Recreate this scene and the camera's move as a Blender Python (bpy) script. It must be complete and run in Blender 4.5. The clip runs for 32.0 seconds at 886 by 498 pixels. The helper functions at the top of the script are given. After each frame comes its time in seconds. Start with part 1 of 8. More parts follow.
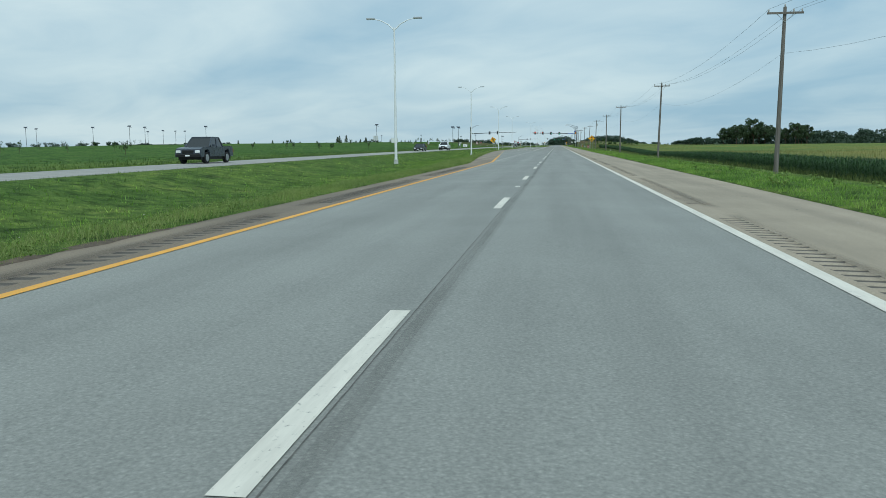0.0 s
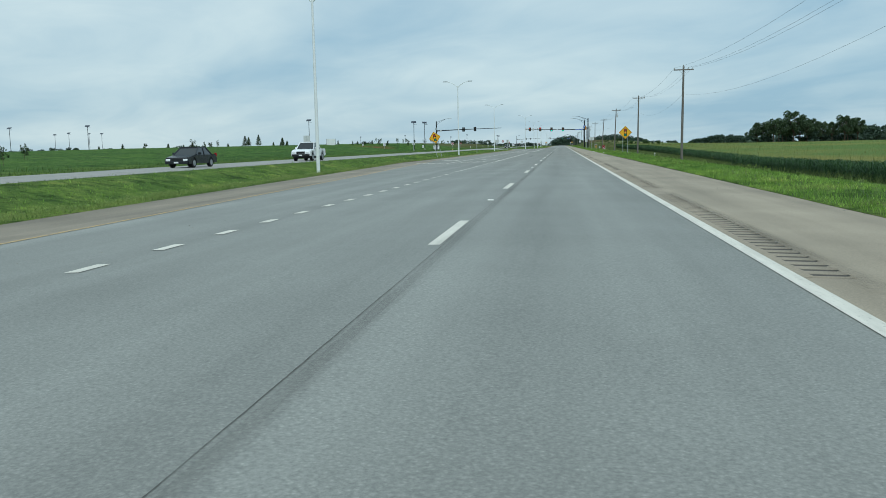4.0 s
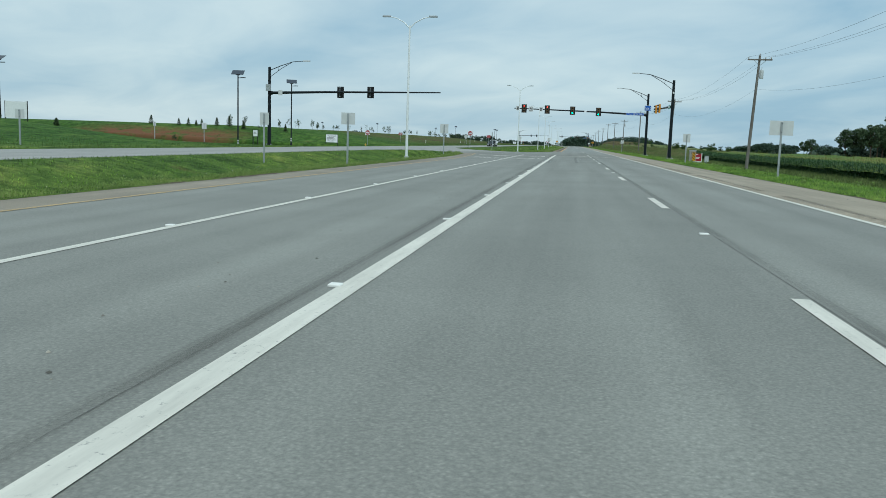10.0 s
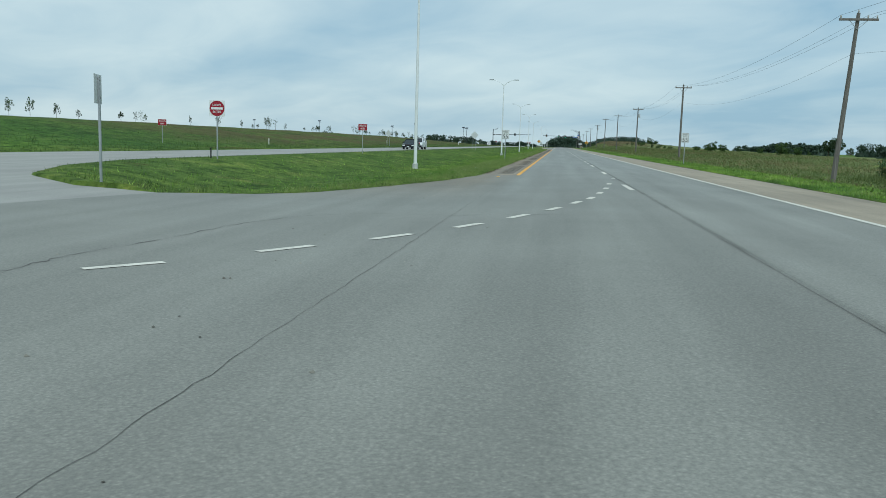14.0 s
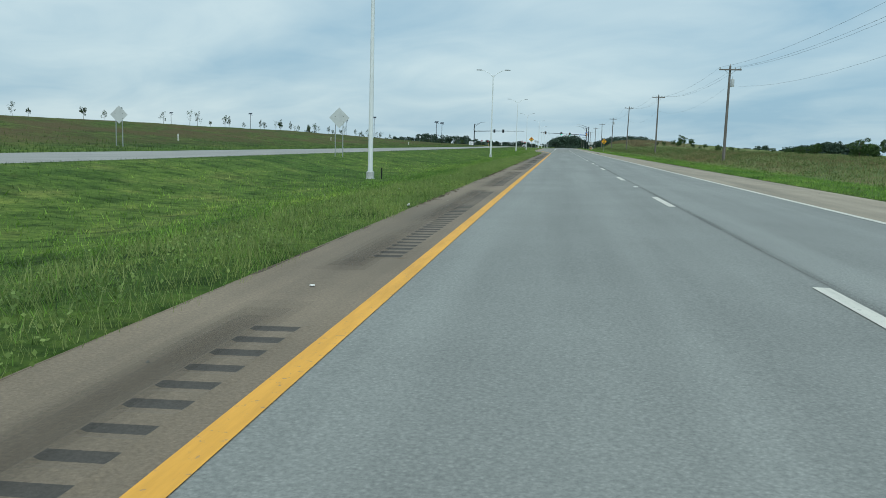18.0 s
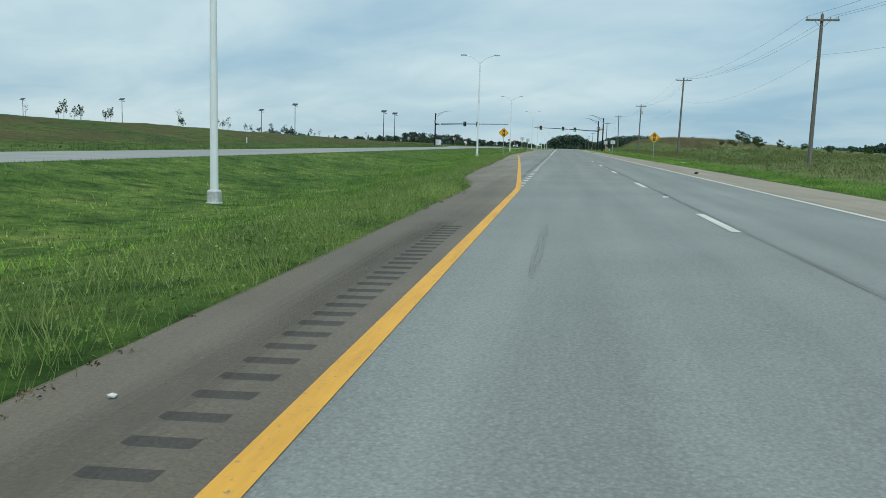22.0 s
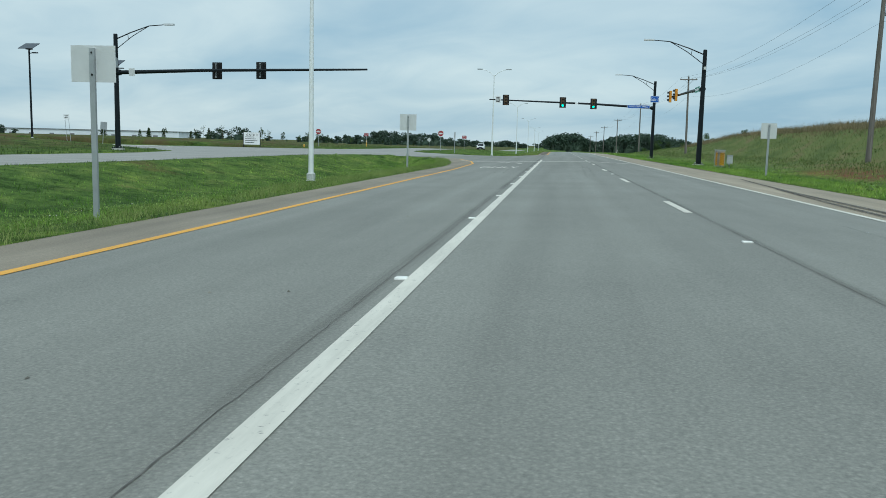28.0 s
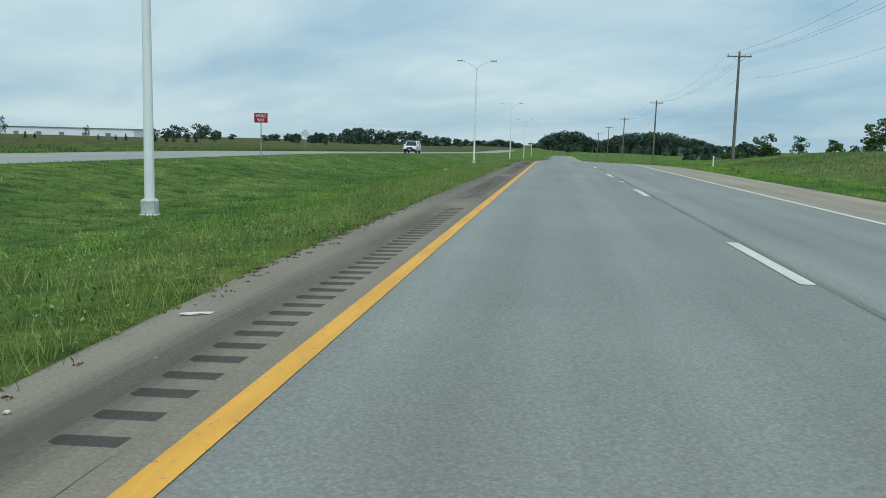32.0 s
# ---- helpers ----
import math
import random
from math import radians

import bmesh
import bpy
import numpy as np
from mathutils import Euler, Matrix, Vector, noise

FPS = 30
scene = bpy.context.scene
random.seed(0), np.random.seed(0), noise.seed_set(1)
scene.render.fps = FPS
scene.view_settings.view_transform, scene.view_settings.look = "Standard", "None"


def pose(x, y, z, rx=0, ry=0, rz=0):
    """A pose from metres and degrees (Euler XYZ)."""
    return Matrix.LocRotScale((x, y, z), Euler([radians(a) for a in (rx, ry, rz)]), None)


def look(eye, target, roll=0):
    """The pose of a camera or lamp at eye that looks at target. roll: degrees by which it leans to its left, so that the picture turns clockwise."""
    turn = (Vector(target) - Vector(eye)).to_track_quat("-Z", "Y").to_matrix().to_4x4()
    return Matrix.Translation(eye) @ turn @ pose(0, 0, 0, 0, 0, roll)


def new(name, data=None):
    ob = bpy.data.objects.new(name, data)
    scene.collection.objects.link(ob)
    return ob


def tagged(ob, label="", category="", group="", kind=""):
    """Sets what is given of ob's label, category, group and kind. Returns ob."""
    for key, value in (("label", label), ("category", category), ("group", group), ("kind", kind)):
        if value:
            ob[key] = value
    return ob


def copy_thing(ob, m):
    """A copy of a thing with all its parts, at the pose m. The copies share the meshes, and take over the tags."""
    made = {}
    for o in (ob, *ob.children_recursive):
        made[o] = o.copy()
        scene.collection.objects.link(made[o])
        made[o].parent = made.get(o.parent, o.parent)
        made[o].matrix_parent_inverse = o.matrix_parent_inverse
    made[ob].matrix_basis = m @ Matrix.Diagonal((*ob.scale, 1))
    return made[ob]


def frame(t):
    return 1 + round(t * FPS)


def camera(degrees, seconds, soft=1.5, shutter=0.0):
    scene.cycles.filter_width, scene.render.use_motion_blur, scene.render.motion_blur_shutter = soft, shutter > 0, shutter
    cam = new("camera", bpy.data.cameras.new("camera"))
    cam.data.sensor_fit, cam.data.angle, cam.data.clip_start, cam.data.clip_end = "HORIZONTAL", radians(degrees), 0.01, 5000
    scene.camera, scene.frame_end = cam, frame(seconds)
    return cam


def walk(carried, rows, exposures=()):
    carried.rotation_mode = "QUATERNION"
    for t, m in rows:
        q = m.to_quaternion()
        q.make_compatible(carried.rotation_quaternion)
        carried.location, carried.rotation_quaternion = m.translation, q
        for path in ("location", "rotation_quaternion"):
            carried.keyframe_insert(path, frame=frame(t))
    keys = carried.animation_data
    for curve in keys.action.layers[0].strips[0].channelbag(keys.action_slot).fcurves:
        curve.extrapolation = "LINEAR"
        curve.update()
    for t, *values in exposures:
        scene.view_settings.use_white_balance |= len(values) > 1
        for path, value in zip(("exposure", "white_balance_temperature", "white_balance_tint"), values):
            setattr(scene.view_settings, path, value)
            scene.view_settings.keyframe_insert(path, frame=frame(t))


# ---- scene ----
cam = camera(56.035, 32.0, soft=0.85)
PATH = [
    (0.0, 1.048, -0.005, 1.119, 7.823, -7.121, -0.410),
    (0.5, 1.098, 13.382, 1.118, 7.722, -7.122, -0.521),
    (1.0, 1.171, 26.409, 1.116, 7.665, -7.110, -0.659),
    (1.5, 1.304, 39.150, 1.113, 7.673, -6.978, -0.957),
    (2.0, 1.406, 51.868, 1.111, 7.731, -6.924, -1.217),
    (2.5, 1.435, 64.725, 1.110, 7.893, -6.899, -1.298),
    (3.0, 1.444, 77.566, 1.110, 8.030, -6.867, -1.246),
    (3.5, 1.439, 90.264, 1.110, 8.117, -6.943, -1.122),
    (4.0, 1.445, 102.864, 1.110, 8.202, -7.017, -1.102),
    (4.5, 1.437, 115.416, 1.110, 8.308, -7.059, -1.148),
    (5.0, 1.386, 127.968, 1.111, 8.461, -7.060, -1.221),
    (5.5, 1.268, 140.558, 1.114, 8.684, -7.031, -1.284),
    (6.0, 1.054, 153.214, 1.119, 9.000, -6.998, -1.298),
    (6.5, 0.741, 165.946, 1.127, 9.296, -6.952, -1.208),
    (7.0, 0.350, 178.655, 1.136, 9.668, -7.083, -0.835),
    (7.5, -0.075, 191.333, 1.141, 9.829, -7.050, -0.335),
    (8.0, -0.520, 204.041, 1.132, 9.771, -7.139, 0.300),
    (8.5, -0.986, 216.802, 1.121, 9.592, -7.294, 1.028),
    (9.0, -1.341, 229.551, 1.112, 9.275, -7.344, 1.518),
    (9.5, -1.578, 242.262, 1.106, 8.837, -7.425, 1.793),
    (10.0, -1.762, 254.992, 1.102, 8.487, -7.423, 1.882),
    (10.5, -1.878, 267.719, 1.099, 8.274, -7.448, 1.872),
    (11.0, -1.964, 280.462, 1.097, 8.057, -7.432, 1.835),
    (11.5, -2.051, 293.171, 1.094, 7.950, -7.452, 1.822),
    (12.0, -2.091, 305.937, 1.093, 7.845, -7.422, 1.942),
    (12.5, -2.115, 318.752, 1.093, 7.730, -7.424, 2.000),
    (13.0, -2.105, 331.734, 1.093, 7.653, -7.398, 1.973),
    (13.5, -2.040, 344.951, 1.095, 7.592, -7.398, 1.807),
    (14.0, -1.963, 358.242, 1.097, 7.613, -7.302, 1.604),
    (14.5, -1.901, 371.447, 1.098, 7.712, -7.282, 1.495),
    (15.0, -1.879, 384.574, 1.099, 7.876, -7.327, 1.584),
    (15.5, -1.904, 397.664, 1.098, 8.007, -7.268, 1.814),
    (16.0, -1.957, 410.668, 1.097, 8.011, -7.228, 1.874),
    (16.5, -2.023, 423.564, 1.095, 7.937, -7.209, 1.822),
    (17.0, -2.088, 436.352, 1.093, 7.834, -7.212, 1.719),
    (17.5, -2.138, 449.057, 1.092, 7.751, -7.240, 1.623),
    (18.0, -2.156, 461.723, 1.092, 7.737, -7.297, 1.595),
    (18.5, -2.169, 474.412, 1.091, 7.673, -7.251, 1.526),
    (19.0, -2.188, 487.173, 1.091, 7.667, -7.219, 1.514),
    (19.5, -2.207, 500.003, 1.090, 7.712, -7.261, 1.518),
    (20.0, -2.220, 512.806, 1.090, 7.742, -7.300, 1.549),
    (20.5, -2.255, 525.485, 1.089, 7.793, -7.270, 1.560),
    (21.0, -2.343, 538.138, 1.087, 7.821, -7.261, 1.581),
    (21.5, -2.404, 550.940, 1.085, 7.767, -7.282, 1.664),
    (22.0, -2.402, 563.889, 1.085, 7.739, -7.313, 1.730),
    (22.5, -2.411, 576.800, 1.085, 7.688, -7.234, 1.647),
    (23.0, -2.420, 589.661, 1.085, 7.612, -7.321, 1.568),
    (23.5, -2.415, 602.486, 1.085, 7.565, -7.308, 1.662),
    (24.0, -2.421, 615.352, 1.085, 7.539, -7.364, 1.723),
    (24.5, -2.415, 628.299, 1.085, 7.533, -7.339, 1.762),
    (25.0, -2.397, 641.225, 1.086, 7.607, -7.274, 1.817),
    (25.5, -2.394, 654.117, 1.086, 7.658, -7.229, 1.776),
    (26.0, -2.393, 667.008, 1.086, 7.669, -7.195, 1.672),
    (26.5, -2.389, 679.946, 1.086, 7.652, -7.175, 1.545),
    (27.0, -2.376, 692.969, 1.086, 7.618, -7.172, 1.437),
    (27.5, -2.348, 706.078, 1.087, 7.579, -7.195, 1.388),
    (28.0, -2.297, 719.207, 1.088, 7.545, -7.256, 1.440),
    (28.5, -2.276, 732.200, 1.089, 7.547, -7.262, 1.466),
    (29.0, -2.257, 745.164, 1.089, 7.550, -7.219, 1.482),
    (29.5, -2.219, 758.273, 1.090, 7.554, -7.250, 1.439),
    (30.0, -2.186, 771.458, 1.091, 7.588, -7.167, 1.396),
    (30.5, -2.153, 784.609, 1.092, 7.585, -7.239, 1.252),
    (31.0, -2.139, 797.787, 1.092, 7.528, -7.195, 1.250),
    (31.5, -2.131, 811.033, 1.092, 7.491, -7.182, 1.353),
    (32.0, -2.125, 824.336, 1.092, 7.456, -7.289, 1.529),
]


def heading(x, y, z, yaw, pitch, roll):
    c = math.cos(radians(pitch))
    ahead = Vector((-math.sin(radians(yaw)) * c, math.cos(radians(yaw)) * c, math.sin(radians(pitch))))
    eye = Vector((x, y, z))
    return look(eye, eye + ahead, roll)


walk(cam, [(t, heading(*p)) for t, *p in PATH], [(0, 0.08, 5720, 0), (32, 0.08, 5720, 0)])

# ---- world, sun, exposure ----


def build_world():
    w = bpy.data.worlds.new("sky")
    w.use_nodes = True
    nt = w.node_tree
    nt.nodes.clear()
    out = nt.nodes.new("ShaderNodeOutputWorld")
    bg = nt.nodes.new("ShaderNodeBackground")
    bg.inputs["Strength"].default_value = 0.1
    sky = nt.nodes.new("ShaderNodeTexSky")
    sky.sky_type = "NISHITA"
    sky.sun_disc = False
    sky.sun_elevation = radians(48)
    sky.sun_rotation = radians(200)
    sky.air_density, sky.dust_density, sky.ozone_density = 1.0, 2.0, 2.0
    co = nt.nodes.new("ShaderNodeTexCoord")
    sep = nt.nodes.new("ShaderNodeSeparateXYZ")
    nt.links.new(co.outputs["Generated"], sep.inputs[0])

    def m(op, a, b=None, clamp=False):
        n = nt.nodes.new("ShaderNodeMath")
        n.operation, n.use_clamp = op, clamp
        for k, v in ((0, a), (1, b)):
            if v is None:
                continue
            if isinstance(v, (int, float)):
                n.inputs[k].default_value = v
            else:
                nt.links.new(v, n.inputs[k])
        return n.outputs[0]

    # cloud sheet: the direction laid on a plane overhead, which draws the streaks together towards the horizon
    h = m("ADD", m("MAXIMUM", sep.outputs["Z"], 0.0), 0.16)
    px, py = m("DIVIDE", sep.outputs["X"], h), m("DIVIDE", sep.outputs["Y"], h)
    comb = nt.nodes.new("ShaderNodeCombineXYZ")
    nt.links.new(m("MULTIPLY", px, 0.95), comb.inputs[0])
    nt.links.new(m("ADD", m("MULTIPLY", py, 0.95), m("MULTIPLY", px, 0.35)), comb.inputs[1])
    comb.inputs[2].default_value = 3.7

    def noise_tex(scale, detail, rough, dist=0.0):
        n = nt.nodes.new("ShaderNodeTexNoise")
        n.inputs["Scale"].default_value, n.inputs["Detail"].default_value = scale, detail
        n.inputs["Roughness"].default_value, n.inputs["Distortion"].default_value = rough, dist
        nt.links.new(comb.outputs[0], n.inputs["Vector"])
        return n.outputs["Fac"]

    big, fine = noise_tex(0.55, 5.0, 0.5, 0.4), noise_tex(1.7, 6.0, 0.55, 0.8)
    cover = m("ADD", m("MULTIPLY", big, 0.72), m("MULTIPLY", fine, 0.28))
    # thinner cloud low on the east side
    cover = m("SUBTRACT", cover, m("MULTIPLY", sep.outputs["X"], 0.05))

    def towards(x, y, z, near):
        """1 in that direction, falling to 0 where the cosine is near."""
        n = nt.nodes.new("ShaderNodeVectorMath")
        n.operation = "DOT_PRODUCT"
        nt.links.new(co.outputs["Generated"], n.inputs[0])
        n.inputs[1].default_value = Vector((x, y, z)).normalized()
        return m("MULTIPLY", m("SUBTRACT", n.outputs["Value"], near), 1 / (1 - near), True)

    # a thick bank of cloud over the road ahead, and a clearer stretch low in the north-east
    cover = m("ADD", cover, m("MULTIPLY", towards(0.06, 1.0, 0.22, 0.975), 0.08))
    cover = m("SUBTRACT", cover, m("MULTIPLY", towards(0.30, 1.0, 0.10, 0.965), 0.07))
    cover = m("ADD", cover, m("MULTIPLY", towards(-0.62, 1.0, 0.12, 0.93), 0.02))
    ramp = nt.nodes.new("ShaderNodeValToRGB")
    ramp.color_ramp.elements[0].position, ramp.color_ramp.elements[0].color = 0.34, (0, 0, 0, 1)
    ramp.color_ramp.elements[1].position, ramp.color_ramp.elements[1].color = 0.63, (1, 1, 1, 1)
    nt.links.new(cover, ramp.inputs[0])
    veil = nt.nodes.new("ShaderNodeMix")
    veil.data_type = "RGBA"
    nt.links.new(ramp.outputs[0], veil.inputs["Factor"])
    veil.inputs["A"].default_value = (3.55, 4.8, 5.6, 1)
    veil.inputs["B"].default_value = (6.65, 7.15, 7.0, 1)
    mix = nt.nodes.new("ShaderNodeMix")
    mix.data_type = "RGBA"
    mix.inputs["Factor"].default_value = 0.9
    nt.links.new(sky.outputs[0], mix.inputs["A"])
    nt.links.new(veil.outputs["Result"], mix.inputs["B"])
    nt.links.new(mix.outputs["Result"], bg.inputs["Color"])
    nt.links.new(bg.outputs[0], out.inputs[0])
    scene.world = w


build_world()
sun_data = bpy.data.lights.new("sun", "SUN")
sun_data.energy, sun_data.angle, sun_data.color = 2.0, radians(25), (1.0, 0.97, 0.92)
sun = new("sun", sun_data)
sun.matrix_world = look((0, 0, 60), (-14, 32, 0))


# ---- materials ----
def shader(name, rough=0.8, metal=0.0, spec=0.3):
    mat = bpy.data.materials.new(name)
    mat.use_nodes = True
    nt = mat.node_tree
    b = nt.nodes["Principled BSDF"]
    b.inputs["Roughness"].default_value = rough
    b.inputs["Metallic"].default_value = metal
    b.inputs["Specular IOR Level"].default_value = spec
    return mat, nt, b


def tex(nt, kind, scale, coord="Object", detail=4.0, rough=0.55, stretch=None):
    co = nt.nodes.new("ShaderNodeTexCoord")
    src = co.outputs[coord]
    if stretch:
        mp = nt.nodes.new("ShaderNodeMapping")
        mp.inputs["Scale"].default_value = stretch
        nt.links.new(src, mp.inputs[0])
        src = mp.outputs[0]
    n = nt.nodes.new({"noise": "ShaderNodeTexNoise", "voronoi": "ShaderNodeTexVoronoi"}[kind])
    n.inputs["Scale"].default_value = scale
    if kind == "noise":
        n.inputs["Detail"].default_value, n.inputs["Roughness"].default_value = detail, rough
    nt.links.new(src, n.inputs["Vector"])
    return n.outputs["Fac"] if kind == "noise" else n.outputs["Distance"]


def ramp(nt, fac, stops):
    r = nt.nodes.new("ShaderNodeValToRGB")
    while len(r.color_ramp.elements) < len(stops):
        r.color_ramp.elements.new(0.5)
    for e, (p, c) in zip(r.color_ramp.elements, stops):
        e.position, e.color = p, (*c, 1)
    nt.links.new(fac, r.inputs[0])
    return r.outputs[0]


def blend(nt, fac, a, b, mode="MIX"):
    m = nt.nodes.new("ShaderNodeMix")
    m.data_type, m.blend_type = "RGBA", mode
    for sock, v in (("Factor", fac), ("A", a), ("B", b)):
        if isinstance(v, tuple):
            m.inputs[sock].default_value = (*v, 1)
        elif isinstance(v, (int, float)):
            m.inputs[sock].default_value = v
        else:
            nt.links.new(v, m.inputs[sock])
    return m.outputs["Result"]


def bump(nt, b, height, strength, distance):
    n = nt.nodes.new("ShaderNodeBump")
    n.inputs["Strength"].default_value, n.inputs["Distance"].default_value = strength, distance
    nt.links.new(height, n.inputs["Height"])
    nt.links.new(n.outputs[0], b.inputs["Normal"])


def plain(name, color, rough=0.6, metal=0.0, spec=0.3, vary=0.12, scale=6.0, relief=0.0):
    """A painted or natural surface with soft blotches and a little grain."""
    mat, nt, b = shader(name, rough, metal, spec)
    dark, light = tuple(c * (1 - vary) for c in color), tuple(min(1, c * (1 + vary)) for c in color)
    col = ramp(nt, tex(nt, "noise", scale, detail=5), [(0.3, dark), (0.7, light)])
    nt.links.new(col, b.inputs["Base Color"])
    if relief:
        bump(nt, b, tex(nt, "noise", scale * 8), 0.4, relief)
    return mat


def asphalt(name, lo, hi, grit, blotch=0.25, tracks=0.0, stone=38):
    """Worn asphalt: aggregate grain, blotches and long stains that run with the traffic."""
    mat, nt, b = shader(name, 0.74, 0.0, 0.36)
    grain = tex(nt, "noise", 55, detail=6, rough=0.75)
    col = ramp(nt, grain, [(0.25, lo), (0.5, tuple((p + q) / 2 for p, q in zip(lo, hi))), (0.78, hi)])
    stones = ramp(nt, tex(nt, "voronoi", stone), [(0.0, (1.28, 1.27, 1.25)), (0.3, (1.0, 1.0, 1.0)), (0.8, (0.84, 0.84, 0.85))])
    col = blend(nt, grit, col, stones, "MULTIPLY")
    long = ramp(nt, tex(nt, "noise", 0.9, detail=5, stretch=(1.5, 0.06, 1)), [(0.3, (1 - blotch,) * 3), (0.7, (1 + blotch * 0.6,) * 3)])
    col = blend(nt, 1.0, col, long, "MULTIPLY")
    patchy = ramp(nt, tex(nt, "noise", 0.35, detail=4), [(0.32, (1 - blotch * 0.6,) * 3), (0.68, (1 + blotch * 0.4,) * 3)])
    col = blend(nt, 1.0, col, patchy, "MULTIPLY")
    if tracks:
        co = nt.nodes.new("ShaderNodeTexCoord")
        sp = nt.nodes.new("ShaderNodeSeparateXYZ")
        nt.links.new(co.outputs["Object"], sp.inputs[0])
        wv = nt.nodes.new("ShaderNodeMath")
        wv.operation = "SINE"
        sc = nt.nodes.new("ShaderNodeMath")
        sc.operation = "MULTIPLY"
        sc.inputs[1].default_value = 2 * math.pi / 1.73
        nt.links.new(sp.outputs["X"], sc.inputs[0])
        nt.links.new(sc.outputs[0], wv.inputs[0])
        worn = ramp(nt, wv.outputs[0], [(0.0, (1 - tracks,) * 3), (1.0, (1 + tracks,) * 3)])
        col = blend(nt, 0.7, col, worn, "MULTIPLY")
    nt.links.new(col, b.inputs["Base Color"])
    bump(nt, b, grain, 0.5, 0.004)
    return mat


def masked(nt, mask, value, lo, hi):
    """A mask that fades out as the value goes from hi to lo."""
    r, k = nt.nodes.new("ShaderNodeMapRange"), nt.nodes.new("ShaderNodeMath")
    r.inputs["From Min"].default_value, r.inputs["From Max"].default_value = lo, hi
    nt.links.new(value, r.inputs["Value"])
    k.operation = "MULTIPLY"
    nt.links.new(mask, k.inputs[0])
    nt.links.new(r.outputs[0], k.inputs[1])
    return k.outputs[0]


def grimy_asphalt():
    """The carriageway's asphalt: browner and darker with grime where traffic waits before the crossings."""
    mat = asphalt("asphalt", (0.146, 0.151, 0.139), (0.313, 0.318, 0.290), 0.9, 0.14, 0.05)
    nt, b = mat.node_tree, mat.node_tree.nodes["Principled BSDF"]
    base = b.inputs["Base Color"].links[0].from_socket
    co = nt.nodes.new("ShaderNodeTexCoord")
    sp = nt.nodes.new("ShaderNodeSeparateXYZ")
    nt.links.new(co.outputs["Object"], sp.inputs[0])
    km = nt.nodes.new("ShaderNodeMath")
    km.operation = "MULTIPLY"
    km.inputs[1].default_value = 0.001
    nt.links.new(sp.outputs["Y"], km.inputs[0])
    clean, grime, dusty = (1.03, 1.03, 1.03), (0.86, 0.825, 0.78), (0.965, 0.94, 0.905)
    tone = ramp(nt, km.outputs[0], [(0.13, clean), (0.19, dusty), (0.325, dusty), (0.336, grime), (0.350, grime), (0.365, dusty), (0.41, clean), (0.58, clean), (0.63, dusty), (0.755, dusty), (0.773, (0.9, 0.872, 0.835)), (0.79, (0.9, 0.872, 0.835)), (0.81, dusty), (0.84, clean)])
    col = blend(nt, 1.0, base, tone, "MULTIPLY")
    # brown dust where the strip beside the median begins again past each crossing
    drift = ramp(nt, tex(nt, "noise", 0.9, detail=6, rough=0.65), [(0.25, (0.55, 0.55, 0.55)), (0.6, (1, 1, 1))])
    for y in (390.0, 826.0):
        cover = drift
        for axis, lo, hi in (("X", -3.2, -4.5), ("Y", y - 15, y - 6), ("Y", y + 10, y + 6)):
            cover = masked(nt, cover, sp.outputs[axis], lo, hi)
        col = blend(nt, cover, col, blend(nt, 1.0, base, (0.93, 0.80, 0.67), "MULTIPLY"))
    nt.links.new(col, b.inputs["Base Color"])
    return mat


def leaf_material(name, lo, hi, translucent=0.25):
    """Leaves: each clump has its own tone."""
    mat, nt, b = shader(name, 0.6, 0.0, 0.25)
    geo = nt.nodes.new("ShaderNodeNewGeometry")
    col = ramp(nt, geo.outputs["Random Per Island"], [(0.0, lo), (0.6, tuple((p + q) / 2 for p, q in zip(lo, hi))), (1.0, hi)])
    big = ramp(nt, tex(nt, "noise", 0.5, detail=3), [(0.35, (0.7, 0.75, 0.7)), (0.65, (1.2, 1.15, 1.1))])
    col = blend(nt, 1.0, col, big, "MULTIPLY")
    nt.links.new(col, b.inputs["Base Color"])
    tr = nt.nodes.new("ShaderNodeBsdfTranslucent")
    nt.links.new(col, tr.inputs["Color"])
    mx = nt.nodes.new("ShaderNodeMixShader")
    mx.inputs[0].default_value = translucent
    nt.links.new(b.outputs[0], mx.inputs[1])
    nt.links.new(tr.outputs[0], mx.inputs[2])
    nt.links.new(mx.outputs[0], nt.nodes["Material Output"].inputs["Surface"])
    return mat


def grass_tone(nt):
    """Tone of the sward by place: fresh, dull and yellowed patches that blades and ground share."""
    patch = tex(nt, "noise", 0.55, detail=7, rough=0.62, stretch=(1.0, 0.6, 1))
    col = ramp(nt, patch, [(0.30, (0.042, 0.080, 0.020)), (0.43, (0.088, 0.156, 0.036)), (0.56, (0.122, 0.196, 0.048)), (0.70, (0.186, 0.236, 0.072))])
    drift = ramp(nt, tex(nt, "noise", 0.06, detail=5), [(0.36, (0.74, 0.855, 0.75)), (0.64, (1.14, 1.13, 0.95))])
    col = blend(nt, 1.0, col, drift, "MULTIPLY")
    lump = ramp(nt, tex(nt, "noise", 1.25, detail=6, rough=0.6), [(0.34, (0.5, 0.55, 0.5)), (0.47, (1, 1, 1)), (0.66, (1.4, 1.31, 1.18))])
    return blend(nt, 1.0, col, lump, "MULTIPLY")


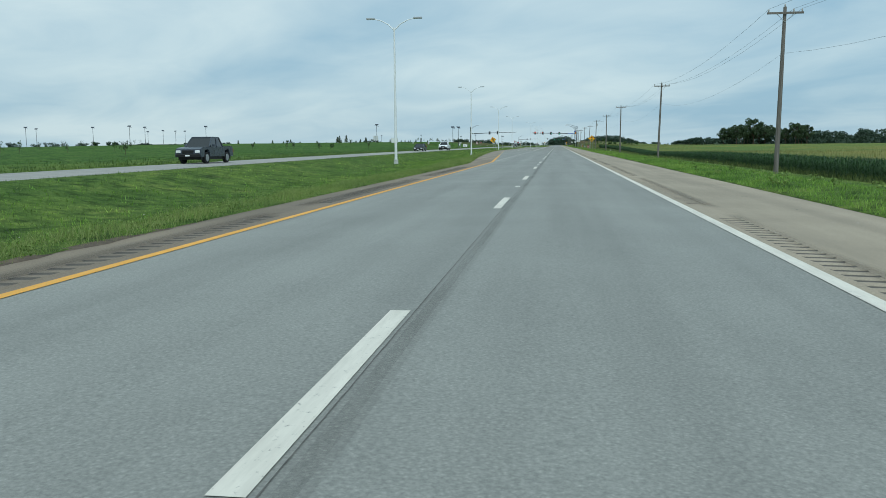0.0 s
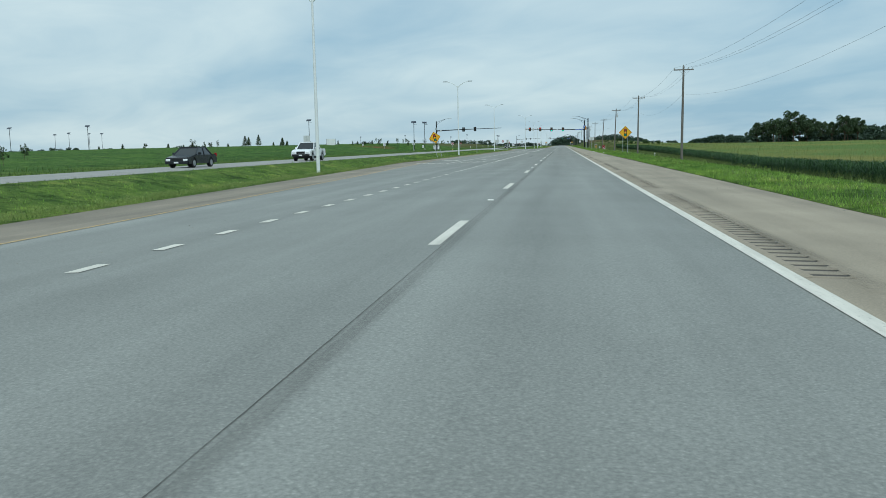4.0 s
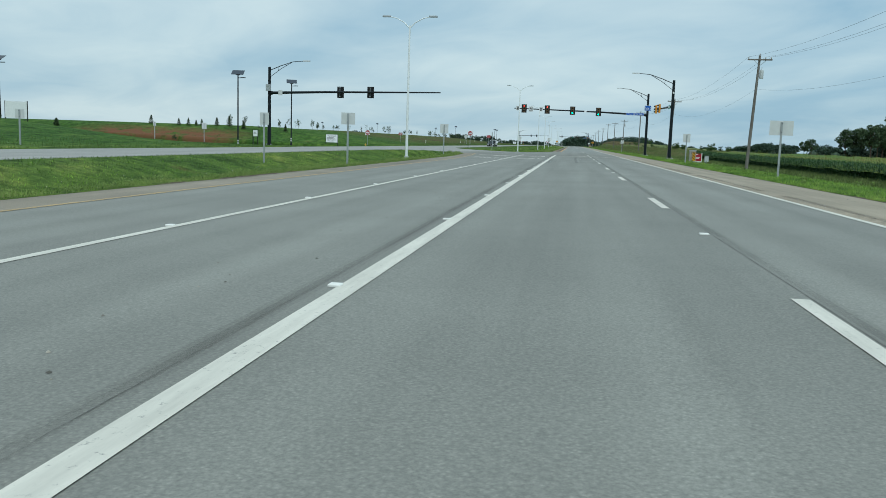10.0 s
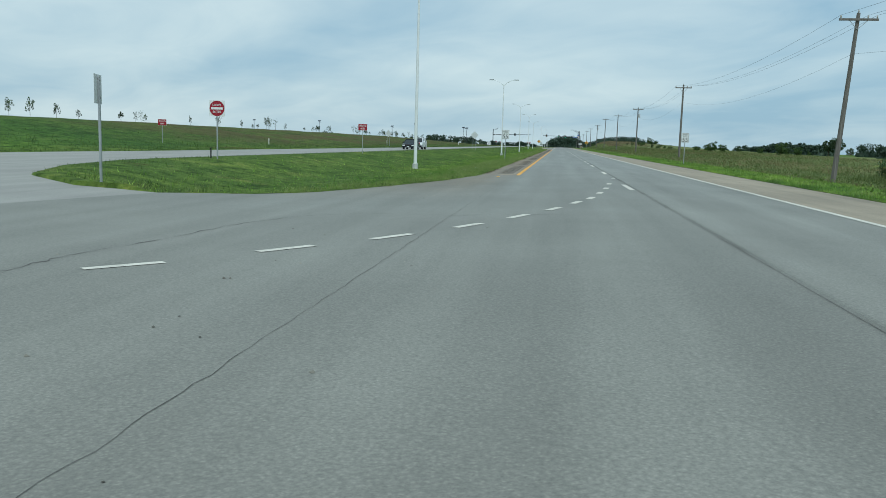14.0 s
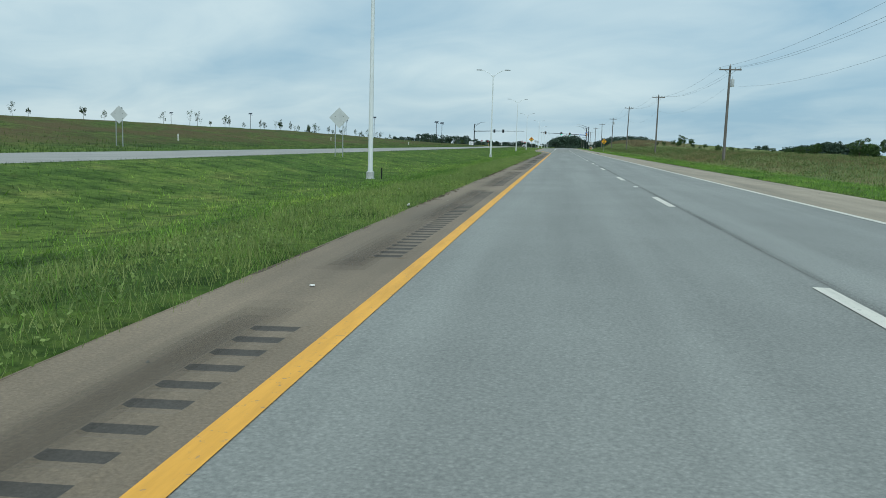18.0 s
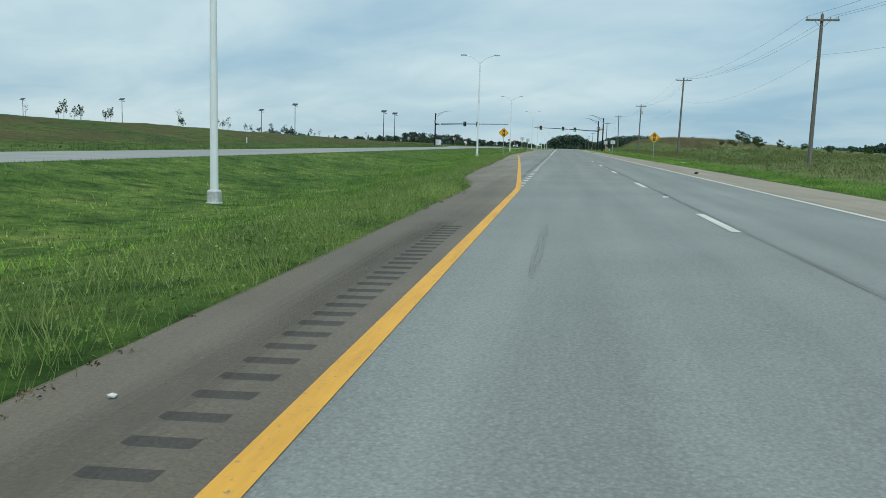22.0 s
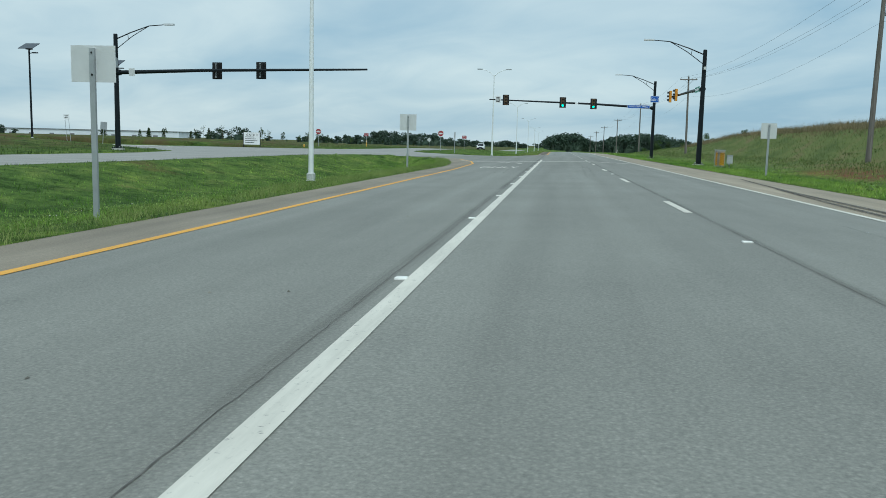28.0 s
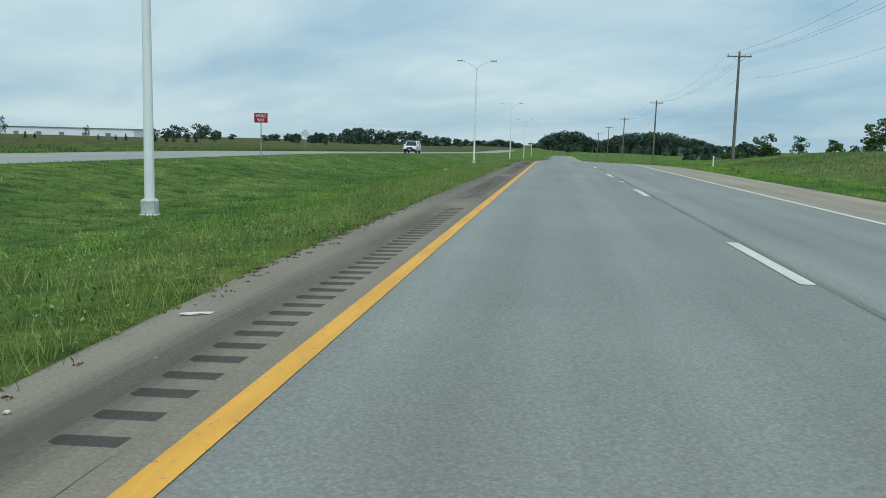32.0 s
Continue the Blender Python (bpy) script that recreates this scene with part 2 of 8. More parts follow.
def median_dust():
    """Shoulder along the median: brown dust on the narrow strip, paler where it widens before the crossings."""
    mat = asphalt("median_shoulder_asphalt", (0.096, 0.078, 0.056), (0.212, 0.175, 0.128), 0.6, 0.3)
    nt, b = mat.node_tree, mat.node_tree.nodes["Principled BSDF"]
    base = b.inputs["Base Color"].links[0].from_socket
    co = nt.nodes.new("ShaderNodeTexCoord")
    sp = nt.nodes.new("ShaderNodeSeparateXYZ")
    nt.links.new(co.outputs["Object"], sp.inputs[0])
    km = nt.nodes.new("ShaderNodeMath")
    km.operation = "MULTIPLY"
    km.inputs[1].default_value = 0.001
    nt.links.new(sp.outputs["Y"], km.inputs[0])
    pale = (1.56, 1.63, 1.69)
    tone = ramp(nt, km.outputs[0], [(0.02, (1.12, 1.1, 1.08)), (0.055, (1.4, 1.38, 1.35)), (0.11, pale), (0.345, pale), (0.392, pale), (0.415, (1.3, 1.24, 1.17)), (0.50, (1.3, 1.24, 1.17)), (0.545, (1, 1, 1)), (0.57, (1, 1, 1)), (0.62, pale), (0.79, pale), (0.828, pale), (0.845, (1, 1, 1))])
    nt.links.new(blend(nt, 1.0, base, tone, "MULTIPLY"), b.inputs["Base Color"])
    return mat


def ground_material():
    """Mown grass over soil: broad tone drifts, tufts and bare or dry spots."""
    mat, nt, b = shader("grass_ground", 0.95, 0.0, 0.1)
    fine = tex(nt, "noise", 9.0, detail=8, rough=0.7)
    grain = ramp(nt, fine, [(0.25, (0.45, 0.5, 0.5)), (0.5, (0.95, 0.95, 0.95)), (0.75, (1.45, 1.35, 1.3))])
    col = blend(nt, 1.0, blend(nt, 1.0, grass_tone(nt), (0.90, 0.83, 0.83), "MULTIPLY"), grain, "MULTIPLY")
    tuft = ramp(nt, tex(nt, "noise", 2.4, detail=6, rough=0.65), [(0.34, (0.55, 0.62, 0.55)), (0.52, (1, 1, 1)), (0.7, (1.2, 1.15, 1.1))])
    col = blend(nt, 1.0, col, tuft, "MULTIPLY")
    dry = ramp(nt, tex(nt, "noise", 0.45, detail=7, rough=0.65), [(0.60, (0, 0, 0)), (0.78, (0.7, 0.7, 0.7))])
    col = blend(nt, dry, col, (0.16, 0.14, 0.055))
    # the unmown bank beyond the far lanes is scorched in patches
    place = nt.nodes.new("ShaderNodeTexCoord")
    split = nt.nodes.new("ShaderNodeSeparateXYZ")
    nt.links.new(place.outputs["Object"], split.inputs[0])
    west = nt.nodes.new("ShaderNodeMapRange")
    for sock, v in (("From Min", -33.0), ("From Max", -42.0), ("To Min", 0.0), ("To Max", 0.85)):
        west.inputs[sock].default_value = v
    nt.links.new(split.outputs["X"], west.inputs["Value"])
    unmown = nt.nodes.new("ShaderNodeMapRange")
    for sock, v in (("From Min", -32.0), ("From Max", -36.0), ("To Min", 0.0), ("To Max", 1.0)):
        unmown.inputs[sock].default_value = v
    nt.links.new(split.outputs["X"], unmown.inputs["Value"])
    
    scorch = ramp(nt, tex(nt, "noise", 0.16, detail=8, rough=0.68, stretch=(1, 0.45, 1)), [(0.40, (0, 0, 0)), (0.58, (1, 1, 1))])
    m2 = nt.nodes.new("ShaderNodeMath")
    m2.operation = "MULTIPLY"
    nt.links.new(west.outputs[0], m2.inputs[0])
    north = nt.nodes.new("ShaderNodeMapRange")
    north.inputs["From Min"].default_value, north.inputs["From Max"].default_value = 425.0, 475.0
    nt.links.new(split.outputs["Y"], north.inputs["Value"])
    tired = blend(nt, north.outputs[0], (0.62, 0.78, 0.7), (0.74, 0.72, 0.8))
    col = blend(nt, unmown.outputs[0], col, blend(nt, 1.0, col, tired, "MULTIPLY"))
    nt.links.new(blend(nt, north.outputs[0], (0.02, 0.02, 0.02), scorch), m2.inputs[1])
    col = blend(nt, m2.outputs[0], col, (0.092, 0.068, 0.034))
    # rough field on the right beyond the corn
    reach = nt.nodes.new("ShaderNodeMapRange")
    reach.inputs["From Min"].default_value, reach.inputs["From Max"].default_value = 10.5, 13.5
    nt.links.new(split.outputs["X"], reach.inputs["Value"])
    rough = masked(nt, masked(nt, reach.outputs[0], split.outputs["Y"], 385.0, 430.0), split.outputs["Y"], 905.0, 870.0)
    tone = ramp(nt, tex(nt, "noise", 0.3, detail=7, rough=0.65, stretch=(1, 0.5, 1)), [(0.35, (0.08, 0.112, 0.036)), (0.52, (0.135, 0.162, 0.055)), (0.66, (0.18, 0.15, 0.075))])
    col = blend(nt, rough, col, tone)
    soil = ramp(nt, tex(nt, "noise", 0.07, detail=8, rough=0.6), [(0.66, (0, 0, 0)), (0.74, (1, 1, 1))])
    col = blend(nt, soil, col, (0.13, 0.075, 0.035))
    # bare red soil on the cut beside the first side road and on the mound's foot
    spots = ramp(nt, tex(nt, "noise", 0.5, detail=8, rough=0.7), [(0.36, (0, 0, 0)), (0.52, (1, 1, 1))])
    for box in ((("X", -56.0, -63.0), ("X", -92.0, -82.0), ("Y", 388.5, 391.0), ("Y", 401.0, 394.0)), (("X", 10.6, 12.0), ("X", 16.0, 14.0), ("Y", 756.0, 761.0), ("Y", 774.0, 768.0)), (("X", 10.8, 12.2), ("X", 17.0, 14.5), ("Y", 680.0, 690.0), ("Y", 712.0, 702.0)), (("X", 16.3, 17.6), ("X", 20.6, 19.2), ("Y", 206.0, 214.0), ("Y", 262.0, 248.0)), (("X", 12.0, 14.0), ("X", 22.0, 18.0), ("Y", 556.0, 568.0), ("Y", 600.0, 585.0))):
        bare = spots
        for axis, lo, hi in box:
            bare = masked(nt, bare, split.outputs[axis], lo, hi)
        col = blend(nt, bare, col, (0.15, 0.07, 0.038))
    nt.links.new(col, b.inputs["Base Color"])
    bump(nt, b, fine, 1.0, 0.08)
    return mat


def blade_material():
    mat, nt, b = shader("grass_blades", 0.6, 0.0, 0.2)
    geo = nt.nodes.new("ShaderNodeNewGeometry")
    each = ramp(nt, geo.outputs["Random Per Island"], [(0.0, (1.3, 1.28, 1.15)), (0.6, (1.95, 1.85, 1.65)), (0.88, (2.4, 2.2, 2.0)), (1.0, (2.9, 2.55, 2.5))])
    col = blend(nt, 1.0, grass_tone(nt), each, "MULTIPLY")
    nt.links.new(col, b.inputs["Base Color"])
    tr = nt.nodes.new("ShaderNodeBsdfTranslucent")
    nt.links.new(col, tr.inputs["Color"])
    mx = nt.nodes.new("ShaderNodeMixShader")
    mx.inputs[0].default_value = 0.4
    nt.links.new(b.outputs[0], mx.inputs[1])
    nt.links.new(tr.outputs[0], mx.inputs[2])
    nt.links.new(mx.outputs[0], nt.nodes["Material Output"].inputs["Surface"])
    return mat


def glow(name, color, strength):
    mat, nt, b = shader(name, 0.4)
    b.inputs["Base Color"].default_value = (*color, 1)
    b.inputs["Emission Color"].default_value = (*color, 1)
    b.inputs["Emission Strength"].default_value = strength
    return mat


def glass_material():
    mat, nt, b = shader("car_glass", 0.05, 0.0, 0.8)
    b.inputs["Base Color"].default_value = (0.012, 0.016, 0.018, 1)
    return mat


def worn_paint(name, color, wear):
    """Road paint: scuffed thin so that asphalt shows through in specks and tyre scrapes."""
    mat, nt, b = shader(name, 0.65, 0.0, 0.3)
    spots = tex(nt, "noise", 22, detail=8, rough=0.75)
    streak = tex(nt, "noise", 2.2, detail=6, rough=0.7, stretch=(3, 0.35, 1))
    col = ramp(nt, streak, [(0.3, tuple(c * 0.78 for c in color)), (0.6, color)])
    hole = ramp(nt, spots, [(wear - 0.05, (1, 1, 1)), (wear + 0.05, (0, 0, 0))])
    col = blend(nt, hole, col, (0.16, 0.16, 0.155))
    nt.links.new(col, b.inputs["Base Color"])
    bump(nt, b, spots, 0.3, 0.002)
    return mat


def wood_pole():
    mat, nt, b = shader("weathered_wood", 0.9, 0.0, 0.2)
    grain = tex(nt, "noise", 3.0, detail=8, rough=0.7, stretch=(6, 6, 0.25))
    col = ramp(nt, grain, [(0.3, (0.095, 0.084, 0.074)), (0.55, (0.18, 0.165, 0.148)), (0.75, (0.285, 0.265, 0.24))])
    nt.links.new(col, b.inputs["Base Color"])
    bump(nt, b, grain, 0.6, 0.01)
    return mat


M = {
    "asphalt": grimy_asphalt(),
    "opposite": asphalt("pale_asphalt", (0.212, 0.207, 0.188), (0.365, 0.356, 0.326), 0.6, 0.15),
    "shoulder": asphalt("shoulder_asphalt", (0.206, 0.171, 0.121), (0.395, 0.338, 0.252), 0.6, 0.22),
    "shoulder_left": median_dust(),
    # milled asphalt darkened to stand for the shade inside the grooves
    "groove_shade": asphalt("shaded_groove_asphalt", (0.044, 0.039, 0.032), (0.105, 0.092, 0.076), 0.7, 0.3),
    "patch": asphalt("new_asphalt", (0.095, 0.094, 0.088), (0.255, 0.25, 0.235), 1.0, 0.2, stone=20),
    "seal": plain("joint_tar", (0.105, 0.1, 0.092), 0.8, vary=0.45, scale=9.0),
    "concrete": plain("concrete", (0.42, 0.41, 0.38), 0.9, vary=0.15, scale=2.0, relief=0.004),
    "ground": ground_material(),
    "soil": plain("red_soil", (0.17, 0.085, 0.045), 0.95, vary=0.3, scale=1.2, relief=0.03),
    "white": worn_paint("white_road_paint", (0.62, 0.595, 0.52), 0.36),
    "yellow": worn_paint("yellow_road_paint", (0.70, 0.36, 0.05), 0.36),
    "yellow_faded": worn_paint("faded_yellow_paint", (0.52, 0.36, 0.15), 0.47),
    "marker": plain("marker_white", (0.74, 0.73, 0.68), 0.4),
    "marker_yellow": plain("marker_yellow", (0.72, 0.42, 0.08), 0.4),
    "galv": plain("galvanised_steel", (0.36, 0.38, 0.385), 0.5, 0.35, vary=0.12, scale=3.0),
    "lamp_pole": plain("pale_painted_steel", (0.76, 0.775, 0.77), 0.5, 0.0, vary=0.06, scale=1.5),
    "pole_base": plain("dirty_base_cover", (0.50, 0.51, 0.49), 0.7, 0.0, vary=0.3, scale=4.0, relief=0.004),
    "black": plain("black_painted_steel", (0.006, 0.010, 0.013), 0.45, 0.0, 0.25, vary=0.3),
    "dark": plain("black_plastic", (0.012, 0.013, 0.013), 0.6, vary=0.25),
    "signal_brown": plain("signal_brown", (0.16, 0.10, 0.05), 0.5, vary=0.2),
    "signal_yellow": plain("signal_yellow", (0.62, 0.26, 0.03), 0.5, vary=0.12),
    "sign_yellow": plain("sign_yellow", (0.78, 0.40, 0.015), 0.45, vary=0.06),
    "sign_white": plain("sign_white", (0.74, 0.75, 0.74), 0.45, vary=0.06),
    "sign_red": plain("sign_red", (0.29, 0.015, 0.027), 0.45, vary=0.08),
    "sign_blue": plain("sign_blue", (0.02, 0.10, 0.42), 0.45, vary=0.08),
    "sign_green": plain("sign_green", (0.10, 0.36, 0.27), 0.45, vary=0.08),
    "ink": plain("sign_black", (0.015, 0.015, 0.015), 0.5),
    "sign_back": plain("bare_aluminium", (0.60, 0.61, 0.60), 0.5, 0.15, vary=0.07, scale=2.5),
    "sym_red": plain("symbol_red", (0.42, 0.03, 0.03), 0.5),
    "sym_amber": plain("symbol_amber", (0.9, 0.42, 0.02), 0.5),
    "sym_green": plain("symbol_green", (0.01, 0.22, 0.14), 0.5),
    "lens_off": plain("unlit_lens", (0.03, 0.022, 0.015), 0.3),
    "lit_red": glow("lit_red", (1.0, 0.05, 0.04), 4.0),
    "lit_green": glow("lit_green", (0.02, 0.95, 0.62), 3.2),
    "wood": wood_pole(),
    "wire": plain("wire", (0.05, 0.055, 0.06), 0.6),
    "ceramic": plain("insulator", (0.45, 0.44, 0.42), 0.3),
    "cabinet": plain("weathered_cabinet", (0.34, 0.325, 0.29), 0.6, 0.1, vary=0.18, scale=2.5),
    "transformer": plain("transformer_grey", (0.42, 0.44, 0.44), 0.5),
    "solar": plain("solar_cells", (0.012, 0.016, 0.028), 0.15, 0.0, 0.6),
    "bark": plain("bark", (0.10, 0.075, 0.055), 0.9, vary=0.3, scale=3.0, relief=0.02),
    "leaf_dark": leaf_material("leaves_dark", (0.022, 0.046, 0.018), (0.085, 0.128, 0.048)),
    # dark leaves made paler and bluer, with distance haze in the colour
    "leaf_wood_haze": leaf_material("leaves_wood_haze", (0.040, 0.072, 0.036), (0.115, 0.16, 0.08)),
    "leaf_mid": leaf_material("leaves_mid", (0.030, 0.065, 0.015), (0.10, 0.16, 0.045)),
    # bluer, flatter green: distance haze put into the leaf colour
    "leaf_far_haze": leaf_material("leaves_far_haze", (0.030, 0.056, 0.040), (0.072, 0.108, 0.072), 0.15),
    "corn": leaf_material("corn_leaves", (0.017, 0.046, 0.017), (0.065, 0.125, 0.042), 0.25),
    "tassel": leaf_material("corn_tops", (0.11, 0.125, 0.035), (0.24, 0.23, 0.085), 0.2),
    "blade": blade_material(),
    "weed": leaf_material("weed_leaves", (0.105, 0.165, 0.038), (0.26, 0.345, 0.10), 0.4),
    "scrub": leaf_material("scrub_leaves", (0.085, 0.125, 0.04), (0.23, 0.275, 0.10), 0.45),
    "mound_blade": leaf_material("mound_grass_blades", (0.125, 0.108, 0.055), (0.34, 0.275, 0.165), 0.3),
    "edge_blade": leaf_material("edge_grass_blades", (0.175, 0.23, 0.06), (0.37, 0.43, 0.16), 0.45),
    "bank_blade": leaf_material("bank_grass_blades", (0.050, 0.090, 0.024), (0.14, 0.205, 0.056), 0.35),
    "edge_leaf": leaf_material("edge_clump_leaves", (0.14, 0.215, 0.05), (0.34, 0.44, 0.14), 0.45),
    "grit": leaf_material("grit", (0.09, 0.085, 0.075), (0.34, 0.32, 0.28), 0.0),
    "dry_blade": leaf_material("dry_grass_blades", (0.11, 0.10, 0.04), (0.30, 0.25, 0.13), 0.3),
    "paint_grey": plain("car_paint_grey", (0.06, 0.072, 0.09), 0.25, 0.3, 0.6, vary=0.05),
    "paint_dark": plain("car_paint_dark", (0.012, 0.014, 0.018), 0.25, 0.3, 0.6, vary=0.05),
    "paint_white": plain("car_paint_white", (0.78, 0.79, 0.80), 0.25, 0.0, 0.6, vary=0.03),
    "car_glass": glass_material(),
    "tyre": plain("tyre_rubber", (0.016, 0.016, 0.017), 0.85, vary=0.2),
    "rim": plain("alloy", (0.38, 0.39, 0.40), 0.35, 0.8),
    "lamp_lens": plain("lamp_lens", (0.75, 0.76, 0.74), 0.2, 0.0, 0.6),
    "tail_lens": plain("tail_lens", (0.30, 0.01, 0.012), 0.25, 0.0, 0.6),
    "wall_white": plain("white_cladding", (0.74, 0.77, 0.80), 0.6, vary=0.06, scale=0.05),
    "roof_grey": plain("grey_roof", (0.20, 0.20, 0.21), 0.8),
    "litter": plain("litter_white", (0.62, 0.60, 0.56), 0.7),
}


# ---- building helpers ----
class Geo:
    """Vertices and faces gathered for one mesh."""

    def __init__(self):
        self.v, self.f = [], []

    def add(self, verts, faces):
        n = len(self.v)
        self.v += [tuple(p) for p in verts]
        self.f += [tuple(i + n for i in q) for q in faces]
        return self

    def box(self, x0, x1, y0, y1, z0, z1, c=0.0):
        """A box; with c its upright and top edges are cut off by that much."""
        if c <= 0:
            p = [(x, y, z) for z in (z0, z1) for y in (y0, y1) for x in (x0, x1)]
            return self.add(p, [(0, 2, 3, 1), (4, 5, 7, 6), (0, 1, 5, 4), (2, 6, 7, 3), (0, 4, 6, 2), (1, 3, 7, 5)])
        ring = lambda d, z: [(x0 + d, y0, z), (x1 - d, y0, z), (x1, y0 + d, z), (x1, y1 - d, z), (x1 - d, y1, z), (x0 + d, y1, z), (x0, y1 - d, z), (x0, y0 + d, z)]
        inner = [(min(max(x, x0 + c), x1 - c), min(max(y, y0 + c), y1 - c), z1) for x, y, _ in ring(c, 0)]
        p = ring(c, z0) + ring(c, z1 - c) + inner
        f = [tuple(range(7, -1, -1)), tuple(range(16, 24))]
        f += [(r * 8 + i, r * 8 + (i + 1) % 8, (r + 1) * 8 + (i + 1) % 8, (r + 1) * 8 + i) for r in (0, 1) for i in range(8)]
        return self.add(p, f)

    def tube(self, pts, radii, n=8, caps=True):
        """A round bar along the points."""
        pts = [Vector(p) for p in pts]
        if isinstance(radii, (int, float)):
            radii = [radii] * len(pts)
        rings = []
        for i, p in enumerate(pts):
            d = (pts[min(i + 1, len(pts) - 1)] - pts[max(i - 1, 0)]).normalized()
            a = d.orthogonal().normalized() if abs(d.z) > 0.9 else d.cross(Vector((0, 0, 1))).normalized()
            b = d.cross(a)
            rings.append([p + radii[i] * (math.cos(k * math.tau / n) * a + math.sin(k * math.tau / n) * b) for k in range(n)])
        f = [(r * n + k, r * n + (k + 1) % n, (r + 1) * n + (k + 1) % n, (r + 1) * n + k) for r in range(len(pts) - 1) for k in range(n)]
        if caps:
            # the ends have corners of their own, so that the sides shade as round
            m = len(pts) * n
            f += [tuple(range(m + n - 1, m - 1, -1)), tuple(range(m + n, m + 2 * n))]
            rings = rings + [rings[0], rings[-1]]
        return self.add([q for r in rings for q in r], f)

    def prism(self, outline, y0, y1):
        """An outline in x and z, carried from y0 to y1."""
        n = len(outline)
        p = [(x, y0, z) for x, z in outline] + [(x, y1, z) for x, z in outline]
        f = [tuple(range(n)), tuple(range(2 * n - 1, n - 1, -1))]
        f += [(i, i + n, (i + 1) % n + n, (i + 1) % n) for i in range(n)]
        return self.add(p, f)

    def side_prism(self, outline, x0, x1):
        """An outline in y and z, carried from x0 to x1."""
        n = len(outline)
        p = [(x0, y, z) for y, z in outline] + [(x1, y, z) for y, z in outline]
        f = [tuple(range(n - 1, -1, -1)), tuple(range(n, 2 * n))]
        f += [(i, (i + 1) % n, (i + 1) % n + n, i + n) for i in range(n)]
        return self.add(p, f)

    def disc(self, cx, y0, y1, cz, r, n=20):
        return self.prism([(cx + r * math.cos(k * math.tau / n), cz + r * math.sin(k * math.tau / n)) for k in range(n)], y0, y1)

    def mesh(self, name, mat, smooth=False):
        me = bpy.data.meshes.new(name)
        me.from_pydata(self.v, [], self.f)
        me.materials.append(mat)
        if smooth:
            me.polygons.foreach_set("use_smooth", [len(q) <= 4 for q in self.f])
        me.update()
        return me


def array_mesh(name, verts, faces, mat, smooth=False):
    """A mesh from arrays: n x 3 places and m x k corners."""
    me = bpy.data.meshes.new(name)
    verts, faces = np.asarray(verts, np.float32), np.asarray(faces, np.int32)
    k = faces.shape[1]
    me.vertices.add(len(verts))
    me.vertices.foreach_set("co", verts.ravel())
    me.loops.add(faces.size)
    me.loops.foreach_set("vertex_index", faces.ravel())
    me.polygons.add(len(faces))
    me.polygons.foreach_set("loop_start", np.arange(0, faces.size, k, dtype=np.int32))
    me.polygons.foreach_set("loop_total", np.full(len(faces), k, np.int32))
    if smooth:
        me.polygons.foreach_set("use_smooth", np.ones(len(faces), bool))
    me.materials.append(mat)
    me.update(calc_edges=True)
    me.validate()
    return me


def root(name, x, y, z, turn=0.0, **tags):
    ob = new(name)
    ob.empty_display_size = 0.2
    ob.matrix_world = pose(x, y, z, 0, 0, turn)
    return tagged(ob, **tags)


def part(name, geo, mat, parent, label="", smooth=False):
    ob = new(name, geo.mesh(name, mat, smooth) if isinstance(geo, Geo) else geo)
    ob.parent = parent
    if label:
        ob["label"] = label
    return ob


def lettering(text, width, height, depth, mat, name="lettering"):
    """Words in the built-in font as a mesh that faces -y, centred, with the given size."""
    cu = bpy.data.curves.new(name, "FONT")
    cu.body, cu.align_x, cu.align_y, cu.resolution_u = text, "CENTER", "CENTER", 2
    cu.extrude = 0.5
    tmp = bpy.data.objects.new(name, cu)
    scene.collection.objects.link(tmp)
    me = bpy.data.meshes.new_from_object(tmp.evaluated_get(bpy.context.evaluated_depsgraph_get()))
    bpy.data.objects.remove(tmp)
    co = np.empty(len(me.vertices) * 3)
    me.vertices.foreach_get("co", co)
    co = co.reshape(-1, 3)
    lo, hi = co.min(0), co.max(0)
    co = (co - (lo + hi) / 2) / (hi - lo) * (width, height, depth)
    me.vertices.foreach_set("co", np.stack([co[:, 0], -co[:, 2], co[:, 1]], -1).ravel())
    me.materials.clear()
    me.materials.append(mat)
    me.name = name
    me.update()
    return me


# ---- plan: edges along the road (y runs ahead, x to the right of the lane line) ----
CROWN = 0.0253


def line(table):
    ys, xs = zip(*table)
    return lambda y: np.interp(y, ys, xs)


grass_left = line([(-60, -4.85), (56, -4.85), (89, -7.3), (119, -9.1), (171, -11.6), (200, -11.4), (300, -11.4), (325, -11.65), (338, -12.5), (344, -13.7), (346.5, -15.0), (347.5, -16.2),
                   (375.7, -10.6), (376.4, -8.9), (378, -7.8), (380.5, -6.9), (385, -5.7), (390.6, -4.9), (400, -4.85), (587, -4.8), (592, -5.7), (600, -6.1), (621, -6.75), (641, -7.4), (660, -8.2), (715, -8.5), (757, -8.5), (765, -8.45), (770, -8.75), (779, -9.95),
                   (783.6, -10.9), (784.8, -11.15), (786.4, -11.75), (788.2, -12.7), (789.4, -13.9), (790.5, -15.5), (811, -11.0), (811.6, -8.9), (813.5, -7.6), (817, -6.5), (822, -5.3), (827, -4.65), (832, -4.85), (1100, -4.85), (4500, -4.85)])
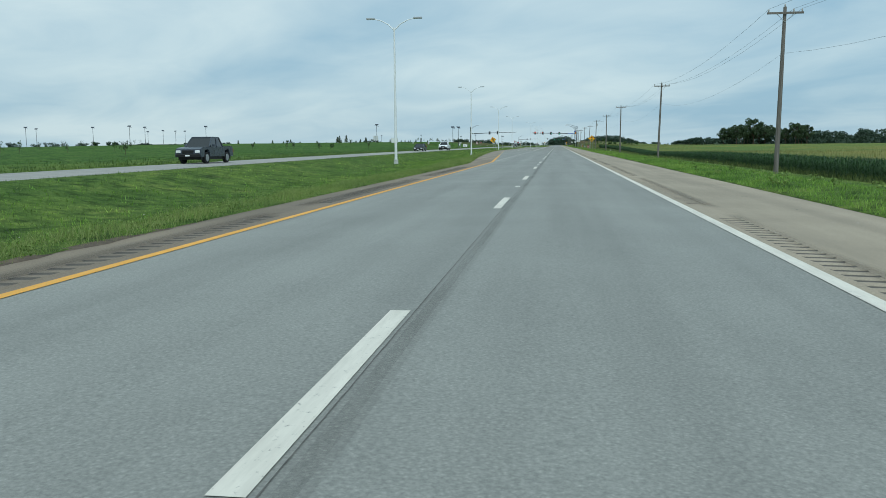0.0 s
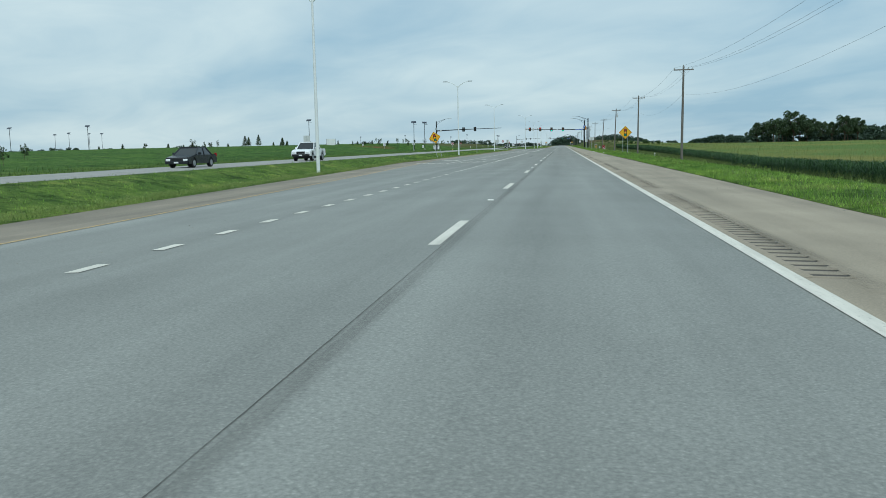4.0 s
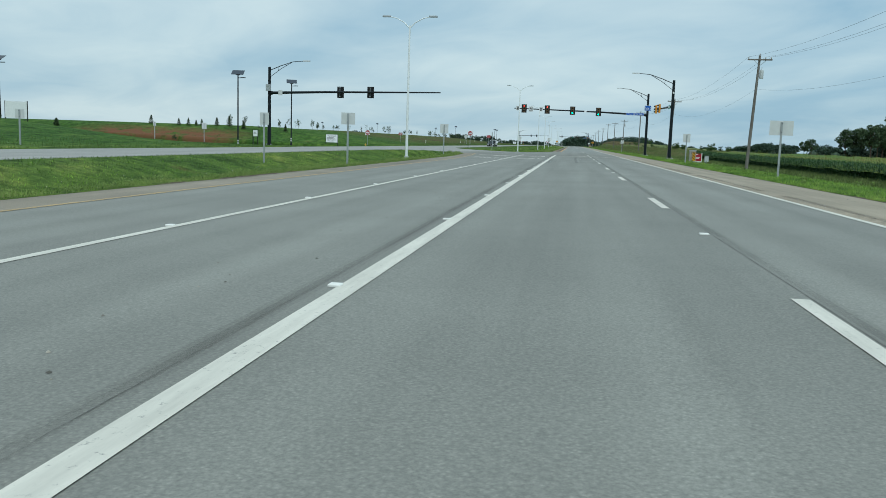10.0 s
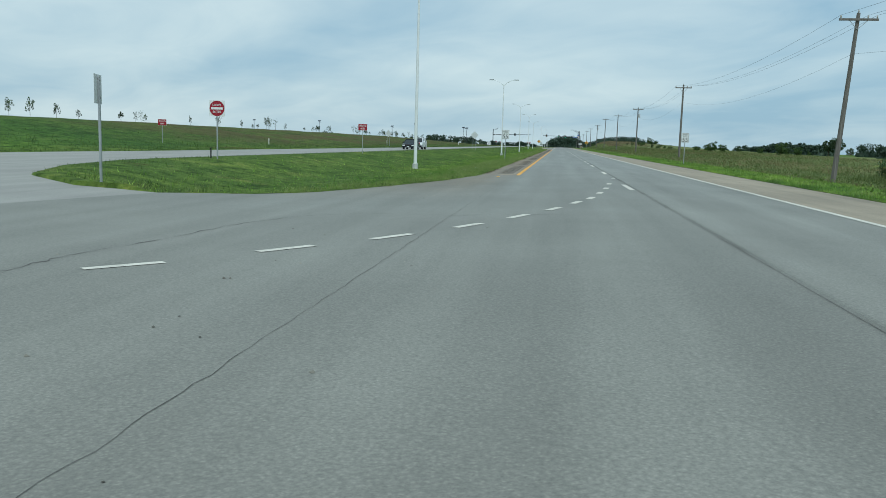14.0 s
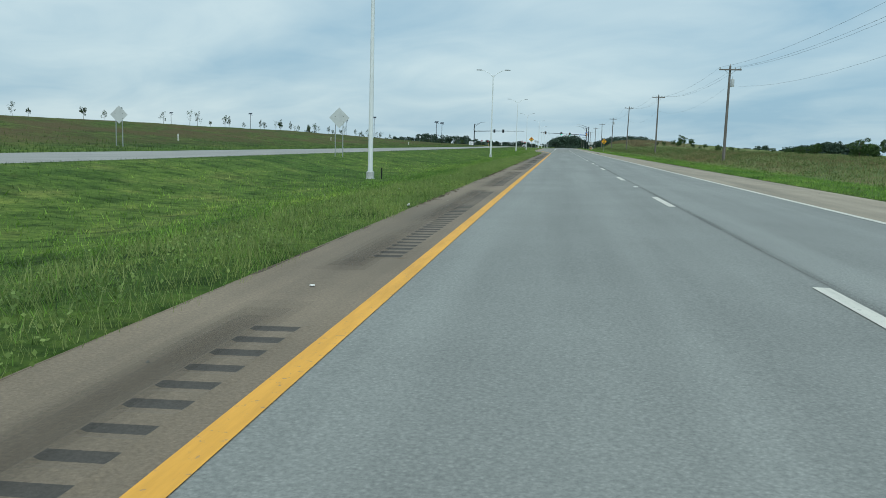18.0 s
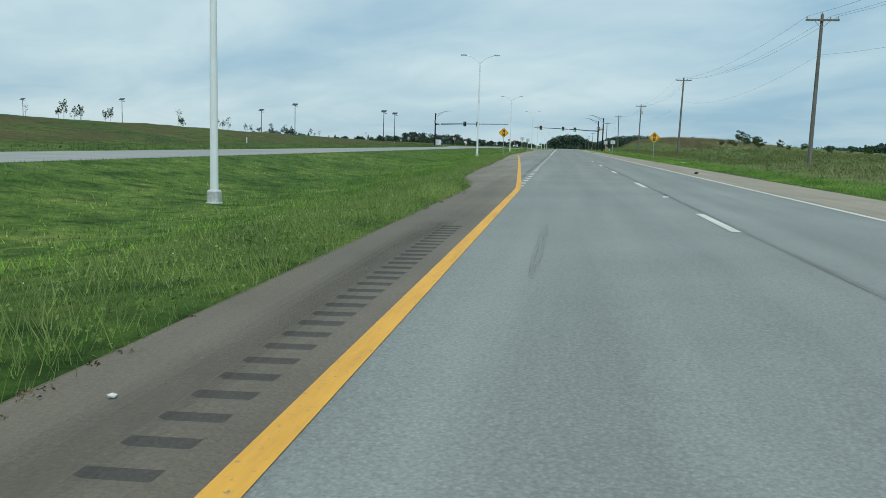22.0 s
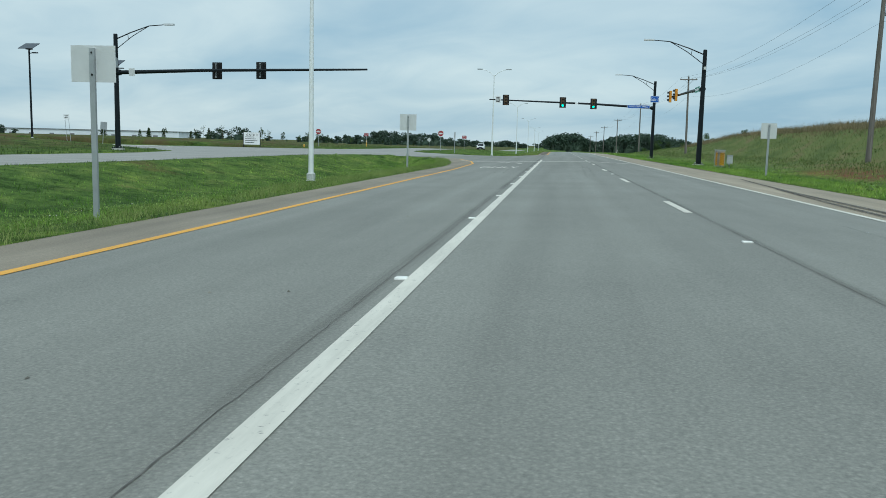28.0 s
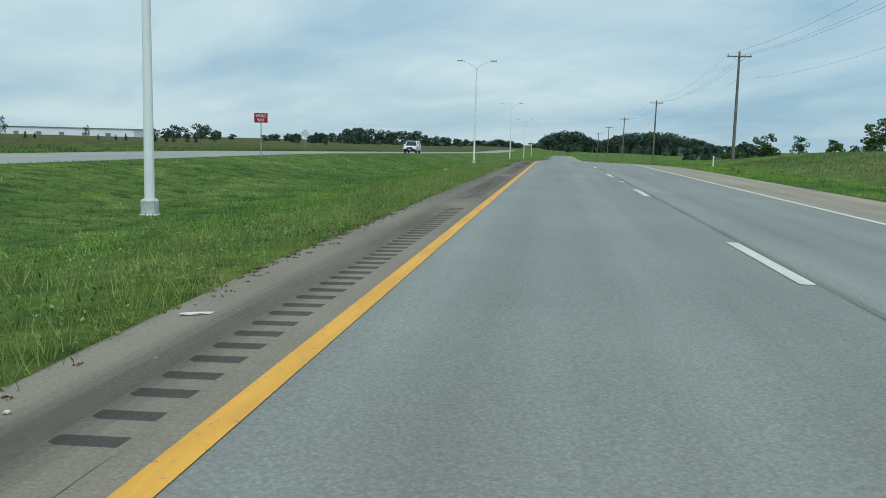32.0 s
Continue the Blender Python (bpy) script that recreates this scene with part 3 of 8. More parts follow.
opposite_near = line([(-60, -16.5), (0, -17.6), (100, -20.3), (150, -21.0), (338, -21.0), (344, -19.6), (346.5, -17.6), (347.5, -16.2), (375.7, -10.6), (376.4, -13.0), (379.4, -16.2), (385, -18.8), (392, -20.6), (396, -21.0),
                      (781, -21.0), (787, -19.2), (790, -16.6), (790.5, -15.5), (811, -11.0), (812.5, -14.0), (816, -17.6), (823, -20.0), (831, -21.0), (4500, -21.0)])
opposite_far = line([(-60, -22.6), (30, -24.2), (115, -27.3), (200, -30.0), (338, -30.0), (347, -32.0), (353, -37.0), (357, -48.0), (358.5, -140.0), (389.5, -140.0), (391, -46.0), (394, -36.0), (400, -31.5), (410, -30.0),
                     (772, -30.0), (781, -32.0), (787, -37.0), (791, -48.0), (792.5, -140.0), (815.5, -140.0), (817, -46.0), (821, -36.0), (827, -31.5), (838, -30.0), (4500, -30.0)])
yellow_x = line([(-60, -3.45), (58, -3.45), (180, -10.25), (316, -10.2), (326, -10.6), (334, -11.05), (345, -12.0), (346, -16), (390, -16), (390.4, -3.45), (586, -3.45), (590, -3.62), (617, -4.9), (621, -5.12), (631, -5.58), (641, -6.1), (650, -6.6), (660, -7.15), (760, -7.25), (765, -7.38), (773, -7.6), (780.2, -8.45), (782, -8.9), (784.5, -9.5), (787, -10.1), (789, -10.7), (789.2, -15), (825.6, -15), (826, -3.45), (4500, -3.45)])
SHOULDER, OPPOSITE_Z = 6.6, -0.05


def fall(y):
    """The road's own rise and fall: level, then over a crest and down."""
    d = np.clip(np.asarray(y, float) - 876, 0, None)
    bend = np.minimum(d, 20)
    return -bend**2 / 2350 - np.clip(d - 20, 0, 220) * 0.017


def road_z(x, y):
    x = np.asarray(x, float)
    z = np.where(x > -8, -CROWN * np.minimum(np.abs(x), 8.0), -0.202 + (np.clip(x, -21, -8) + 8) / -13 * 0.152)
    return z + fall(y)


bank_top = line([(-60, 0.1), (180, 0.15), (250, 1.1), (303, 1.9), (345, 2.3), (380, 2.6), (480, 2.75), (640, 2.7), (690, 2.25), (750, 1.6), (820, 0.95), (900, 0.5), (1000, 0.2), (4500, 0)])
# the right-hand verge, ditch and mound: heights over the road along lines of equal x
verge_12 = line([(-60, -0.55), (400, -0.55), (450, -0.4), (560, -0.35), (680, -0.2), (740, -0.08), (860, -0.1), (940, -0.2), (4500, -0.3)])
verge_14 = line([(-60, -0.85), (400, -0.85), (450, -0.5), (560, -0.3), (680, 0.0), (760, 0.2), (850, 0.12), (914, 0.25), (960, 0.0), (4500, 0.0)])
verge_16 = line([(-60, -1.05), (150, -1.1), (205, -1.3), (270, -1.1), (330, -1.0), (400, -1.0), (430, -0.75), (480, -0.2), (560, -0.05), (630, 0.1), (700, 0.42), (770, 0.58), (845, 0.42), (914, 0.7), (950, 0.4), (985, 0.45), (1055, 0.8), (4500, 1.0)])
verge_20 = line([(-60, -1.3), (110, -1.35), (170, -1.65), (205, -1.75), (250, -1.5), (320, -1.2), (400, -1.15), (480, 0.0), (560, 0.4), (640, 0.6), (677, 0.9), (710, 1.3), (728, 1.9), (745, 2.6), (765, 2.9), (830, 2.8), (845, 2.2), (859, 1.7), (875, 1.3), (914, 1.1), (945, 0.5), (985, 0.6), (1055, 0.9), (4500, 1.0)])
verge_25 = line([(-60, -1.3), (110, -1.35), (170, -1.65), (205, -1.75), (250, -1.5), (320, -1.2), (400, -1.15), (480, 0.1), (560, 0.5), (640, 0.8), (677, 1.1), (708, 1.4), (728, 2.1), (742, 2.9), (756, 3.3), (775, 3.5), (825, 3.4), (845, 2.8), (865, 2.0), (885, 1.5), (914, 1.5), (945, 0.6), (985, 0.6), (1055, 0.9), (4500, 1.0)])
verge_32 = line([(-60, -1.3), (110, -1.35), (170, -1.65), (205, -1.75), (250, -1.5), (320, -1.2), (400, -1.15), (480, 0.2), (640, 0.8), (677, 1.1), (716, 1.6), (738, 2.7), (766, 3.5), (825, 3.5), (855, 2.7), (880, 1.9), (914, 1.8), (950, 0.5), (985, 0.3), (4500, 0.5)])
verge_45 = line([(-60, -1.3), (110, -1.35), (170, -1.65), (205, -1.75), (250, -1.5), (320, -1.2), (400, -1.15), (480, 0.1), (640, 0.8), (710, 1.2), (750, 2.2), (786, 3.1), (830, 3.1), (870, 2.2), (914, 1.5), (950, 0.4), (4500, 0.2)])
verge_70 = line([(-60, -1.1), (420, -1.1), (640, 0.3), (780, 1.4), (850, 1.4), (930, 0.2), (4500, 0.0)])


side_dip = line([(-140, 0.0), (-85, -0.3), (-68, -0.5), (-58, -0.82), (-52, -0.85), (-40, -0.4), (-30, 0.0), (0, 0.0)])
side_span = line([(-60, 0), (336, 0), (352, 1), (396, 1), (412, 0), (4500, 0)])
SIDE_XS = (-85.0, -68.0, -58.0, -52.0, -40.0, -30.0)


swale = line([(-60, 1.22), (30, 1.22), (74, 0.78), (110, 1.22), (560, 1.22), (587, 1.36), (630, 0.95), (672, 0.82), (715, 0.95), (750, 1.22), (4500, 1.22)])


def side_z(x, y):
    """How far the first side road lies below the opposite lanes."""
    return float(side_dip(x) * side_span(y))


def bank(y):
    cut = 1 - 0.97 * np.exp(-(((y - 374) / 21) ** 4)) - 0.6 * np.exp(-(((y - 804) / 16) ** 2))
    return bank_top(y) * cut


def ground_rows(y):
    """Across one line of the ground: the places (x, z) from far left to far right."""
    f, b = float(fall(y)), float(bank(y))
    of, on, gl = float(opposite_far(y)), float(opposite_near(y)), float(grass_left(y))
    zl, zr = float(road_z(gl, y)), float(road_z(SHOULDER, y))
    far = max(0.0, 1 - max(0, y - 1000) / 300)
    base = f * far - (1 - far) * 5.5
    bl = base * 0.35
    rows = [(-4200, bl), (-1500, bl), (-700, bl), (-400, bl), (-260, b * 0.5 + bl), (-180, b * 0.85 + bl)]
    # the bank draws back from the corner of the first side road
    back = 14 * math.exp(-(((y - 356) / 22) ** 2)) if y < 374 else 0.0
    rows += [(min(x - back, of - 2 - k * 0.1), b * w + (bl if x < -50 else base * 0.5)) for k, (x, w) in zip(range(9, 0, -1), [(-120, 1.0), (-95, 1.02), (-75, 1.02), (-66, 1.0), (-60, 0.97), (-54, 0.82), (-47, 0.52), (-40, 0.2), (-35, 0.04)])]
    zo = OPPOSITE_Z + f * 0.5
    rows = [(x, z + side_z(x, y)) for x, z in rows]
    edge = side_z(of, y)
    rows += [(of - 1.2, zo - 0.04 + edge), (of, zo + 0.012 + edge), (of + 0.25, zo - 0.3 + edge)]
    under = [min(max(v, of + 0.26 + 0.01 * k), on - 0.3 + 0.005 * k) for k, v in enumerate(SIDE_XS)]
    rows += [(v, zo - 0.3 + side_z(v, y)) for v in under] + [(on - 0.25, zo - 0.3), (on, zo + 0.012)]
    w = gl - on
    dip = min(1.0, w / 7.0)
    if w < 0.03:
        # no grass between the carriageways inside a crossing
        zo = zl = float(road_z(gl, y)) - 0.03
        rows[-1] = (on, zo)
    for k, d in ((0.08, 0.03), (0.2, -0.12), (0.32, -0.36), (0.45, -0.56), (0.58, -0.62), (0.7, -0.5), (0.82, -0.24), (0.9, -0.09), (0.96, 0.0)):
        rows.append((on + k * w, (1 - k) * zo + k * zl + d * dip * float(swale(y))))
    rows += [(gl, zl + 0.012), (gl + 0.25, zl - 0.3), (0.0, f - 0.4), (SHOULDER - 0.25, zr - 0.3), (SHOULDER, zr + 0.012)]
    p16, p20, p25 = float(verge_16(y)), float(verge_20(y)), float(verge_25(y))
    side = [(7.4, -0.14), (8.5, -0.12), (10, -0.22), (12, float(verge_12(y))), (14, float(verge_14(y))), (16.5, p16), (18.2, p16 * 0.55 + p20 * 0.45), (20, p20), (22.5, p20 * 0.35 + p25 * 0.65), (25, p25)]
    side += [(32, float(verge_32(y))), (45, float(verge_45(y))), (70, float(verge_70(y))), (120, -1.0), (220, -0.8), (420, 0), (900, 0), (1800, 0), (4200, 0)]
    rows += [(x, z + base) for x, z in side]
    return rows


def station_list(y0, y1):
    """Stations along the road, close together where edges bend."""
    ys = list(np.arange(-60, 1000, 3.0)) + list(np.arange(336, 410, 0.5)) + list(np.arange(770, 842, 0.5)) + [56, 58, 586, 586.9, 587.1]
    ys += [1000, 1040, 1090, 1150, 1250, 1400, 1600, 1900, 2400, 3000, 3800, 4600]
    return sorted({round(float(y), 3) for y in ys if y0 <= y <= y1})


def build_ground():
    ys = station_list(-60, 4600)
    rows = [ground_rows(y) for y in ys]
    n = len(rows[0])
    rnd = np.random.default_rng(5)
    pts = []
    for y, row in zip(ys, rows):
        for i, (x, z) in enumerate(row):
            wob = 0.0 if abs(x) < 22 or y > 1000 else rnd.normal(0, 0.05)
            pts.append((x, y, z + wob))
    faces = [(r * n + k, r * n + k + 1, (r + 1) * n + k + 1, (r + 1) * n + k) for r in range(len(ys) - 1) for k in range(n - 1)]
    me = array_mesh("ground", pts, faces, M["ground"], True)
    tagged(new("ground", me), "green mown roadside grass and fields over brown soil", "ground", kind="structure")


def ground_height(x, y):
    row = ground_rows(y)
    return float(np.interp(x, [p[0] for p in row], [p[1] for p in row]))


build_ground()


def ribbon(left, right, ys, lift, across=1):
    """A surface between two edges that follows the road's shape."""
    g = Geo()
    for y in ys:
        a, b = float(left(y)), float(right(y))
        xs = [a + (b - a) * k / across for k in range(across + 1)]
        if across == 2 and a < -8 < b:
            xs[1] = -8.0
        for x in xs:
            g.v.append((x, y, float(road_z(x, y)) + lift))
    n = across + 1
    g.f = [(r * n + k, r * n + k + 1, (r + 1) * n + k + 1, (r + 1) * n + k) for r in range(len(ys) - 1) for k in range(across)]
    return g


at = lambda v: (lambda y: v)


def build_roads():
    ys = station_list(-60, 1250)
    g = Geo()
    for y in ys:
        a = float(grass_left(y))
        for x in (a, -8.0 if a < -8.1 else a * 0.75, max(a, -8.0) * 0.4, 0.0, 1.7, 3.45):
            g.v.append((x, y, float(road_z(x, y))))
    g.f = [(r * 6 + k, r * 6 + k + 1, r * 6 + 7 + k, r * 6 + 6 + k) for r in range(len(ys) - 1) for k in range(5)]
    road = tagged(new("road", g.mesh("road", M["asphalt"], True)), "grey worn asphalt carriageway with a raised crown", "road", kind="structure")
    tagged(new("shoulder", ribbon(at(3.45), at(SHOULDER), ys, 0.0, 2).mesh("shoulder", M["shoulder"])), "tan dusty asphalt shoulder beside the lanes", "shoulder", kind="structure")
    for y0, y1 in ((-60, 345), (390.5, 789), (826, 1250)):
        run = [y for y in ys if y0 <= y <= y1]
        tagged(new("median_shoulder", ribbon(grass_left, lambda y: max(yellow_x(y), grass_left(y) + 0.02), run, 0.0035, 2).mesh("median_shoulder", M["shoulder_left"])), "brown dusty asphalt strip beside the median grass", "shoulder", kind="structure")
    g = Geo()
    for y in ys:
        a, b = float(opposite_far(y)), float(opposite_near(y))
        xs = [a] + [max(v, a + 0.01 * (k + 1)) for k, v in enumerate(SIDE_XS)]
        for x in xs + [xs[-1] * 0.5 + b * 0.5, b]:
            g.v.append((x, y, OPPOSITE_Z + float(fall(y)) * 0.5 + side_z(x, y) if x < -20.9 else float(road_z(x, y))))
    g.f = [(r * 9 + k, r * 9 + k + 1, r * 9 + 10 + k, r * 9 + 9 + k) for r in range(len(ys) - 1) for k in range(8)]
    tagged(new("opposite_road", g.mesh("opposite_road", M["opposite"], True)), "pale asphalt opposite carriageway beyond the grass median", "road", kind="structure")
    return road


road = build_roads()


# ---- markings ----
def stripe(name, mid, width, y0, y1, mat, step=2.0, lift=0.006):
    ys = list(np.arange(y0, y1, step)) + [y1]
    return ribbon(lambda y: mid(y) - width / 2, lambda y: mid(y) + width / 2, ys, lift)


def paint(name, geo, mat, label=""):
    ob = new(name, geo.mesh(name, M[mat]))
    ob.parent = road
    if label:
        ob["label"] = label
    return ob


def quad_on_road(corners, lift=0.006):
    g = Geo()
    g.add([(x, y, float(road_z(x, y)) + lift) for x, y in corners], [tuple(range(len(corners)))])
    return g


def outline_on_road(points, x, y, lift=0.006):
    """A flat painted figure from its outline (x across, y along), laid on the road."""
    bm = bmesh.new()
    vs = [bm.verts.new((x + p, y + q, float(road_z(x + p, y + q)) + lift)) for p, q in points]
    bm.faces.new(vs)
    bmesh.ops.triangulate(bm, faces=bm.faces[:])
    me = bpy.data.meshes.new("figure")
    bm.to_mesh(me)
    bm.free()
    return me


def build_markings():
    for y0, y1, tint in ((-60, 100, "yellow"), (100, 345, "yellow_faded"), (390.5, 787.2, "yellow"), (826, 1200, "yellow")):
        paint("yellow_edge_line", stripe("", yellow_x, 0.15 if y0 != 100 else 0.11, y0, y1, tint), tint, "worn yellow edge line")
    paint("white_edge_line", stripe("", at(3.45), 0.16, -60, 1200, "white"), "white", "solid white edge line")
    paint("white_turn_line", stripe("", at(-3.46), 0.15, 165, 232.5, "white"), "white")
    paint("white_turn_line", stripe("", at(-3.46), 0.2, 238.7, 348.3, "white"), "white")
    paint("white_turn_line", stripe("", line([(160, -7.15), (340, -7.0), (348.5, -7.0), (349.6, -7.25), (350.2, -7.8)]), 0.15, 165, 350.2, "white", 1.0), "white")
    paint("white_turn_line", stripe("", at(-3.46), 0.16, 663.5, 788.6, "white"), "white")
    for y, ends in ((338.05, ((-10.9, 0.15), (-8.0, 0.1), (0, 0), (3.4, 0.45))), (780.5, ((-9.3, 0.4), (-8.0, 0.35), (0, 0), (3.4, 0)))):
        g = Geo()
        for x, d in ends:
            g.v += [(x, y + d, float(road_z(x, y)) + 0.006), (x, y + d + 0.62, float(road_z(x, y)) + 0.006)]
        g.f = [(2 * k, 2 * k + 2, 2 * k + 3, 2 * k + 1) for k in range(3)]
        paint("stop_line", g, "white", "broad white stop line")
    # lane dashes every 12.19 m, broken at the crossings
    for k in range(-4, 96):
        y = 2.43 + 12.192 * k
        if 350 < y < 377:
            continue
        # one dash is half covered by the asphalt patch
        w, mid = (0.018, 0.035) if 232 < y < 236 else (0.07, 0.0)
        paint("lane_dash", quad_on_road([(mid - w, y), (mid + w, y), (mid + w, y + 3.05), (mid - w, y + 3.05)]), "white")
        if k % 2:
            z = float(road_z(0, y + 7.7))
            part("raised_marker", Geo().box(-0.06, 0.06, y + 7.65, y + 7.75, z, z + 0.018, 0.006), M["marker"], road)
    for y0, y1 in ((61.18, 164), (587.38, 662)):
        for y in np.arange(y0, y1, 1.829):
            paint("dotted_dash", quad_on_road([(-3.54, y), (-3.38, y), (-3.38, y + 0.61), (-3.54, y + 0.61)]), "white")
    for x, y0, y1 in ((-3.59, 169.93, 336), (-7.16, 174.2, 340), (-3.585, 671.3, 786)):
        for y in np.arange(y0, y1, 6.096):
            if 231 < y < 240:
                continue
            z = float(road_z(x, y))
            part("raised_marker", Geo().box(x - 0.055, x + 0.055, y, y + 0.11, z, z + 0.02, 0.008), M["marker"], road)
    z = float(road_z(-4.55, 389))
    part("raised_marker", Geo().box(-4.15, -4.05, 388.95, 389.05, z + 0.01, z + 0.03, 0.008), M["marker_yellow"], road, "yellow raised marker")
    # guide dots through the crossings
    def dots(points, width, dash, gap):
        pts = [Vector((x, y, 0)) for x, y in points]
        left, on = 0.0, True
        for a, b in zip(pts, pts[1:]):
            d, length = (b - a).normalized(), (b - a).length
            s = 0.3
            while s + dash < length + 0.2:
                p, q = a + d * s, a + d * (s + dash)
                n = Vector((-d.y, d.x, 0)) * width / 2
                paint("guide_dash", quad_on_road([(v.x, v.y) for v in (p - n, p + n, q + n, q - n)][::-1]), "white")
                s += dash + gap

    arc = [(-30, 350), (-24, 352.6), (-18, 356.2), (-12, 360.8), (-8, 364.0), (-6.0, 365.6), (-4.9, 367.1), (-3.98, 368.5), (-3.19, 370.1), (-2.55, 371.8), (-1.99, 373.5), (-1.55, 375.3), (-1.2, 376.8), (-0.9, 378.9), (-0.63, 381.1), (-0.39, 383.8), (-0.15, 387.2)]
    dots(arc[:6], 0.14, 0.75, 1.2)
    for a, p, b in zip(arc[4:], arc[5:], arc[6:]):
        d = Vector((b[0] - a[0], b[1] - a[1])).normalized()
        n, q = Vector((-d.y, d.x)) * 0.07, Vector(p)
        paint("guide_dash", quad_on_road([tuple(v) for v in (q - d * 0.38 + n, q - d * 0.38 - n, q + d * 0.38 - n, q + d * 0.38 + n)]), "white")
    dots([(-7.9, 350.6), (-10, 354.6), (-12.5, 358.4), (-17.5, 363.8), (-25, 370.5), (-36, 379)], 0.14, 0.6, 1.5)
    # short white ticks across the outer shoulder
    for x, y in ((5.5, 341.95), (5.82, 171.2), (5.78, 771.4)):
        paint("shoulder_tick", quad_on_road([(x - 0.27, y + 0.1), (x - 0.27, y + 0.02), (x + 0.27, y - 0.12), (x + 0.27, y - 0.04)], 0.007), "white")
    # words and arrows
    word = lettering("ONLY", 2.05, 2.75, 0.004, M["white"], "lane_word")
    co = np.empty(len(word.vertices) * 3)
    word.vertices.foreach_get("co", co)
    co = co.reshape(-1, 3)
    # built-in letters are closed up and laid flat
    word.vertices.foreach_set("co", np.stack([co[:, 0], co[:, 2], -co[:, 1]], -1).ravel())
    word.update()
    hook = [(0.13, 1.98), (-0.8, 1.06), (-0.04, 0.0), (-0.05, 0.72), (0.16, 0.74), (0.47, 0.49), (0.64, 0.1), (0.69, -0.28), (0.65, -1.0), (0.95, -1.0), (1.0, -0.26), (0.95, 0.48), (0.8, 0.91), (0.44, 1.21), (0.03, 1.28)]
    def eased(pts):
        out = []
        for i in range(len(pts) - 1):
            a, b, c, d = (Vector(pts[max(0, min(len(pts) - 1, k))]) for k in (i - 1, i, i + 1, i + 2))
            for s in (0.0, 0.25, 0.5, 0.75):
                out.append(tuple(0.5 * (2 * b + (c - a) * s + (2 * a - 5 * b + 4 * c - d) * s**2 + (3 * b - a - 3 * c + d) * s**3)))
        return out + [tuple(pts[-1])]

    hook = hook[:3] + eased(hook[3:9]) + eased(hook[9:])
    spots = [(-8.75, 167.4, -8.8, 178.5), (-5.3, 167.4, -5.3, 178.3), (-8.75, 245.6, -8.8, 256.8), (-5.1, 245.5, -5.2, 256.6), (-8.75, 324.4, -8.9, 336.0), (-5.15, 324.1, -5.2, 335.3), (-5.2, 666.0, -5.2, 676.2), (-5.3, 763.9, -5.5, 774.9)]
    for x, y, ax, ay in spots:
        ob = new("lane_word", word)
        tilt = -math.degrees(math.atan(float(road_z(x + 0.5, y) - road_z(x - 0.5, y))))
        ob.matrix_world = pose(x, y, float(road_z(x, y)) + 0.009, 0, tilt, 0)
        ob.parent = road
        me = outline_on_road(hook, ax, ay)
        me.materials.append(M["white"])
        part("turn_arrow", me, M["white"], road)
    # joints between the lanes: a thin ragged crack that opens and closes
    rnd = random.Random(4)
    for x0, y0, y1, wide, wild in ((0.10, -40, 345, 0.0035, 0.002), (0.10, 353, 1000, 0.003, 0.002), (-3.70, 590, 790, 0.004, 0.006), (-3.74, 165, 231, 0.003, 0.004), (-3.74, 239, 345, 0.0035, 0.004), (-3.65, 345, 392, 0.003, 0.012), (-3.7, 790, 828, 0.004, 0.005)):
        ys = np.arange(y0, y1, 0.15)
        g = Geo()
        x, open_up = x0, 1.0
        for y in ys:
            x = x0 + (x - x0) * 0.2 + rnd.gauss(0, wild * 0.7)
            open_up = min(1.6, max(0.0, open_up * 0.86 + 0.14 * rnd.uniform(-0.35, 2.0)))
            w = wide * open_up * rnd.uniform(0.6, 1.2)
            g.v += [(x - w, y, float(road_z(x - w, y)) + 0.0035), (x + w, y, float(road_z(x + w, y)) + 0.0035)]
        g.f = [(2 * i, 2 * i + 1, 2 * i + 3, 2 * i + 2) for i in range(len(ys) - 1)]
        paint("joint_seal", g, "seal", "dark ragged joint between asphalt lanes")
    # a crack that wanders across the first crossing
    path = [(-12.0, 361.5), (-9.2, 363.2), (-6.92, 365.1), (-6.96, 366.2), (-6.7, 367.5), (-6.57, 369.5), (-6.14, 371.1), (-5.31, 371.95), (-3.64, 371.8), (-1.5, 372.4)]
    g = Geo()
    for (xa, ya), (xb, yb) in zip(path, path[1:]):
        for k in range(8):
            x, y = xa + (xb - xa) * k / 8 + rnd.gauss(0, 0.025), ya + (yb - ya) * k / 8 + rnd.gauss(0, 0.02)
            w = rnd.choice((0.002, 0.005, 0.008, 0.014))
            g.v += [(x - w, y + w, float(road_z(x, y)) + 0.0036), (x + w, y - w, float(road_z(x, y)) + 0.0036)]
    g.f = [(2 * i, 2 * i + 1, 2 * i + 3, 2 * i + 2) for i in range(len(g.v) // 2 - 1)]
    paint("pavement_crack", g, "seal", "wandering dark crack across the asphalt")
    # newer asphalt laid over the left lane
    g = ribbon(lambda y: -3.75 + 0.05 * math.sin(y * 2.1), lambda y: -0.06 + 0.03 * math.sin(y * 3.3), list(np.arange(232.6, 238.75, 0.25)), 0.008, 3)
    paint("asphalt_patch", g, "patch", "darker newer asphalt patch")
    rim = Geo()
    for k in range(61):
        s = k / 60
        x, y = (-3.76 + rnd.gauss(0, 0.012), 232.6 + 12.26 * s) if s < 0.5 else (-3.76 + 7.4 * (s - 0.5), 238.73 + rnd.gauss(0, 0.02))
        w = rnd.uniform(0.008, 0.03)
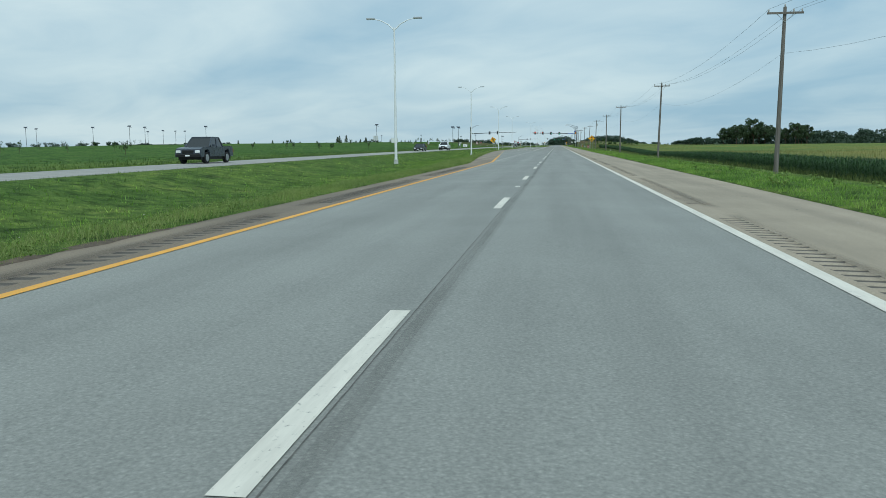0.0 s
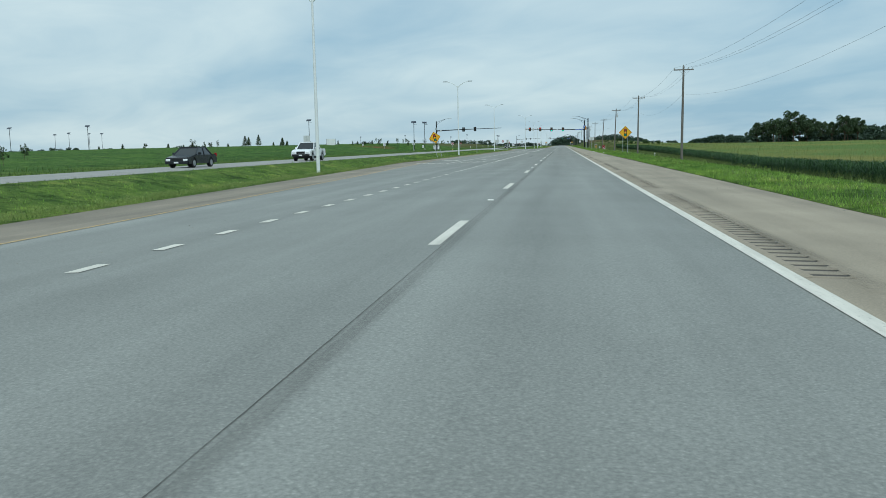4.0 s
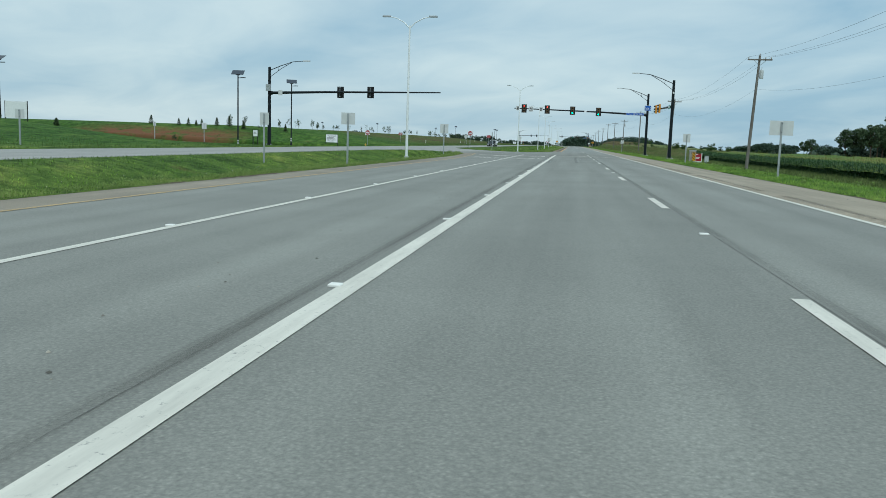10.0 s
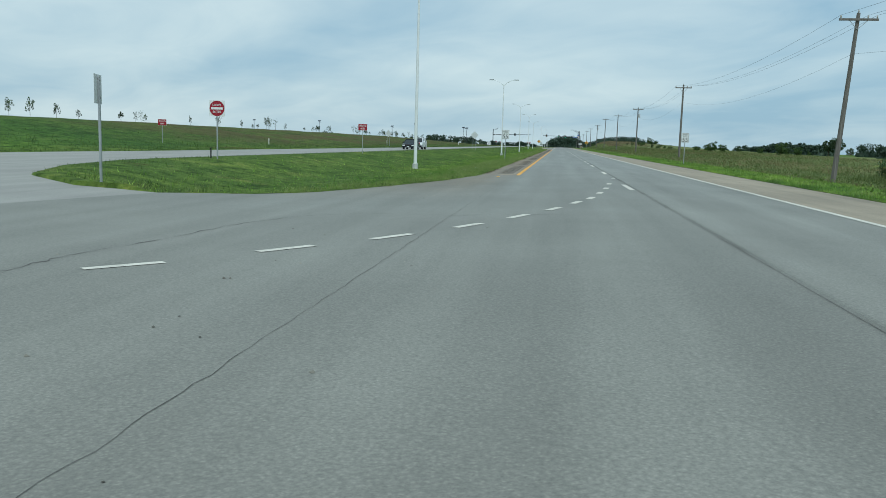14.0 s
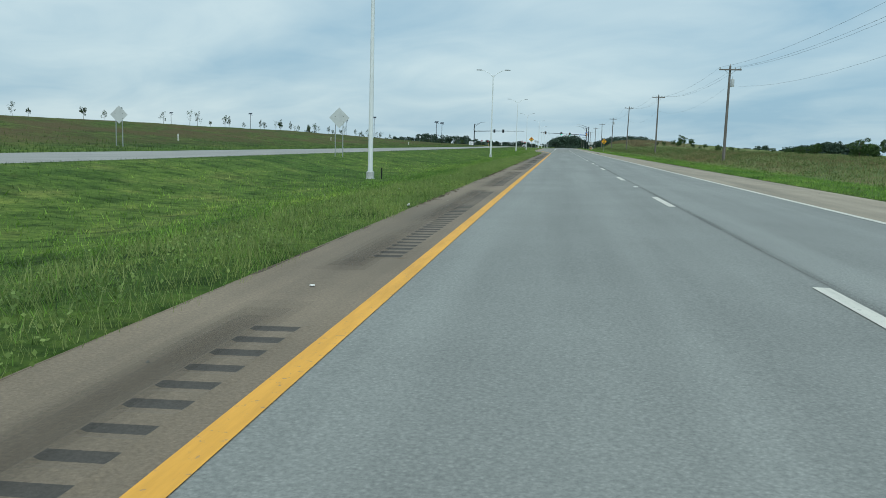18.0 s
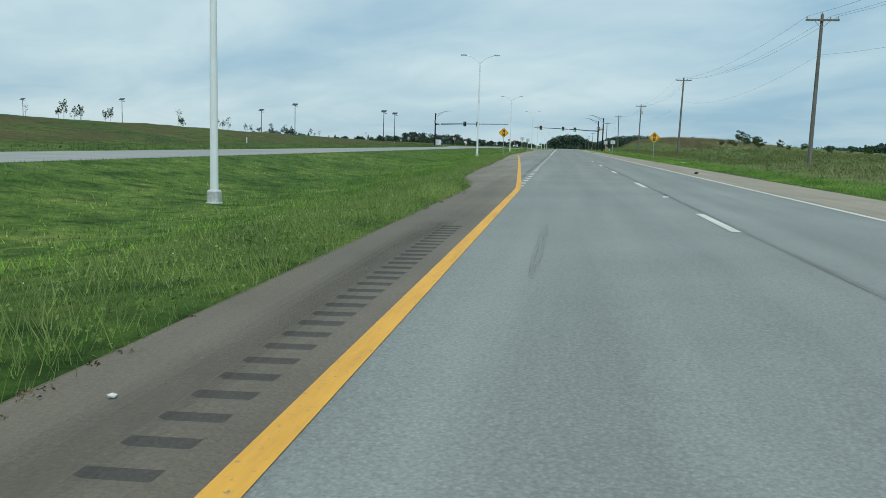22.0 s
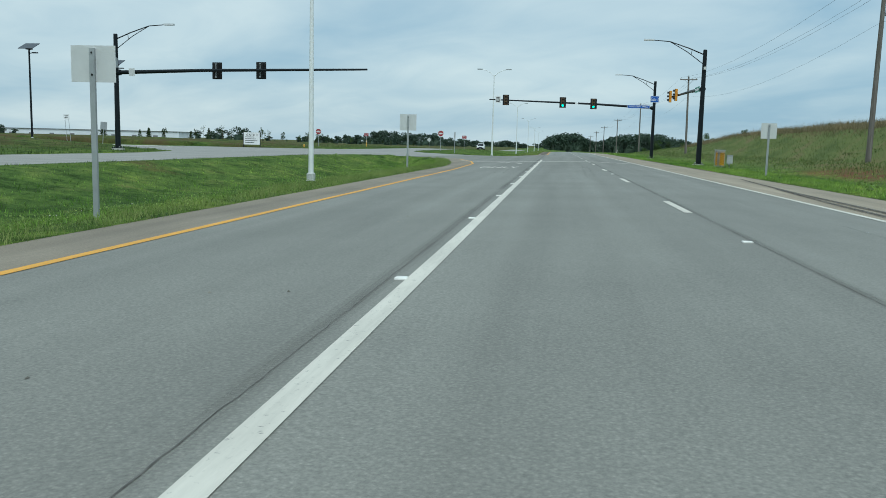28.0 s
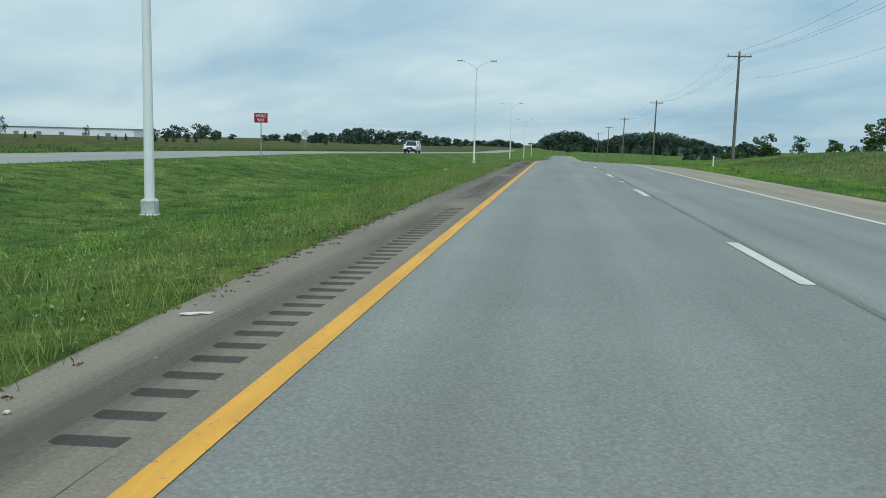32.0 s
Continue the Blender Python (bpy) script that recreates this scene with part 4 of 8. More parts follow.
        rim.v += [(x - w, y + w, float(road_z(x, y)) + 0.0086), (x + w, y - w, float(road_z(x, y)) + 0.0086)]
    rim.f = [(2 * i, 2 * i + 1, 2 * i + 3, 2 * i + 2) for i in range(60)]
    paint("patch_rim", rim, "seal", "dark ragged rim of the asphalt patch")
    paint("asphalt_patch", quad_on_road([(-6.3, 631.4), (-3.9, 631.8), (-4.2, 632.6), (-6.0, 632.4)], 0.004), "seal", "dark tar smear")


build_markings()


def build_rumble():
    """Milled grooves in the shoulders, in runs with gaps; shade is painted on their far halves."""
    def run(x0, x1, y0, y1, body):
        g = Geo()
        wear = random.Random(int(y0 * 10) + 5000)
        y = y0
        edge = []
        while y < y1:
            long = 0.18 + wear.uniform(-0.02, 0.012)
            for k in range(7):
                s = k / 6
                edge.append((y + s * long, -0.011 * math.sin(math.pi * s)))
            y += 0.31
        edge.append((y, 0.0))
        for yy, d in edge:
            for x, w in ((x0 - 0.1, 0.0), (x0, 0.0), (x0 + 0.03, 1.0), (x1 - 0.02, 1.0), (x1, 0.0), (x1 + 0.06, 0.0)):
                g.v.append((x, yy, float(road_z(x, yy)) + (0.002 if x < x0 or x > x1 or yy in (edge[0][0], edge[-1][0]) else 0.0145) + d * w))
        n = len(edge)
        g.f = [(r * 6 + k, r * 6 + k + 1, r * 6 + 7 + k, r * 6 + 6 + k) for r in range(n - 1) for k in range(5)]
        me = g.mesh("rumble_strip", M[body])
        me.materials.append(M["groove_shade"])
        # the far faces of each groove take the dark colour, as painted shade
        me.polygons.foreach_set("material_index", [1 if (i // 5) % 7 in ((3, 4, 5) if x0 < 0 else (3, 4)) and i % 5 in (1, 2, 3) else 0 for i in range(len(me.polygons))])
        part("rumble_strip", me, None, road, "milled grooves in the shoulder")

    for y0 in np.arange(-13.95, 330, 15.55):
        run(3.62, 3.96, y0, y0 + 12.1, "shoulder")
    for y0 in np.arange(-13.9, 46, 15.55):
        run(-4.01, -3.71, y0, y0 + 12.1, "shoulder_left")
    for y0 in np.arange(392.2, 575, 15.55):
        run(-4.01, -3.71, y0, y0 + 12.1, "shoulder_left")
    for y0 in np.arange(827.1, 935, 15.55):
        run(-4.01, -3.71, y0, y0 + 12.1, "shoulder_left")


build_rumble()


def scuffs():
    """Tyre marks: thin dark smears that let the asphalt show through."""
    mat, nt, b = shader("tyre_smear", 0.7)
    b.inputs["Base Color"].default_value = (0.035, 0.035, 0.036, 1)
    hole = ramp(nt, tex(nt, "noise", 6.0, detail=7, rough=0.7, stretch=(7, 0.3, 1)), [(0.38, (0, 0, 0)), (0.70, (0.27, 0.27, 0.27))])
    clear = nt.nodes.new("ShaderNodeBsdfTransparent")
    mx = nt.nodes.new("ShaderNodeMixShader")
    nt.links.new(hole, mx.inputs[0])
    nt.links.new(clear.outputs[0], mx.inputs[1])
    nt.links.new(b.outputs[0], mx.inputs[2])
    nt.links.new(mx.outputs[0], nt.nodes["Material Output"].inputs["Surface"])
    M["smear"] = mat
    soft, nt, b = shader("dark_dust", 0.85)
    b.inputs["Base Color"].default_value = (0.05, 0.043, 0.036, 1)
    veil = ramp(nt, tex(nt, "noise", 1.1, detail=4, stretch=(1.2, 0.25, 1)), [(0.3, (0.02, 0.02, 0.02)), (0.7, (0.12, 0.12, 0.12))])
    clear = nt.nodes.new("ShaderNodeBsdfTransparent")
    mx = nt.nodes.new("ShaderNodeMixShader")
    nt.links.new(veil, mx.inputs[0])
    nt.links.new(clear.outputs[0], mx.inputs[1])
    nt.links.new(b.outputs[0], mx.inputs[2])
    nt.links.new(mx.outputs[0], nt.nodes["Material Output"].inputs["Surface"])
    M["dust"] = soft
    # stained asphalt along the joints between lanes
    for x, y0, y1, w in ((0.18, -40, 345, 0.17), (0.13, 353, 1000, 0.15), (-3.72, 590, 790, 0.2), (-3.78, 165, 231, 0.14), (-3.76, 239, 345, 0.2), (-3.72, 790, 828, 0.1)):
        wave = lambda y, x=x: x + 0.003 * math.sin(y * 0.7) + 0.002 * math.sin(y * 2.3)
        for k in (1.0, 0.5):
            paint("joint_stain", stripe("", wave, w * k, y0, y1, "dust", 1.5, 0.003 - 0.0006 * k), "dust", "dark stain along the joint")
    # faint tracks of turning wheels across the crossings
    rnd = random.Random(19)
    for x0, y0, r0 in ((-5.0, 349, 17), (-8.6, 350, 15), (-5.0, 791, 15), (-5.6, 790, 18), (-4.6, 792, 21)):
        for side in (-0.8, 0.8):
            g = Geo()
            r = r0 - side + rnd.uniform(-0.3, 0.3)
            n = 26
            for k in range(n):
                a = radians(3 + 50 * k / (n - 1))
                w = 0.17 * math.sin(math.pi * (k + 0.3) / n) ** 0.5
                for q in (r - w, r + w):
                    px, py = x0 - r0 + q * math.cos(a), y0 + q * math.sin(a)
                    g.v.append((px, py, float(road_z(px, py)) + 0.0028))
            g.f = [(2 * k, 2 * k + 1, 2 * k + 3, 2 * k + 2) for k in range(n - 1)]
            paint("tyre_track", g, "dust", "faint dark track of turning wheels")
    # dark dust that gathers beside the milled grooves
    for x, first, last, step in ((-4.12, 392.2, 575, 15.55), (-4.12, 827.1, 935, 15.55), (-4.12, -13.9, 46, 15.55), (3.98, -13.95, 330, 15.55)):
        for y in np.arange(first, last, step):
            for k in (1.0, 0.7, 0.4):
                paint("dust_stain", stripe("", at(x), (0.5 if x < 0 else 0.34) * k, y - 0.9 * k, y + 12.2 + 0.9 * k, "dust", 1.1, 0.0175 - 0.0006 * k), "dust", "dark dust beside the grooves")
    trace, nt, b = shader("worn_rubber", 0.75)
    b.inputs["Base Color"].default_value = (0.03, 0.03, 0.031, 1)
    hole = ramp(nt, tex(nt, "noise", 5.0, detail=7, rough=0.7, stretch=(7, 0.25, 1)), [(0.32, (0.04, 0.04, 0.04)), (0.64, (0.46, 0.46, 0.46))])
    clear = nt.nodes.new("ShaderNodeBsdfTransparent")
    mx = nt.nodes.new("ShaderNodeMixShader")
    nt.links.new(hole, mx.inputs[0])
    nt.links.new(clear.outputs[0], mx.inputs[1])
    nt.links.new(b.outputs[0], mx.inputs[2])
    nt.links.new(mx.outputs[0], nt.nodes["Material Output"].inputs["Surface"])
    M["trace"] = trace
    rows = [(-1.29, 338.7, -1.17, 351), (0.9, 82, 0.95, 85), (2.28, 82.5, 2.3, 88.5), (-0.85, 83, -0.45, 97), (-1.1, 83, -0.7, 95),
            (-2.6, 571, -2.55, 576), (2.22, 733, 2.0, 714), (2.36, 729, 2.26, 712), (-2.62, 338.8, -2.8, 347), (-1.3, 346, -1.2, 356), (4.5, 330, 4.7, 350)]
    for x0, y0, x1, y1 in rows:
        ys = sorted((y0, y1))
        mid = line(sorted([(y0, x0), (y1, x1)]))
        span = list(np.linspace(ys[0], ys[1], max(8, int((ys[1] - ys[0]) / 0.8))))
        taper = lambda y, a=ys[0], b=ys[1]: 0.06 * min(1.0, 0.45 + 2.2 * (y - a) / (b - a), 0.5 + 5.0 * (b - y) / (b - a))
        # several thin ribs, as a tread leaves them
        for k in (-0.75, -0.25, 0.25, 0.75):
            rib = ribbon(lambda y: mid(y) + (k - 0.2) * taper(y), lambda y: mid(y) + (k + 0.2) * taper(y), span, 0.0048)
            paint("tyre_mark", rib, "smear", "dark tyre mark")

    # a worn tyre mark, broad and ribbed, in the left lane
    def ribbed(points, y0, y1, wide, ribs, mat):
        bend = line(points)
        for k in range(ribs):
            off = wide * ((k + 0.5) / ribs - 0.5)
            half = 0.33 * wide / ribs
            a, z = y0 + 0.4 * (k * 7 % 3), y1 - 0.7 * (k * 5 % 3)
            paint("tyre_mark", ribbon(lambda y: bend(y) + off - half, lambda y: bend(y) + off + half, list(np.linspace(a, z, 30)), 0.0048), mat, "worn dark tyre mark")

    ribbed([(183.3, -1.545), (185.7, -1.555), (187.8, -1.6), (194, -1.72), (198, -1.8)], 183.3, 196.5, 0.2, 6, "trace")
    # where drivers brake and spin away before the crossings
    ribbed([(307, -3.22), (311.5, -3.2), (314.5, -3.15), (317.5, -3.19), (323.8, -3.29), (330, -3.4)], 308.5, 325, 0.25, 5, "trace")
    ribbed([(307, -2.88), (314.5, -2.88), (317.5, -2.92), (323.9, -3.05)], 309, 323.5, 0.22, 5, "smear")
    ribbed([(307, -1.37), (311.8, -1.38), (318, -1.45), (324.4, -1.41), (331, -1.37), (337, -1.3)], 308, 333, 0.2, 5, "trace")
    ribbed([(307, -1.03), (313, -1.09), (318, -1.07), (324.5, -0.99), (331.3, -0.86)], 309, 331, 0.2, 4, "smear")
    ribbed([(748, -1.1), (752.7, -1.14), (756, -1.05), (761.5, -0.96), (769.7, -0.76)], 749.6, 770, 0.1, 3, "smear")
    ribbed([(748, -0.86), (752.1, -0.82), (756, -0.75), (761.7, -0.64), (768, -0.56)], 750.5, 768, 0.12, 3, "smear")
    ribbed([(754, -4.52), (757, -4.53), (761.7, -4.63)], 754.6, 761.5, 0.04, 1, "trace")
    ribbed([(755, -3.1), (760.6, -3.1), (771.4, -3.01)], 756, 771, 0.15, 3, "smear")

    # two black skid marks that curve off the lane onto the shoulder
    skid, nt, b = shader("fresh_rubber", 0.7)
    b.inputs["Base Color"].default_value = (0.022, 0.022, 0.023, 1)
    hole = ramp(nt, tex(nt, "noise", 6.0, detail=7, rough=0.7, stretch=(7, 0.3, 1)), [(0.3, (0.35, 0.35, 0.35)), (0.62, (0.9, 0.9, 0.9))])
    clear = nt.nodes.new("ShaderNodeBsdfTransparent")
    mx = nt.nodes.new("ShaderNodeMixShader")
    nt.links.new(hole, mx.inputs[0])
    nt.links.new(clear.outputs[0], mx.inputs[1])
    nt.links.new(b.outputs[0], mx.inputs[2])
    nt.links.new(mx.outputs[0], nt.nodes["Material Output"].inputs["Surface"])
    M["skid"] = skid
    for bend, y0, y1 in ((line([(718, 3.98), (725.5, 3.93), (728, 3.95), (731.6, 4.08), (737, 4.38), (744.3, 4.62), (752, 5.15), (757, 5.6)]), 719, 756), (line([(716, 3.62), (724.5, 3.58), (730, 3.62), (736, 3.92), (740.7, 4.18), (748, 4.75)]), 718, 747)):
        span = list(np.linspace(y0, y1, 60))
        taper = lambda y: 0.05 + 0.05 * math.sin(math.pi * (y - y0) / (y1 - y0))
        for k in (-0.66, 0.0, 0.66):
            rib = ribbon(lambda y: bend(y) + (k - 0.27) * taper(y), lambda y: bend(y) + (k + 0.27) * taper(y), span, 0.019)
            paint("tyre_mark", rib, "skid", "black skid mark on the shoulder")

    # a pale scrape on the asphalt before the first crossing
    mat, nt, b = shader("pale_scrape", 0.9)
    b.inputs["Base Color"].default_value = (0.5, 0.48, 0.44, 1)
    hole = ramp(nt, tex(nt, "noise", 9.0, detail=7, rough=0.7), [(0.36, (0.1, 0.1, 0.1)), (0.55, (0.9, 0.9, 0.9))])
    clear = nt.nodes.new("ShaderNodeBsdfTransparent")
    mx = nt.nodes.new("ShaderNodeMixShader")
    nt.links.new(hole, mx.inputs[0])
    nt.links.new(clear.outputs[0], mx.inputs[1])
    nt.links.new(b.outputs[0], mx.inputs[2])
    nt.links.new(mx.outputs[0], nt.nodes["Material Output"].inputs["Surface"])
    M["scrape"] = mat
    for x, y, long, wide in ((-0.57, 341.95, 0.5, 0.03), (-0.47, 341.5, 0.75, 0.045), (-0.36, 341.35, 0.5, 0.03), (-0.33, 340.95, 0.6, 0.04), (-0.22, 340.6, 0.55, 0.035), (-0.52, 341.1, 0.3, 0.02)):
        paint("pale_scrape", quad_on_road([(x - wide, y + long * 0.5), (x - wide * 0.3, y - long * 0.1), (x + wide * 1.6, y - long * 0.5), (x + wide * 2.2, y - long * 0.35), (x + wide * 0.7, y + long * 0.1), (x, y + long * 0.45)], 0.005), "scrape", "pale scrape on the asphalt")


scuffs()


# ---- lamps and poles ----
def light_pole(x, y, z):
    """A tall pale pole with two arms that carry flat lamp heads."""
    top = 12.05
    r = root("street_lamp", x, y, z, label="tall pale steel street lamp with two arms in the median grass", category="street lamp", group="median street lamps")
    part("base", Geo().box(-0.19, 0.19, -0.19, 0.19, -0.6, 0.06, 0.02).box(-0.175, 0.175, -0.175, 0.175, 0.06, 0.42, 0.05), M["pole_base"], r, "square cast base cover")
    part("pole", Geo().tube([(0, 0, 0.4), (0, 0, top)], [0.125, 0.07], 12), M["lamp_pole"], r, smooth=True)
    for s in (-1, 1):
        a = part("arm", Geo().tube([(0, 0, top - 0.25), (0.5 * s, 0, top + 0.25), (1.2 * s, 0, top + 0.62), (1.9 * s, 0, top + 0.78)], [0.05, 0.045, 0.04, 0.035], 8), M["lamp_pole"], r, smooth=True)
        part("lamp_head", Geo().box(*sorted((1.75 * s, 2.5 * s)), -0.17, 0.17, top + 0.72, top + 0.86, 0.04), M["galv"], a, "flat grey lamp head")
    for dx in (-0.14, 0.14):
        for dy in (-0.14, 0.14):
            part("bolt", Geo().tube([(dx, dy, 0.0), (dx, dy, 0.1)], 0.022, 6), M["galv"], r)
    return r


first = light_pole(-13.4, 74.4, ground_height(-13.4, 74.4) - 0.02)
for x, y in ((-15.2, 158.8), (-16.0, 245), (-16.65, 330.2), (-12.05, 417.4), (-11.6, 503.1), (-12.4, 587.2), (-13.0, 671.8), (-13.9, 758.0), (-11.8, 843.35), (-12.4, 931), (-12.4, 1016), (-12.4, 1101), (-12.4, 1186)):
    copy_thing(first, pose(x, y, ground_height(x, y) - 0.02, 0, 0, (y * 7) % 5 - 2.5))


WIRE_TIES = []


def utility_pole(x, y, lean, can=False, arm_z=10.1):
    z = ground_height(x, y)
    tall = arm_z + 0.43 - z
    r = root("utility_pole", x, y, z, label="weathered wooden utility pole with a crossarm" + (" and a grey transformer" if can else "") + (", leaning" if lean > 3 else ""), category="utility pole", group="roadside utility poles")
    s = math.tan(radians(lean))
    head = Vector((s * tall, 0, tall))
    part("pole", Geo().tube([(-s * 0.3, 0, -0.3), tuple(head * 0.5), tuple(head)], [0.17, 0.145, 0.11], 12), M["wood"], r, smooth=True)
    arm = part("crossarm", Geo().box(head.x - 1.2, head.x + 1.2, -0.2, -0.09, tall - 0.5, tall - 0.36, 0.01), M["wood"], r)
    ties = []
    for dx, dz in ((-1.1, -0.36), (0.55, -0.36), (1.1, -0.36), (0.0, 0.0)):
        p = head + Vector((dx, -0.145 if dz else 0, dz))
        part("insulator", Geo().tube([tuple(p), tuple(p + Vector((0, 0, 0.1))), tuple(p + Vector((0, 0, 0.2)))], [0.03, 0.06, 0.035], 8), M["ceramic"], arm)
        ties.append(Vector((x, y, z)) + p + Vector((0, 0, 0.2)))
    for dx in (-0.6, 0.6):
        part("brace", Geo().tube([(head.x + dx, -0.15, tall - 0.45), (head.x * 0.93, -0.12, tall - 1.05)], 0.018, 6), M["galv"], r)
    ties[3] = Vector((x + s * 8.3, y, z + 8.3))
    if can:
        c = part("transformer", Geo().tube([(head.x * 0.86 + 0.35, 0, tall - 2.3), (head.x * 0.86 + 0.35, 0, tall - 1.5), (head.x * 0.86 + 0.35, 0, tall - 1.42)], [0.2, 0.2, 0.14], 14), M["transformer"], r, "grey transformer can", True)
        part("bushing", Geo().tube([(head.x * 0.86 + 0.35, 0, tall - 1.42), (head.x * 0.86 + 0.35, 0, tall - 1.15)], 0.03, 6), M["ceramic"], c)
    WIRE_TIES.append(ties)


ARMS = {132.5: 9.8, 211.5: 10.0, 345: 10.25, 416: 9.6, 489: 10.2, 559.3: 9.95, 631: 10.95, 703: 12.0, 773: 11.1, 844.8: 11.0, 915: 10.65, 985: 9.4, 1055: 8.6, 1124: 7.8, 1194: 6.6}
for x, y, lean, can in ((16.3, -9, 0.5, False), (16.3, 61.5, 0.8, False), (16.4, 132.5, 1.6, False), (16.35, 211.5, 0.4, False), (16.5, 275.2, 0.6, False), (16.13, 345, 2.4, True), (16.0, 416, 3.6, False), (16.25, 489, 0.2, False), (16.1, 559.3, 0.3, True), (16.45, 631, 0.3, False),
                        (16.4, 703, 1.0, False), (16.45, 773, 0.5, True), (16.3, 844.8, -1.0, False), (16.25, 915, -0.3, False), (16.0, 985, 0.5, False), (15.8, 1055, 0.5, False), (16.0, 1124, 0.5, False), (16.0, 1194, 0.5, False)):
    utility_pole(x, y, lean, can, ARMS.get(y, 9.95))


def build_wires():
    for k in range(4):
        for n, (a, b) in enumerate(zip(WIRE_TIES, WIRE_TIES[1:])):
            p, q = a[k], b[k]
            sag = 1.15 if k < 3 else 1.5
            pts = [p.lerp(q, s / 10) - Vector((0, 0, sag * 4 * (s / 10) * (1 - s / 10))) for s in range(11)]
            ob = new("power_line", Geo().tube(pts, 0.008 if k < 3 else 0.006, 5).mesh("power_line", M["wire"]))
            tagged(ob, "thin dark power line sagging between wooden poles", "power line", "overhead power lines")


build_wires()


# ---- traffic signals ----
def hood(cx, cz, y):
    """A visor over a signal lens: a half tube that opens forward."""
    g = Geo()
    n = 9
    for d in (0.0, 0.16):
        for r in (0.125, 0.115):
            g.v += [(cx + r * math.cos(math.pi * (-0.15 + 1.3 * k / (n - 1))), y - d, cz + r * math.sin(math.pi * (-0.15 + 1.3 * k / (n - 1)))) for k in range(n)]
    q = lambda ring, k: ring * n + k
    for k in range(n - 1):
        g.f += [(q(0, k), q(0, k + 1), q(2, k + 1), q(2, k)), (q(1, k + 1), q(1, k), q(3, k), q(3, k + 1)), (q(2, k), q(2, k + 1), q(3, k + 1), q(3, k))]
    return g


def signal_head(parent, x, y, z, lit, arrow=False, turn=0.0, housing="signal_yellow", plate=True):
    """Three lenses in a row; front towards -y, its middle at (x, y, z)."""
    h = part("signal_head", Geo().box(-0.17, 0.17, -0.09, 0.13, -0.53, 0.53, 0.02), M[housing], parent, "three-lens signal head")
    h.matrix_basis = pose(x, y, z, 0, 0, turn)
    if plate:
        part("backplate", Geo().box(-0.37, 0.37, -0.088, -0.078, -0.6, 0.6), M["dark"], h, "black backplate")
    part("face", Geo().box(-0.165, 0.165, -0.1, -0.09, -0.52, 0.52), M["signal_brown"], h)
    for k, name in ((0.34, "red"), (0.0, "amber"), (-0.34, "green")):
        mat = M["lit_" + name] if lit == name else M["lens_off"]
        if arrow and lit == name:
            part("lens", Geo().disc(0, -0.115, -0.1, k, 0.105), M["lens_off"], h)
            part("lit_arrow", Geo().prism([(0.1, k - 0.025), (0.1, k + 0.025), (-0.015, k + 0.025), (0.04, k + 0.1), (-0.02, k + 0.1), (-0.1, k), (-0.02, k - 0.1), (0.04, k - 0.1), (-0.015, k - 0.025)], -0.124, -0.117), mat, h, "lit red arrow")
        else:
            part("lens", Geo().disc(0, -0.115, -0.1, k, 0.105), mat, h, "lit " + name + " lens" if lit == name else "")
        part("visor", hood(0, k, -0.1), M["dark"], h)
    part("bracket", Geo().box(-0.03, 0.03, 0.12, 0.3, -0.08, 0.08), M["dark"], h)
    if housing == "dark":
        part("mounting_bar", Geo().tube([(0, 0.15, -0.5), (0, 0.15, 0.5)], 0.03, 8), M["galv"], h)
        for k in (-0.46, 0.46):
            part("clamp", Geo().box(-0.06, 0.06, 0.12, 0.19, k - 0.03, k + 0.03), M["galv"], h)
    return h


